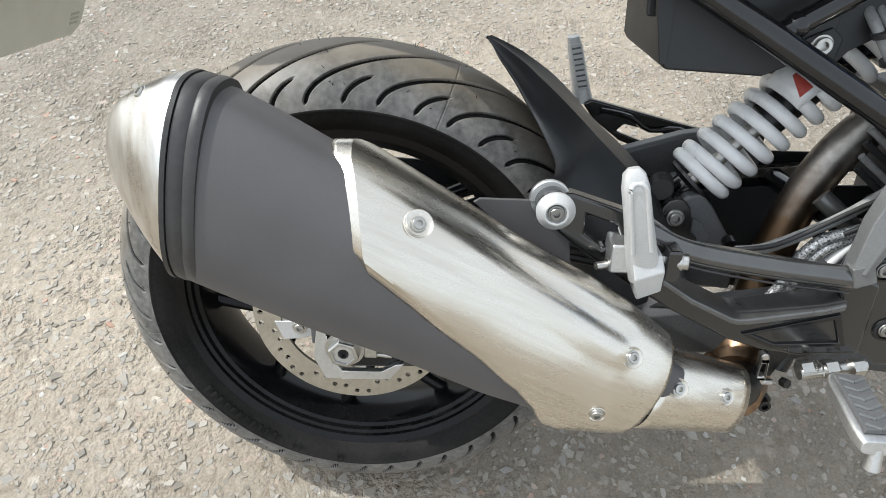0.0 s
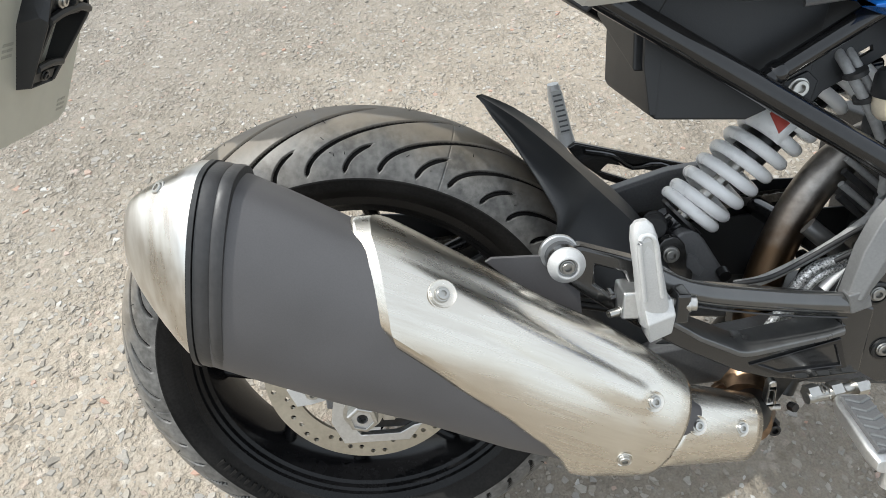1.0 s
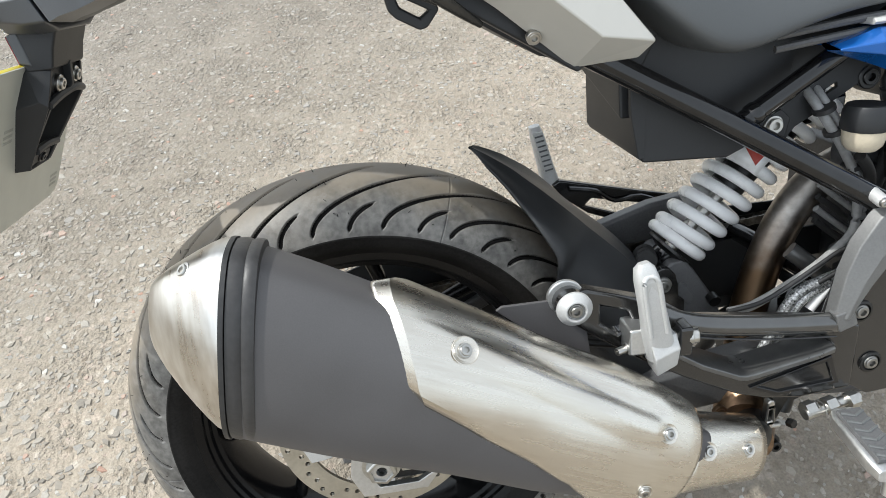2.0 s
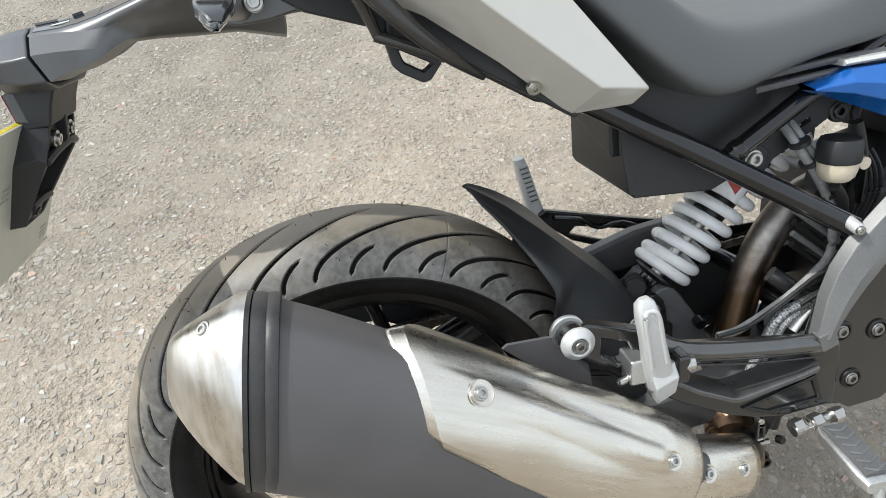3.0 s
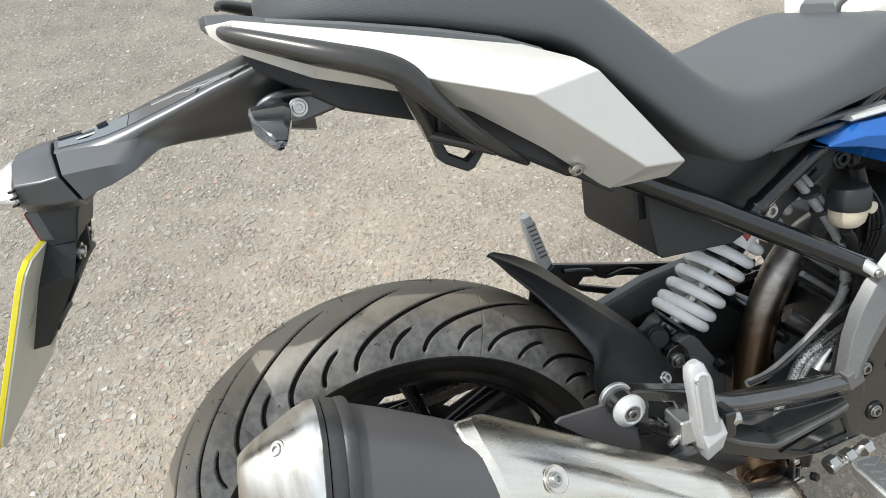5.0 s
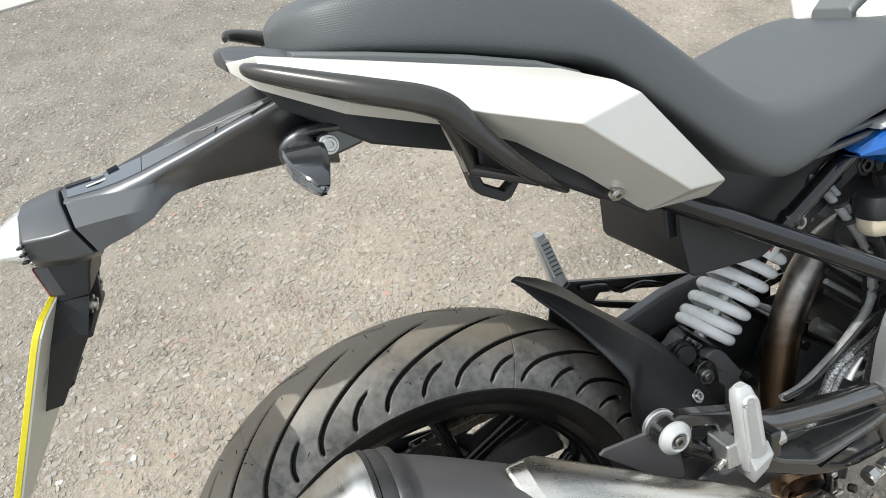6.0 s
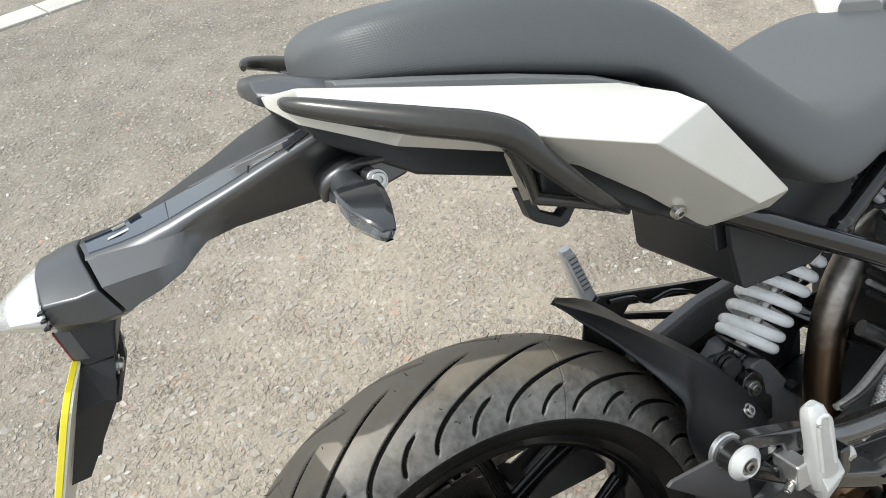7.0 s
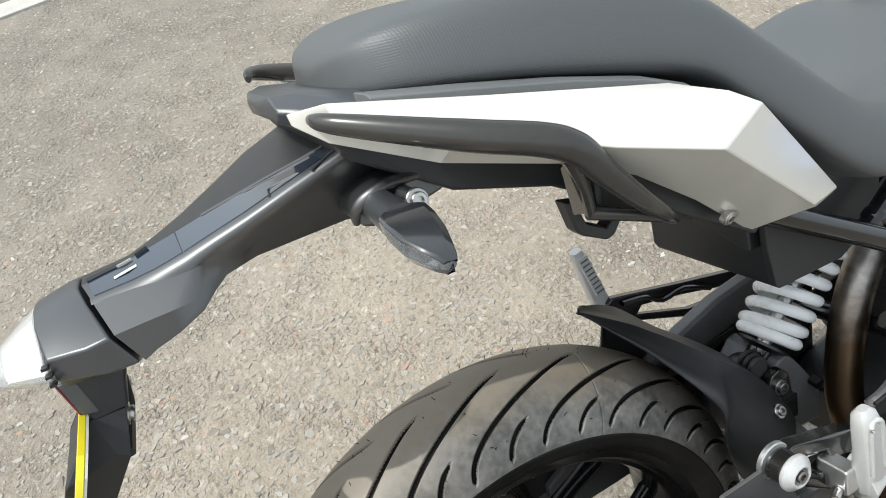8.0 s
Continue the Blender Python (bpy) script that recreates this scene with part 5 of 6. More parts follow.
def cowl_mesh(s):
    """Faceted side cowl; s = -1 for the right side, 1 for the left."""
    bm = bmesh.new()
    pt = {"a": (-0.108, 0.106, 0.917), "b": (-0.085, 0.122, 0.919), "c": (0.005, 0.150, 0.899), "d": (0.140, 0.160, 0.868), "e": (0.182, 0.172, 0.851),
          "f": (0.194, 0.190, 0.840), "g": (0.284, 0.180, 0.742), "h": (0.272, 0.170, 0.727), "i": (0.220, 0.146, 0.720),
          "j": (0.228, 0.202, 0.752), "k": (0.116, 0.228, 0.836), "l": (0.052, 0.208, 0.856), "m": (-0.03, 0.176, 0.886), "n": (-0.085, 0.128, 0.907),
          "o": (-0.090, 0.118, 0.894), "p": (-0.035, 0.150, 0.867), "q": (0.045, 0.168, 0.842), "r": (0.085, 0.182, 0.822), "t": (0.145, 0.166, 0.780), "u": (-0.106, 0.104, 0.909)}
    v = {k: bm.verts.new((x, -y, z) if s < 0 else (max(x, -0.07) + 0.01, 0.84 * y, z)) for k, (x, y, z) in pt.items()}
    for f in ("abnu", "bcmn", "cdlm", "defk", "dkl", "fgjk", "ghij", "uno", "nmpo", "mlqp", "lrq", "lkr", "krt", "kjt", "jit"):
        bm.faces.new([v[k] for k in f])
    return bm


for s, nm in ((-1, "right_cowl"), (1, "left_cowl")):
    cowl = part(nm, cowl_mesh(s), M_WHITE, tail, "white gloss faceted side cowl", thick=0.004, bevel=0.006, smooth=20)
    if s < 0:
        bolt(cowl, (0.180, -0.166, 0.752), axis=(0, -0.9, -0.45), r=0.0050, h=0.0015, flange=1.35)
    # grey seat-side strip above the cowl
    part("seat_strip", loft([[Vector((x, s * (y + a) * (1 if s < 0 else 0.84), z + b)) for a, b in ((0.000, -0.006), (0.000, 0.0025), (-0.006, 0.0045), (-0.030, 0.0045), (-0.030, -0.006))]
                             for x, y, z in ((-0.06, 0.128, 0.912), (0.0, 0.146, 0.901), (0.07, 0.152, 0.886), (0.125, 0.156, 0.8715), (0.160, 0.161, 0.857))]),
         M_SEATSTRIP, cowl, "grey moulded strip under the seat", smooth=30, bevel=0.001)

tailend = part("tail_end", loft([[Vector((x, mid + y * f, z + b)) for f, b in ((-1, -0.003), (-0.97, 0.0005), (-0.7, up), (0.7, up), (0.97, 0.0005), (1, -0.003), (0.88, -low), (-0.88, -low))]
                                 for x, mid, y, z, up, low in ((-0.112, -0.034, 0.016, 0.920, 0.003, 0.006), (-0.106, -0.026, 0.050, 0.9175, 0.008, 0.009), (-0.090, -0.010, 0.084, 0.9135, 0.0105, 0.014), (-0.05, -0.010, 0.106, 0.905, 0.0105, 0.018))]),
               M_PLASTIC_GREY, tail, "dark grey tail end piece", smooth=25, bevel=0.002)


def grab_rail(name):
    """Right grab rail: a flattened tube that bends down to a triangular foot with a luggage hook."""
    rail = part(name, tube([(-0.096, -0.116, 0.911), (-0.086, -0.137, 0.907), (-0.03, -0.182, 0.887), (0.008, -0.200, 0.874), (0.028, -0.203, 0.862),
                            (0.046, -0.203, 0.841), (0.074, -0.199, 0.812), (0.104, -0.184, 0.788), (0.136, -0.158, 0.766)],
                           [0.0035, 0.0065, 0.0096, 0.0102, 0.0104, 0.0088, 0.0070, 0.0058, 0.003], seg=20, flat=0.9), M_RAIL, tail, "dark grey satin passenger grab rail", smooth=60)
    part("inner_limb", tube([(0.026, -0.200, 0.860), (0.036, -0.192, 0.836), (0.045, -0.182, 0.812)], [0.0095, 0.0055, 0.0050], seg=10, flat=0.8), M_RAIL, rail)
    part("limb_web", loft([[Vector(p) for p in ((0.020, -0.200, 0.856), (0.024, -0.188, 0.850), (0.028, -0.188, 0.850), (0.026, -0.200, 0.858))],
                           [Vector(p) for p in ((0.041, -0.184, 0.812), (0.046, -0.160, 0.804), (0.050, -0.160, 0.804), (0.047, -0.184, 0.812))]]), M_RAIL, rail, bevel=0.001)
    part("web", slab([(0.040, 0.850), (0.050, 0.806), (0.100, 0.786), (0.070, 0.826)], -0.172, -0.168), M_PLASTIC, rail, bevel=0.001)
    part("web_rib", tube([(0.056, -0.176, 0.830), (0.055, -0.176, 0.804)], 0.003, seg=8), M_PLASTIC, rail)
    part("foot_bar", tube([(0.043, -0.182, 0.812), (0.066, -0.186, 0.803), (0.098, -0.186, 0.790)], [0.0050, 0.0045, 0.005], seg=10), M_RAIL, rail)
    part("luggage_hook", slab([(0.054, 0.806), (0.060, 0.781), (0.066, 0.775), (0.086, 0.764), (0.093, 0.766), (0.104, 0.780), (0.100, 0.788), (0.07, 0.802)], -0.140, -0.126,
                              holes=[[(0.066, 0.795), (0.070, 0.784), (0.087, 0.774), (0.095, 0.780)]]), M_PLASTIC, rail, bevel=0.002)
    return rail


right_rail = grab_rail("right_grab_rail")
# the far rail shows only its rear end beyond the seat
left_rail = part("left_grab_rail", tube([(-0.096, 0.046, 0.931), (-0.086, 0.066, 0.933), (-0.03, 0.138, 0.916), (0.03, 0.172, 0.892), (0.074, 0.175, 0.835), (0.104, 0.172, 0.79)], [0.0028, 0.006, 0.0095, 0.0115, 0.0105, 0.006], seg=18, flat=0.8),
                 M_RAIL, tail, "dark grey satin passenger grab rail", smooth=60)

# -- seat --
def seat_mesh():
    st = [(-0.064, 0.928, 0.912, 0.022), (-0.058, 0.940, 0.905, 0.062), (-0.040, 0.951, 0.906, 0.092), (-0.008, 0.958, 0.901, 0.113), (0.05, 0.959, 0.892, 0.131),
          (0.11, 0.952, 0.876, 0.143), (0.17, 0.936, 0.861, 0.152), (0.20, 0.924, 0.844, 0.156), (0.22, 0.910, 0.822, 0.160), (0.245, 0.888, 0.800, 0.165), (0.27, 0.866, 0.776, 0.171), (0.31, 0.828, 0.740, 0.180),
          (0.345, 0.801, 0.716, 0.183), (0.385, 0.791, 0.718, 0.176), (0.43, 0.790, 0.734, 0.166), (0.49, 0.798, 0.745, 0.155), (0.535, 0.814, 0.746, 0.146), (0.58, 0.829, 0.752, 0.135), (0.64, 0.836, 0.77, 0.12)]
    rings = []
    for x, zt, zb, w in st:
        h = zt - zb
        half = [(0.0, 0.0), (0.30, 0.004), (0.62, 0.012), (0.80, 0.06), (0.88, 0.14), (0.925, 0.26), (0.97, 0.55), (1.0, 0.84), (0.95, 1.0)]
        row = [Vector((x, -w * a, zt - h * b)) for a, b in half]
        row += [Vector((x, 0, zb + h * 0.05))]
        row += [Vector((x, w * a, zt - h * b)) for a, b in half[:0:-1]]
        rings.append(row)
    return loft(rings)


seat = part("seat", seat_mesh(), M_SEAT, bike, "black vinyl two-up seat with a woven passenger panel", levels=2, smooth=180)

# -- fender arm, tail light and plate --
def side_ring(x, half):
    """A mirror-symmetric section from its right half, top to bottom."""
    right = [Vector((x - dx, -y - 0.018, z)) for y, z, dx in half]
    left = [Vector((x - dx, y - 0.018, z)) for y, z, dx in reversed(half)]
    return right + left


def arm_ring(x, top, ridge, r, valley, crease, bottom, lean=(0, 0, 0, 0, 0)):
    """The arm's section: a flat channel along the top, a rounded ridge, an undercut flank that flares out again aft, and the
    underside. The left half runs narrower towards the lamp. lean: how far each corner is drawn back."""
    t, g, v = Vector(top), Vector(ridge), Vector(valley)
    a, b = g + (t - g).normalized() * r, g + (v - g).normalized() * r
    arc = [a * (1 - f) ** 2 + g * (2 * f * (1 - f)) + b * f * f for f in (0, 0.2, 0.4, 0.6, 0.8, 1)]
    pts = [(t, lean[0])] + [(p, lean[1]) for p in arc] + [(v, lean[2]), (Vector(crease), lean[3]), (Vector(bottom), lean[4]), (Vector((0.032, bottom[1] - 0.004)), lean[4])]
    w = max(0.0, min(1.0, (x + 0.226) / 0.12))
    right = [Vector((x - d, -p.x, p.y)) for p, d in pts]
    left = [Vector((x - d, p.x - 0.036 * (1 - w), p.y + 0.004 * w)) for p, d in reversed(pts)]
    return right + left


# x; then (half breadth, height) of the channel's edge and the ridge, the ridge's radius, and the valley, crease and lower edge
FEND = [(-0.030, (0.0501, 0.8954), (0.0925, 0.8935), 0.0130, (0.0769, 0.8691), (0.056, 0.845), (0.048, 0.812)),
        (-0.075, (0.0496, 0.8809), (0.0920, 0.8814), 0.0130, (0.0765, 0.8609), (0.055, 0.84), (0.046, 0.822)),
        (-0.115, (0.0447, 0.8707), (0.0872, 0.8687), 0.0125, (0.0738, 0.8511), (0.056, 0.836), (0.048, 0.822)),
        (-0.147, (0.0384, 0.8633), (0.0798, 0.8569), 0.0115, (0.0698, 0.8431), (0.059, 0.833), (0.053, 0.823)),
        (-0.171, (0.0351, 0.8568), (0.0728, 0.8490), 0.0105, (0.0667, 0.8375), (0.064, 0.829), (0.066, 0.8225)),
        (-0.182, (0.0330, 0.8538), (0.0693, 0.8455), 0.0095, (0.0660, 0.8359), (0.0715, 0.8245), (0.0725, 0.817)),
        (-0.193, (0.0318, 0.8508), (0.0663, 0.8423), 0.0085, (0.0655, 0.8344), (0.08, 0.8185), (0.08, 0.81)),
        (-0.212, (0.0298, 0.8460), (0.0604, 0.8382), 0.0070, (0.0617, 0.8340), (0.0845, 0.8195), (0.083, 0.803)),
        (-0.228, (0.0287, 0.8427), (0.0559, 0.8363), 0.0055, (0.0577, 0.8342), (0.0855, 0.8195), (0.084, 0.799)),
        (-0.243, (0.0280, 0.8400), (0.0520, 0.8350), 0.0040, (0.0540, 0.8340), (0.0845, 0.8185), (0.084, 0.795), (0.016, 0.012, 0.011, 0.004, -0.006))]
fender = part("fender_arm", loft([arm_ring(*row) for row in FEND]), M_ARM, bike, "dark grey moulded plastic tail fender arm", smooth=50)
fender.data.materials.append(M_PLASTIC)      # the far half takes the black plastic
for p in fender.data.polygons:
    p.material_index = 1 if p.center.y > -0.025 else 0
TAILBLOCK = [(-0.246, [(0.010, 0.840, 0.016), (0.034, 0.835, 0.012), (0.066, 0.818, 0.004), (0.066, 0.795, -0.006), (0.040, 0.786, -0.006)]),
             (-0.262, [(0.010, 0.839, 0.010), (0.034, 0.834, 0.008), (0.064, 0.816, 0.003), (0.062, 0.794, -0.002), (0.040, 0.784, -0.002)]),
             (-0.290, [(0.008, 0.834, 0.003), (0.030, 0.830, 0.002), (0.052, 0.814, 0.0), (0.050, 0.798, 0.0), (0.035, 0.786, 0.0)])]
light = part("tail_light", loft([side_ring(x, h) for x, h in TAILBLOCK]), M_PLASTIC_GREY, bike, "tail light with a clear lens in a dark grey housing", bevel=0.002, smooth=25)
part("lens", loft([side_ring(x, h) for x, h in ((-0.2915, [(0.008, 0.833, 0), (0.023, 0.831, 0), (0.048, 0.815, 0), (0.053, 0.800, 0), (0.034, 0.787, 0)]),
                                                (-0.305, [(0.008, 0.826, 0), (0.020, 0.823, 0), (0.040, 0.811, 0), (0.043, 0.800, 0), (0.028, 0.790, 0)]),
                                                (-0.328, [(0.006, 0.812, 0), (0.014, 0.810, 0), (0.024, 0.804, 0), (0.024, 0.799, 0), (0.016, 0.794, 0)]),
                                                (-0.334, [(0.004, 0.806, 0), (0.008, 0.805, 0), (0.012, 0.803, 0), (0.012, 0.800, 0), (0.008, 0.798, 0)]))]),
     M_LENS, light, "clear tail light lens", bevel=0.002, smooth=40)
part("lamp_reflector", loft([side_ring(x, h) for x, h in ((-0.2925, [(0.008, 0.829, 0), (0.020, 0.826, 0), (0.042, 0.813, 0), (0.046, 0.803, 0), (0.03, 0.792, 0)]),
                                                          (-0.318, [(0.006, 0.815, 0), (0.014, 0.813, 0), (0.026, 0.807, 0), (0.028, 0.801, 0), (0.018, 0.797, 0)]))]), M_REFLECTOR, light, smooth=40)
for k in range(3):
    part("housing_rib", block(-0.2935, -0.2895, -0.0745, -0.068, 0.7978 + k * 0.006, 0.7996 + k * 0.006), M_BLACKBOLT, light)
# the arm's channel is covered by a long gloss strip that ends at a sealed window
def on_top(x, f, lift=0.0006):
    """A point of the channel at x, a share f of the way from its edge to the ridge."""
    for r0, r1 in zip(FEND, FEND[1:]):
        if r1[0] <= x:
            break
    g = min(1.0, (r0[0] - x) / (r0[0] - r1[0]))
    edge, crest = Vector(r0[1]).lerp(Vector(r1[1]), g), Vector(r0[2]).lerp(Vector(r1[2]), g)
    p = edge.lerp(crest, f)
    back = max(0.0, (-0.228 - x) / 0.015) * (0.016 - 0.004 * f)
    return Vector((x - back, -p.x, p.y + lift))


def channel_strip(stations):
    """A thin strip along the channel; stations: x, and the shares at its far and near edges."""
    return loft([[on_top(x, f), on_top(x, g), on_top(x, g, -0.001), on_top(x, f, -0.001)] for x, f, g in stations])


part("top_strip", channel_strip([(-0.072, 0.02, 0.60), (-0.085, 0.0, 0.62), (-0.100, -0.04, 0.63), (-0.115, -0.06, 0.65), (-0.131, -0.08, 0.67), (-0.147, -0.10, 0.69), (-0.171, -0.10, 0.69),
                                 (-0.191, -0.11, 0.72)]), M_STRIP, fender, "dark gloss strip along the arm", smooth=20)
part("gloss_window", channel_strip([(-0.192, -0.11, 0.72), (-0.202, -0.13, 0.75), (-0.212, -0.15, 0.77), (-0.228, -0.14, 0.80), (-0.241, -0.06, 0.84)]), M_STRIP, fender, "glossy dark window on the arm", smooth=20)
part("strip_bead", tube([on_top(x, f) for x, f in ((-0.076, 0.0), (-0.100, -0.05), (-0.131, -0.09), (-0.171, -0.12))], 0.0012, seg=8), M_ARM, fender)
part("strip_bead", tube([on_top(x, f) for x, f in ((-0.090, 0.14), (-0.115, 0.04), (-0.140, -0.02))], 0.0008, seg=8), M_ARM, fender)
part("strip_lip", tube([on_top(x, f) for x, f in ((-0.073, 0.62), (-0.086, 0.74), (-0.098, 0.86))], 0.0011, seg=8, n=4), M_ARM, fender)
part("strip_lip", tube([on_top(x, f) for x, f in ((-0.104, 0.62), (-0.116, 0.50), (-0.125, 0.46), (-0.127, 0.62), (-0.128, 0.74))], 0.0009, seg=8, n=3), M_ARM, fender)
part("strip_clip", tube([on_top(-0.070, -0.02, 0.001), on_top(-0.071, 0.36, 0.001)], 0.0030, seg=6), M_BLACKHOSE, fender)
part("edge_seal", tube([on_top(-0.231, -0.12), on_top(-0.236, -0.10), on_top(-0.241, -0.06)], 0.0022, seg=6), M_BLACKHOSE, fender)
part("window_notch", tube([on_top(-0.221, -0.10, 0.001), on_top(-0.212, -0.16, 0.001)], 0.0024, seg=6, flat=0.5), M_BLACKHOSE, fender)
part("window_tab", tube([on_top(-0.231, -0.02, 0.001), on_top(-0.224, -0.06, 0.001)], 0.0016, seg=6, flat=0.5), M_FAINT, fender)
part("label_bar", loft([[on_top(x, f, h), on_top(x, f + 0.11, h), on_top(x, f + 0.11, h - 0.0004), on_top(x, f, h - 0.0004)] for x, f, h in ((-0.233, 0.38, 0.0012), (-0.222, 0.26, 0.0012))]), M_PLATEBACK, fender, "small pale printed bar", smooth=0)

hang = part("plate_hanger", slab([(-0.244, 0.802), (-0.258, 0.770), (-0.264, 0.750), (-0.290, 0.749), (-0.290, 0.800)], -0.041, 0.041), M_PLASTIC, bike,
            "black plastic number plate hanger with a hollow front", bevel=0.003)
WALL = {"a": (-0.290, 0.040, 0.752), "b": (-0.266, 0.040, 0.750), "c": (-0.284, 0.0475, 0.722), "d": (-0.276, 0.046, 0.716), "e": (-0.322, 0.026, 0.650),
        "f": (-0.340, 0.026, 0.649), "g": (-0.327, 0.045, 0.702), "h": (-0.322, 0.046, 0.713)}
for s in (-1, 1):
    bm = bmesh.new()
    v = {k: bm.verts.new((x, s * y, z)) for k, (x, y, z) in WALL.items()}
    for f in ("abc", "ach", "bdc", "cdefgh"):
        bm.faces.new([v[k] for k in (f if s < 0 else f[::-1])])
    part("side_wall", bm, M_PLASTIC, hang, thick=0.005, bevel=0.0015, smooth=20)
at = lambda k, s: Vector((WALL[k][0], s * (WALL[k][1] - 0.002), WALL[k][2]))
part("back_wall", loft([[at(k, -1), at(k, 1), at(k, 1) + Vector((0.004, 0, 0.001)), at(k, -1) + Vector((0.004, 0, 0.001))] for k in "ahgf"]), M_PLASTIC, hang, smooth=25)
part("bottom_cap", loft([[at("e", s), at("f", s), at("f", s) + Vector((0.002, 0, 0.006)), at("e", s) + Vector((-0.004, 0, 0.006))] for s in (-1, 1)]), M_PLASTIC, hang, bevel=0.001)
part("cross_bar", tube([(-0.277, -0.043, 0.717), (-0.274, -0.018, 0.723), (-0.272, 0.018, 0.726), (-0.275, 0.043, 0.722)], 0.0045, seg=8, n=4), M_PLASTIC, hang)
part("cross_bar", tube([(-0.310, -0.026, 0.670), (-0.309, 0.0, 0.672), (-0.310, 0.026, 0.670)], 0.004, seg=8, n=4), M_PLASTIC, hang)
part("bolt_plate", slab([(-0.271, 0.756), (-0.272, 0.735), (-0.282, 0.718), (-0.288, 0.722), (-0.282, 0.756)], -0.037, 0.037), M_PLASTIC, hang, bevel=0.001)
part("inner_wall", slab([(-0.282, 0.714), (-0.322, 0.704), (-0.334, 0.662), (-0.316, 0.664)], -0.026, -0.021), M_PLASTIC, hang, bevel=0.001)
part("divider", slab([(-0.262, 0.754), (-0.266, 0.730), (-0.276, 0.722), (-0.276, 0.754)], -0.001, 0.005), M_PLASTIC, hang, bevel=0.001)
part("lower_pad", slab([(-0.316, 0.664), (-0.322, 0.654), (-0.330, 0.654), (-0.326, 0.668)], -0.022, 0.022), M_PLASTIC, hang, bevel=0.001)
bolt(hang, (-0.2705, -0.020, 0.735), axis=(0.9, 0, -0.3), r=0.006, h=0.004)
bolt(hang, (-0.2705, 0.024, 0.738), axis=(0.9, 0, -0.3), r=0.006, h=0.004)
bolt(hang, (-0.3185, 0, 0.660), axis=(0.8, 0, -0.5), r=0.005, h=0.003, material=M_BLACKBOLT)
holder = part("reflector_holder", loft([[Vector((x, y, z)) for x, y, z in ((-0.2925, -0.038, 0.757), (-0.281, -0.038, 0.754), (-0.281, 0.038, 0.754), (-0.2925, 0.038, 0.757))],
                                        [Vector((x, y, z)) for x, y, z in ((-0.298, -0.037, 0.784), (-0.287, -0.038, 0.788), (-0.287, 0.038, 0.788), (-0.298, 0.037, 0.784))]]), M_PLASTIC_GREY, hang, bevel=0.002)
for v in holder.data.vertices:
    v.co.y -= 0.004
part("reflector", loft([[Vector((x, y - 0.004, z)) for x, y, z in ((-0.2945, -0.034, 0.756), (-0.2930, -0.034, 0.757), (-0.2930, 0.034, 0.757), (-0.2945, 0.034, 0.756))],
                        [Vector((x, y - 0.004, z)) for x, y, z in ((-0.3000, -0.034, 0.783), (-0.2985, -0.034, 0.784), (-0.2985, 0.034, 0.784), (-0.3000, 0.034, 0.783))]]), M_REFLECT, hang, "dark red rear reflector", bevel=0.001)

# number plate: yellow face to the rear, grey backing to the front
pd = Vector((-0.0775, 0, -0.170)).normalized()
ptop = Vector((-0.291, 0, 0.755))
pw = Vector((-0.012, 0.9999, 0))
pn = pd.cross(pw).normalized()
pn = pn if pn.x < 0 else -pn
def plate_ring(off, grow=0.0):
    w, h, ch = 0.110 + grow, 0.180 + grow, 0.018
    pts = []
    for y, d in ((-w + ch, 0), (w - ch, 0), (w - 0.003, ch * 0.45), (w, ch), (w, h - ch), (w - 0.003, h - ch * 0.45), (w - ch, h), (-w + ch, h), (-w + 0.003, h - ch * 0.45), (-w, h - ch), (-w, ch), (-w + 0.003, ch * 0.45)):
        pts.append(ptop + pd * d + pw * y + pn * off)
    return pts


nplate = part("number_plate", loft([plate_ring(0.0005), plate_ring(0.0052)]), M_YELLOW, bike, "yellow number plate with a grey back", smooth=20, bevel=0.0006)
part("backing", loft([plate_ring(-0.0012, -0.0008), plate_ring(0.0004, -0.0008)]), M_PLATEBACK, nplate, "pale grey plate backing", smooth=20)
bm = bmesh.new()
for row in range(3):
    for k in range(4):
        a = ptop + (pd * (0.060 + row * 0.006) + pw * (-0.066 + k * 0.010) if k < 2 else pd * (0.150 + row * 0.006) + pw * (0.060 + k * 0.010)) + pn * (-0.0016)
        loft([[a + pw * dy + pd * dd for dy, dd in ((0, 0), (0.009, 0), (0.009, 0.003), (0, 0.003))],
              [a + pw * dy + pd * dd + pn * 0.0003 for dy, dd in ((0, 0), (0.009, 0), (0.009, 0.003), (0, 0.003))]], bm)
part("maker_marks", bm, M_FAINT, nplate, smooth=0)["kind"] = "stuff"
bm = bmesh.new()
for k in range(4):
    a = ptop + pd * 0.022 + pw * (-0.076 + k * 0.043) + pn * 0.0053
    loft([[a + pw * dy + pd * dd for dy, dd in ((0, 0), (0.03, 0), (0.03, 0.06), (0, 0.06))],
          [a + pw * dy + pd * dd + pn * 0.0003 for dy, dd in ((0, 0), (0.03, 0), (0.03, 0.06), (0, 0.06))]], bm)
part("plate_characters", bm, M_INK, nplate, smooth=0)

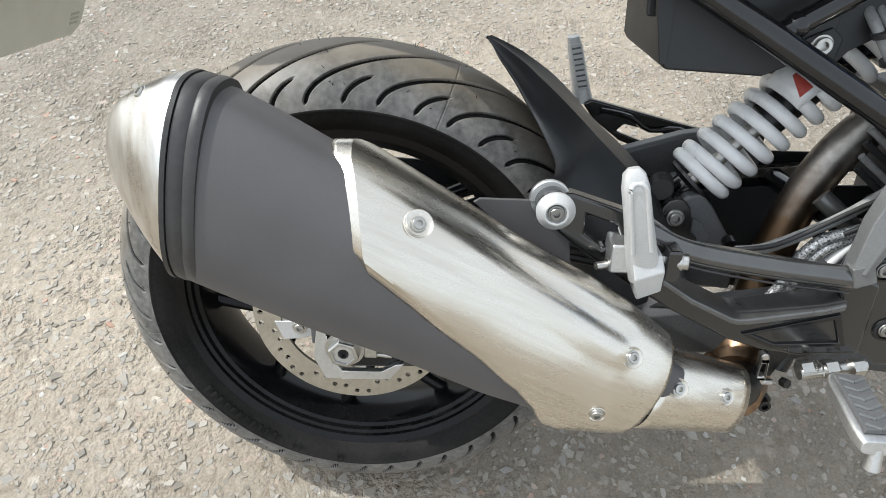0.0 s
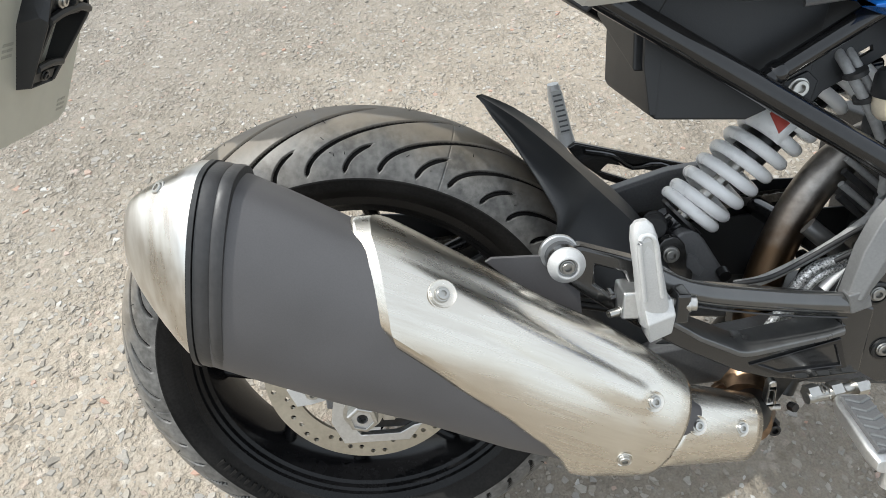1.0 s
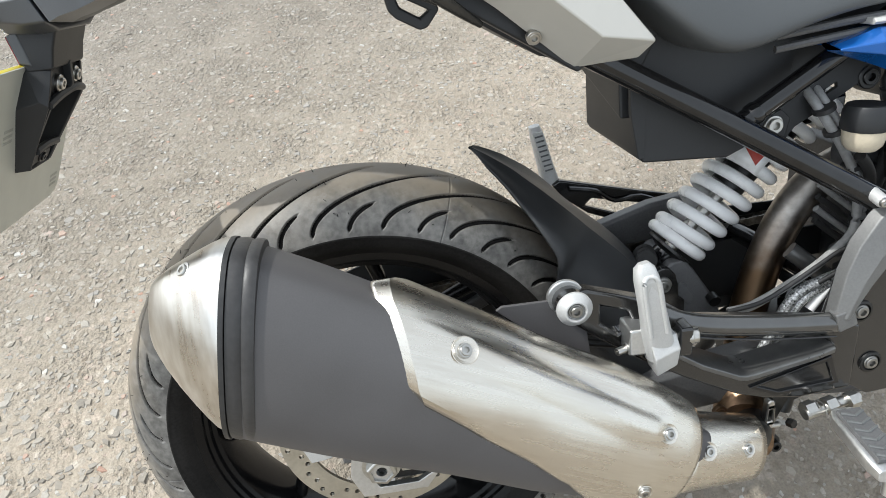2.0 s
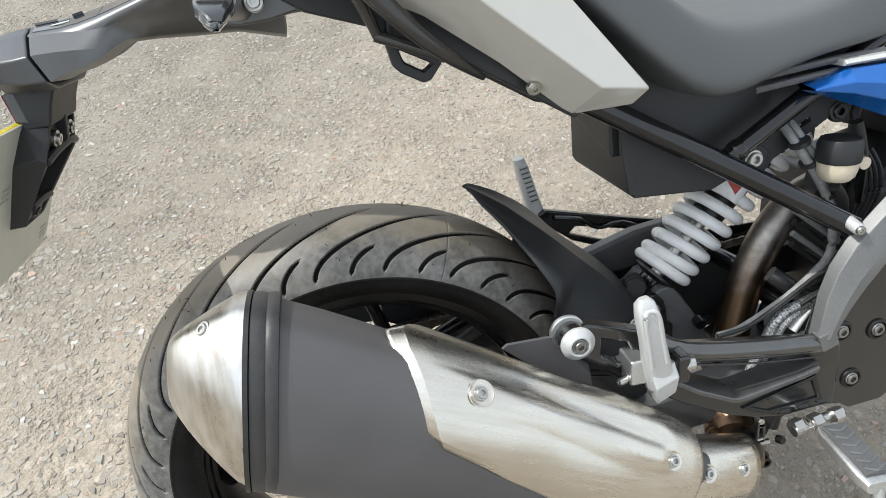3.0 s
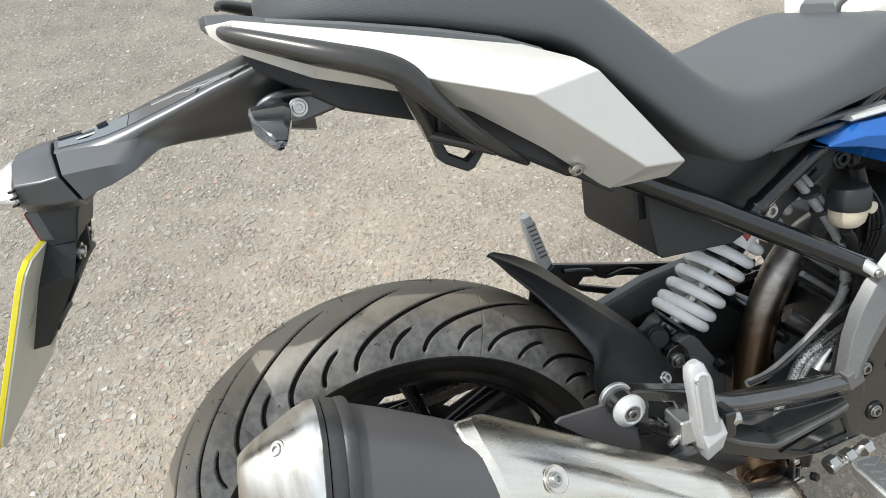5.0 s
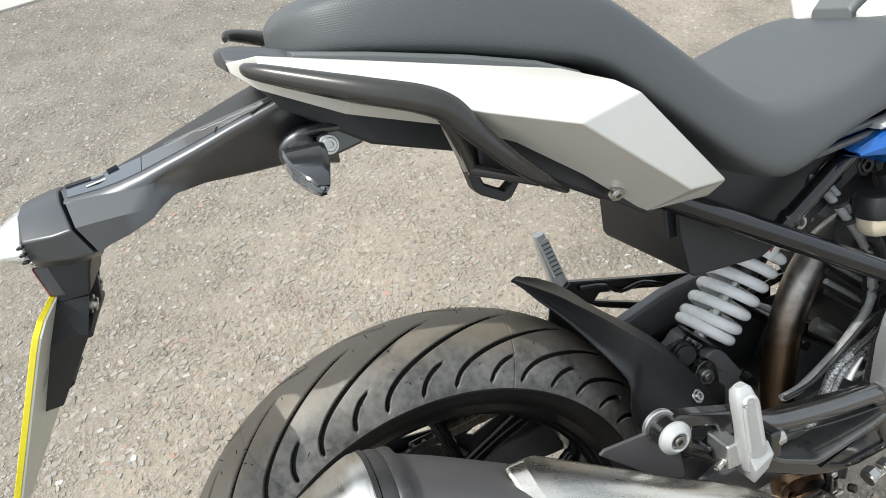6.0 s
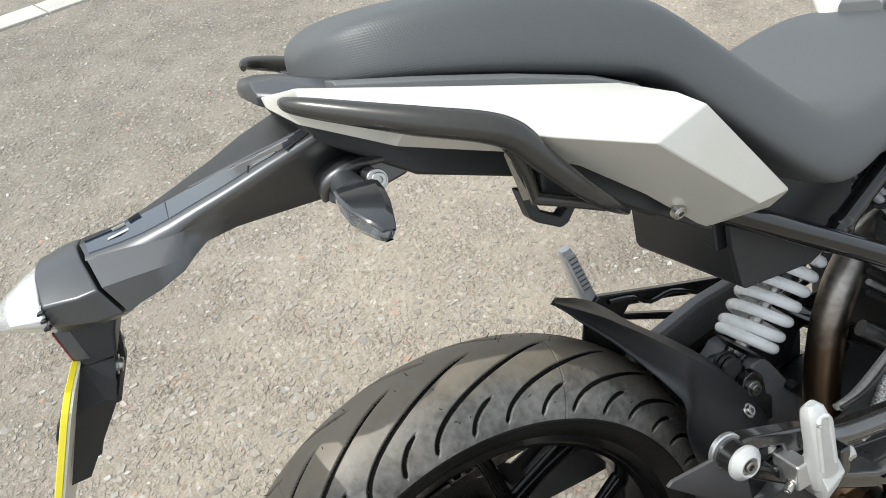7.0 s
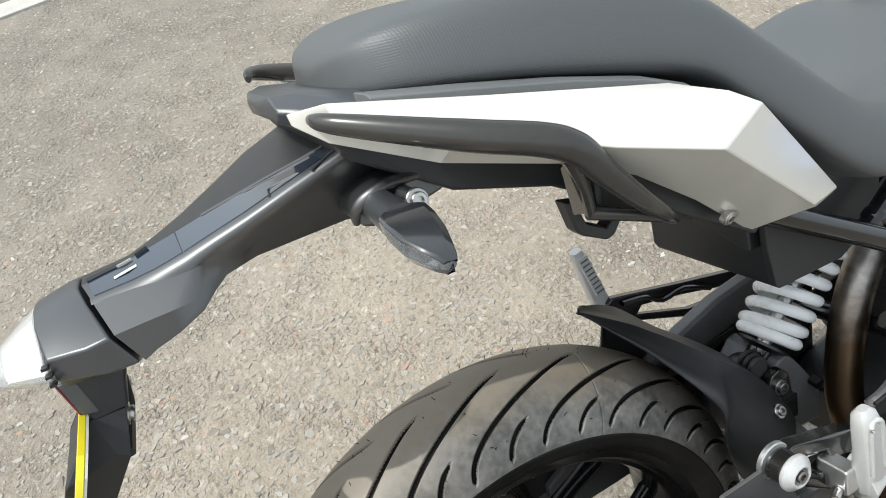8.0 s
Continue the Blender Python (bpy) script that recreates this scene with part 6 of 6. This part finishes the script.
# -- rear indicators --
def lamp_rings(s, upper):
    """Rings of the lamp's opaque top or of its lens: inner and outer edge, top and bottom height, station by station outwards."""
    rings = []
    for y, xl, xr, zt, zb in ((0.160, -0.084, -0.060, 0.855, 0.846), (0.170, -0.089, -0.058, 0.8565, 0.8425), (0.182, -0.0900, -0.0585, 0.8545, 0.8375),
                              (0.197, -0.0885, -0.0605, 0.8500, 0.8325), (0.210, -0.0830, -0.0640, 0.8450, 0.8295), (0.2165, -0.0790, -0.0660, 0.8410, 0.8285), (0.2195, -0.0765, -0.0675, 0.8375, 0.8300)):
        h = zt - zb
        if upper:
            pts = ((xl, zt - 0.0016), (xl + 0.0022, zt), (xr - 0.004, zt - 0.0005), (xr, zt - 0.16 * h), (xr - 0.0005, zt - 0.50 * h), (xl + 0.006, zt - 0.22 * h))
        else:
            pts = ((xl + 0.0004, zt - 0.0024), (xl + 0.006, zt - 0.24 * h), (xr - 0.0010, zt - 0.52 * h), (xr - 0.0025, zb + 0.25 * h), (xr - 0.007, zb), (xl + 0.005, zb), (xl + 0.0005, zb + 0.40 * h))
        rings.append([Vector((x, s * y, z)) for x, z in pts])
    return rings


for s in (-1, 1):
    ind = part("indicator", tube([(-0.063, s * 0.078, 0.840), (-0.068, s * 0.120, 0.843), (-0.0735, s * 0.165, 0.8455)], [0.0125, 0.0115, 0.0125], seg=18), M_PLASTIC_GREY, bike,
               "rear indicator with a smoked lens", smooth=60)
    if s > 0:
        ind.location.x += 0.035
    part("shroud", slab([(-0.0810, 0.835), (-0.0800, 0.844), (-0.0750, 0.850), (-0.0660, 0.8540), (-0.0520, 0.8555), (-0.0300, 0.8530), (-0.0080, 0.8455), (-0.0020, 0.8420), (-0.016, 0.833), (-0.042, 0.8275), (-0.070, 0.8255), (-0.078, 0.828)],
                        s * 0.050, s * 0.096), M_ARM, ind, bevel=0.004, smooth=30)
    part("brow", tube([(-0.0815, s * 0.093, 0.832), (-0.0815, s * 0.099, 0.841), (-0.0765, s * 0.104, 0.848), (-0.0670, s * 0.107, 0.8525), (-0.0520, s * 0.106, 0.8540), (-0.0310, s * 0.101, 0.8515), (-0.010, s * 0.097, 0.845)],
                      [0.0026, 0.0040, 0.0047, 0.0048, 0.0044, 0.0034, 0.0016], seg=12), M_ARM, ind, smooth=60)
    part("bolt_boss", turned([(0, 0.0), (0, 0.0050), (0.034, 0.0068), (0.034, 0)], (-0.049, s * 0.132, 0.845), (0, -s, 0), seg=18), M_PLASTIC_GREY, ind)
    bolt(ind, (-0.049, s * 0.132, 0.845), axis=(0, s, 0.15), r=0.0056, h=0.005)
    part("housing", loft(lamp_rings(s, True)), M_INDI, ind, bevel=0.001, smooth=22)
    part("lens", loft(lamp_rings(s, False)), M_SMOKE, ind, "smoked clear lens", bevel=0.0008, smooth=24)
    part("inner_reflector", tube([(-0.076, s * 0.172, 0.838), (-0.074, s * 0.205, 0.832)], [0.008, 0.004], seg=12), M_REFLECTOR, ind)

# -- tank side panels --
tank = part("fuel_tank", beam([(0.66, 0, 0.84, 0.10, 0.075), (0.72, 0, 0.86, 0.14, 0.10), (0.85, 0, 0.88, 0.16, 0.12), (1.00, 0, 0.88, 0.15, 0.10)]), M_WHITE, bike, "white fuel tank with blue side panel", bevel=0.02, smooth=40)
part("blue_panel", loft([[Vector((x, -y - b, z)) for b, z in ((0.0, z1), (0.012, z1 - 0.35 * (z1 - z0)), (0.010, z0 + 0.3 * (z1 - z0)), (-0.010, z0), (-0.03, z0 + 0.01), (-0.03, z1))]
                         for x, y, z0, z1 in ((0.474, 0.144, 0.711, 0.717), (0.513, 0.150, 0.697, 0.731), (0.57, 0.155, 0.674, 0.732), (0.64, 0.162, 0.650, 0.738), (0.78, 0.17, 0.63, 0.76))]),
     M_BLUE, tank, "blue metallic tank side panel", smooth=25, bevel=0.003)
part("white_trim", loft([[Vector((x, -0.150 - a, z + b)) for a, b in ((0.0, -0.003), (0.004, 0.0), (0.0, 0.0035), (-0.02, 0.0035), (-0.02, -0.003))] for x, z in ((0.506, 0.736), (0.60, 0.740), (0.78, 0.768))]),
     M_GREY, tank, smooth=20, bevel=0.001)
part("tank_rear_pad", beam([(0.600, 0.0, 0.830, 0.028, 0.012), (0.64, 0.0, 0.862, 0.031, 0.02), (0.72, 0.0, 0.93, 0.034, 0.02)]), M_SEATSTRIP, tank, "grey tank rear pad", bevel=0.002)
for s in (-1, 1):
    part("tank_shoulder", loft([[Vector((x, s * y0, z)), Vector((x, s * y1, z - 0.010)), Vector((x, s * y1, z - 0.06)), Vector((x, s * y0, z - 0.06))]
                                for x, y0, y1, z in ((0.603, 0.030, 0.056, 0.838), (0.64, 0.033, 0.100, 0.862), (0.68, 0.036, 0.128, 0.892), (0.76, 0.036, 0.16, 0.94))]), M_WHITE, tank, bevel=0.004, smooth=25)

# -- brake fluid reservoir --
rc = Vector((0.532, -0.130, 0.624))
part("air_box", slab([(0.635, 0.68), (0.675, 0.62), (0.76, 0.60), (0.76, 0.80), (0.64, 0.80), (0.615, 0.74)], -0.075, 0.085), M_PLASTIC, bike, "black plastic air box", bevel=0.006)
resv = part("fluid_reservoir", turned([(-0.017, 0.0), (-0.017, 0.014), (-0.012, 0.0185), (-0.004, 0.0205), (0.006, 0.0215), (0.006, 0.0)], rc, (0, 0, 1), seg=32), M_RESV, bike,
            "milky brake fluid reservoir with a black cap", smooth=40)
part("cap", turned([(0.004, 0.0), (0.004, 0.0225), (0.008, 0.0235), (0.024, 0.0230), (0.030, 0.0205), (0.030, 0.0)], rc, (0, 0, 1), seg=14), M_PLASTIC, resv, "black screw cap", smooth=30, bevel=0.001)
part("lug", turned([(-0.004, 0.0035), (-0.004, 0.007), (0.004, 0.007), (0.004, 0.0035)], rc + Vector((0.026, -0.006, 0.0)), (0, 1, 0), seg=18), M_RESV, resv)
part("bracket_arm", tube([rc + Vector((0.030, 0.004, 0.0)), rc + Vector((0.050, 0.02, -0.01)), rc + Vector((0.06, 0.03, -0.06))], 0.006, seg=8), M_BLACKBOLT, resv)

# -- hoses and cables --
def hose(name, pts, r, material, label):
    return part(name, tube(pts, r, seg=12, n=6), material, bike, label, smooth=60)


CABLE = [(0.478, -0.076, 0.690), (0.487, -0.083, 0.672), (0.494, -0.106, 0.650), (0.523, -0.115, 0.605), (0.546, -0.115, 0.564), (0.553, -0.115, 0.519), (0.545, -0.118, 0.502), (0.528, -0.122, 0.490), (0.502, -0.126, 0.473), (0.468, -0.128, 0.454), (0.432, -0.130, 0.438), (0.405, -0.130, 0.434)]
h1 = hose("cable", CABLE, 0.0050, M_HOSE, "grey sheathed cable")
hose("cable", [(x + 0.0095, y + 0.004, z + 0.005) for x, y, z in CABLE[:7]] + [(x + 0.004, y + 0.008, z - 0.007) for x, y, z in CABLE[7:]], 0.0042, M_HOSE, "grey sheathed cable")
hose("thin_cable", [(0.556, -0.130, 0.500), (0.530, -0.131, 0.494), (0.502, -0.134, 0.480), (0.468, -0.136, 0.460), (0.436, -0.137, 0.444), (0.40, -0.136, 0.438)], 0.0026, M_BLACKHOSE, "thin black cable")
for k, p in enumerate(((0.499, -0.109, 0.648), (0.514, -0.110, 0.624), (0.541, -0.110, 0.583), (0.563, -0.108, 0.518), (0.534, -0.122, 0.491))):
    part("cable_tie", turned([(-0.0025, 0.009), (-0.0025, 0.0115), (0.0025, 0.0115), (0.0025, 0.009)], p, (0.4, 0.0, -0.9), seg=14), M_BLACKHOSE, h1)
hose("brake_hose", [(0.449, -0.130, 0.366), (0.453, -0.130, 0.381), (0.460, -0.130, 0.395), (0.471, -0.131, 0.427), (0.482, -0.131, 0.444), (0.497, -0.130, 0.453), (0.531, -0.130, 0.464), (0.556, -0.126, 0.470)], 0.0062, M_BRAID, "black and silver braided brake hose")
hose("brake_hose", [(0.458, -0.128, 0.366), (0.462, -0.129, 0.381), (0.470, -0.130, 0.396), (0.482, -0.131, 0.425), (0.492, -0.131, 0.438), (0.507, -0.130, 0.447), (0.536, -0.128, 0.456), (0.560, -0.122, 0.461)], 0.0058, M_BRAID, "black and silver braided brake hose")
hose("thin_cable", [(0.505, -0.134, 0.458), (0.531, -0.134, 0.471), (0.556, -0.128, 0.478)], 0.0028, M_BLACKHOSE, "thin black cable")
hose("conduit", [(0.540, -0.118, 0.462), (0.560, -0.114, 0.468), (0.59, -0.108, 0.475)], 0.0095, M_BLACKHOSE, "black corrugated conduit")
hose("fluid_hose", [(0.532, -0.130, 0.600), (0.555, -0.120, 0.575), (0.570, -0.108, 0.53), (0.575, -0.10, 0.48), (0.56, -0.10, 0.42)], 0.006, M_BLACKHOSE, "black rubber fluid hose")
hose("fluid_hose", [(0.575, -0.10, 0.66), (0.590, -0.10, 0.61), (0.585, -0.095, 0.55), (0.58, -0.09, 0.50)], 0.007, M_BLACKHOSE, "black rubber hose")
hose("connector", [(0.501, -0.132, 0.424), (0.510, -0.131, 0.436), (0.520, -0.130, 0.449)], 0.0056, M_SPRING, "pale wrapped cable connector")
hose("wiring", [(0.60, -0.08, 0.70), (0.58, -0.09, 0.66), (0.60, -0.09, 0.62), (0.62, -0.09, 0.58)], 0.006, M_BLACKHOSE, "black wiring loom")

# -- rider footrest and rear brake linkage --
foot = part("rider_footrest", loft([rounded(Vector(p), Vector((0.05, 0.12, 0.99)).normalized(), Vector((1, 0, -0.05)), a, b, 20, 4.0) for p, a, b in
                                    (((0.508, -0.200, 0.329), 0.008, 0.014), ((0.507, -0.212, 0.328), 0.009, 0.019), ((0.504, -0.272, 0.321), 0.009, 0.020), ((0.503, -0.286, 0.319), 0.007, 0.016))]),
            M_ALU, bike, "aluminium rider footrest with a ribbed grey pad", smooth=30, bevel=0.001)
pad_at = lambda y: Vector((0.506 + 0.04 * (y + 0.24), y, 0.3385 + 0.12 * (y + 0.24) - 0.003))
part("pad", loft([[pad_at(y) + Vector((dx, 0, dz)) for dx, dz in ((-0.0145, -0.002), (-0.0135, 0.003), (0.0135, 0.003), (0.0145, -0.002))] for y in (-0.208, -0.278)]), M_SWING, foot, "dark grey pad", smooth=20, bevel=0.001)
for k in range(6):
    yk = -0.214 - k * 0.0115
    for s in (-1, 1):
        part("tread_ridge", tube([pad_at(yk - 0.006) + Vector((0, 0, 0.0035)), pad_at(yk) + Vector((s * 0.0125, 0, 0.0035))], 0.0016, seg=6), M_SEATSTRIP, foot)
part("feeler", turned([(0, 0.0), (0, 0.006), (0.022, 0.0075), (0.024, 0.005), (0.024, 0)], (0.504, -0.281, 0.316), (0, -0.15, -0.99), seg=16), M_ALU, foot)
for k, dx in enumerate((-0.030, -0.006, 0.020)):
    part("hinge_nut", turned([(-0.006, 0.0), (-0.006, 0.0095), (0.006, 0.0095), (0.006, 0)], (0.505 + dx, -0.190, 0.333 + 0.002 * k), (0.98, 0.15, 0.1), seg=6), M_ZINC, foot)
part("hinge", turned([(-0.036, 0.0), (-0.036, 0.006), (0.034, 0.006), (0.034, 0)], (0.503, -0.190, 0.334), (0.98, 0.15, 0.1), seg=18), M_ZINC, foot)
part("return_spring", tube([Vector((0.482 + 0.0011 * k, -0.190 + 0.0085 * math.cos(k * 1.2), 0.333 + 0.0085 * math.sin(k * 1.2))) for k in range(24)], 0.0012, seg=6, curve=False), M_ZINC, foot)
pedal = part("brake_linkage", slab([(0.440, 0.345), (0.452, 0.300), (0.462, 0.298), (0.470, 0.318), (0.505, 0.330), (0.505, 0.350)], -0.158, -0.150), M_BLACKBOLT, bike, "black rear brake linkage", bevel=0.001)
part("clevis", slab([(0.4405, 0.332), (0.4445, 0.336), (0.4495, 0.334), (0.4525, 0.302), (0.449, 0.2965), (0.443, 0.2965), (0.440, 0.301)], -0.170, -0.160, holes=[[(0.4435, 0.306), (0.449, 0.306), (0.448, 0.322), (0.444, 0.322)]]), M_ZINC, pedal, bevel=0.002)
part("clevis_pin", tube([(0.430, -0.166, 0.297), (0.460, -0.166, 0.297)], 0.0035, seg=10), M_ZINC, pedal)
part("split_pin", tube([(0.430, -0.172, 0.300), (0.426, -0.176, 0.294), (0.432, -0.178, 0.289), (0.438, -0.174, 0.293), (0.431, -0.171, 0.298)], 0.0012, seg=6, n=5), M_ZINC, pedal)
part("master_cylinder", turned([(0, 0.0), (0, 0.010), (0.03, 0.011), (0.03, 0.014), (0.06, 0.014), (0.06, 0)], (0.472, -0.150, 0.305), (0.2, 0.1, 0.95), seg=20), M_BLACKBOLT, pedal)
part("bleed_nut", turned([(0, 0.0), (0, 0.0052), (0.008, 0.0052), (0.008, 0.0)], (0.470, -0.168, 0.300), (0.3, -0.95, 0.2), seg=6), M_BLACKBOLT, pedal)

# side stand on the far side
stand = part("side_stand", tube([(0.56, 0.125, 0.27), (0.545, 0.19, 0.155), (0.53, 0.232, 0.108)], 0.011, seg=14), M_BLACKBOLT, bike, "black steel side stand", smooth=60)
part("stand_foot", turned([(-0.006, 0.0), (-0.006, 0.026), (0.0, 0.028), (0.006, 0.026), (0.006, 0)], (0.53, 0.236, 0.101), Vector((0, 0.38, 0.925)), seg=24), M_BLACKBOLT, stand)


# ---- ground details ----
def chippings():
    """Loose and half-sunk stone chips, densest where the yard lies nearest."""
    r = np.random.RandomState(7)
    tri = np.array([(0, 1, 6), (0, 6, 5), (1, 2, 7), (1, 7, 6), (2, 3, 8), (2, 8, 7), (3, 4, 9), (3, 9, 8), (4, 0, 5), (4, 5, 9), (5, 6, 7), (5, 7, 8), (5, 8, 9)])
    vs, fs, off = [], [], 0
    for count, x0, x1, y0, y1, smin, smax in ((2000, -1.1, 0.4, -0.25, 0.9, 0.007, 0.016), (3600, -1.2, 1.1, -0.25, 2.2, 0.007, 0.015), (15000, -1.2, 1.1, -0.25, 1.5, 0.0040, 0.0100), (12000, -1.3, 2.5, 1.3, 3.4, 0.0050, 0.012)):
        x, y = r.uniform(x0, x1, count), r.uniform(y0, y1, count)
        s = smin + (smax - smin) * r.rand(count) ** 2.6
        for k in range(count):
            # an angular flake: five uneven corners and a tilted, nearly flat top
            ang = np.sort(r.uniform(0, 2 * np.pi) + np.arange(5) * 2 * np.pi / 5 + r.uniform(-0.5, 0.5, 5))
            rad = s[k] * r.uniform(0.55, 1.15, 5)
            c, sn = np.cos(ang) * rad, np.sin(ang) * rad * r.uniform(0.5, 0.95)
            turn = r.uniform(0, 2 * np.pi)
            px, py = c * np.cos(turn) - sn * np.sin(turn), c * np.sin(turn) + sn * np.cos(turn)
            high = min(s[k] * r.uniform(0.05, 0.26), 0.0022)
            tilt = r.uniform(-0.16, 0.16, 2)
            top = np.maximum(high + px * tilt[0] + py * tilt[1], 0.0003)
            q = np.concatenate([np.stack([px + x[k], py + y[k], np.full(5, -0.001)], 1),
                                np.stack([px * 0.74 + x[k], py * 0.74 + y[k], top], 1)])
            vs.append(q)
            fs.append(tri + off)
            off += 10
    me = bpy.data.meshes.new("stone_chippings")
    vs, fs = np.concatenate(vs), np.concatenate(fs)
    me.vertices.add(len(vs))
    me.vertices.foreach_set("co", vs.ravel())
    me.loops.add(fs.size)
    me.loops.foreach_set("vertex_index", fs.ravel())
    me.polygons.add(len(fs))
    me.polygons.foreach_set("loop_start", np.arange(0, fs.size, 3))
    me.polygons.foreach_set("use_smooth", np.zeros(len(fs), bool))
    me.update()
    me.validate()
    me.materials.append(chip_material())
    return tagged(new("stone_chippings", me), "pale beige and grey stone chippings bedded in the yard", "gravel", kind="stuff")


chippings()

# flush concrete edging across the yard
kerb = new("kerb")
tagged(kerb, "pale concrete edging slabs", "kerb", kind="structure")
ka = math.atan2(0.105, 0.236)
kd, kn = Vector((math.cos(ka), math.sin(ka), 0)), Vector((-math.sin(ka), math.cos(ka), 0))
ko = Vector((-0.514, 3.215, 0))
krng = random.Random(3)
for k in range(-6, 8):
    a = ko + kd * (k * 0.60) + kn * 0.012
    w0, w1 = 0.004, 0.596
    zt = 0.012 + krng.uniform(-0.002, 0.002)
    bm = loft([[a + kd * w0 + Vector((0, 0, -0.05)), a + kd * w1 + Vector((0, 0, -0.05)), a + kd * w1 + kn * 0.15 + Vector((0, 0, -0.05)), a + kd * w0 + kn * 0.15 + Vector((0, 0, -0.05))],
               [a + kd * w0 + Vector((0, 0, zt)), a + kd * w1 + Vector((0, 0, zt)), a + kd * w1 + kn * 0.15 + Vector((0, 0, zt)), a + kd * w0 + kn * 0.15 + Vector((0, 0, zt))]])
    part("edging_slab", bm, M_KERB, kerb, bevel=0.004, smooth=25)
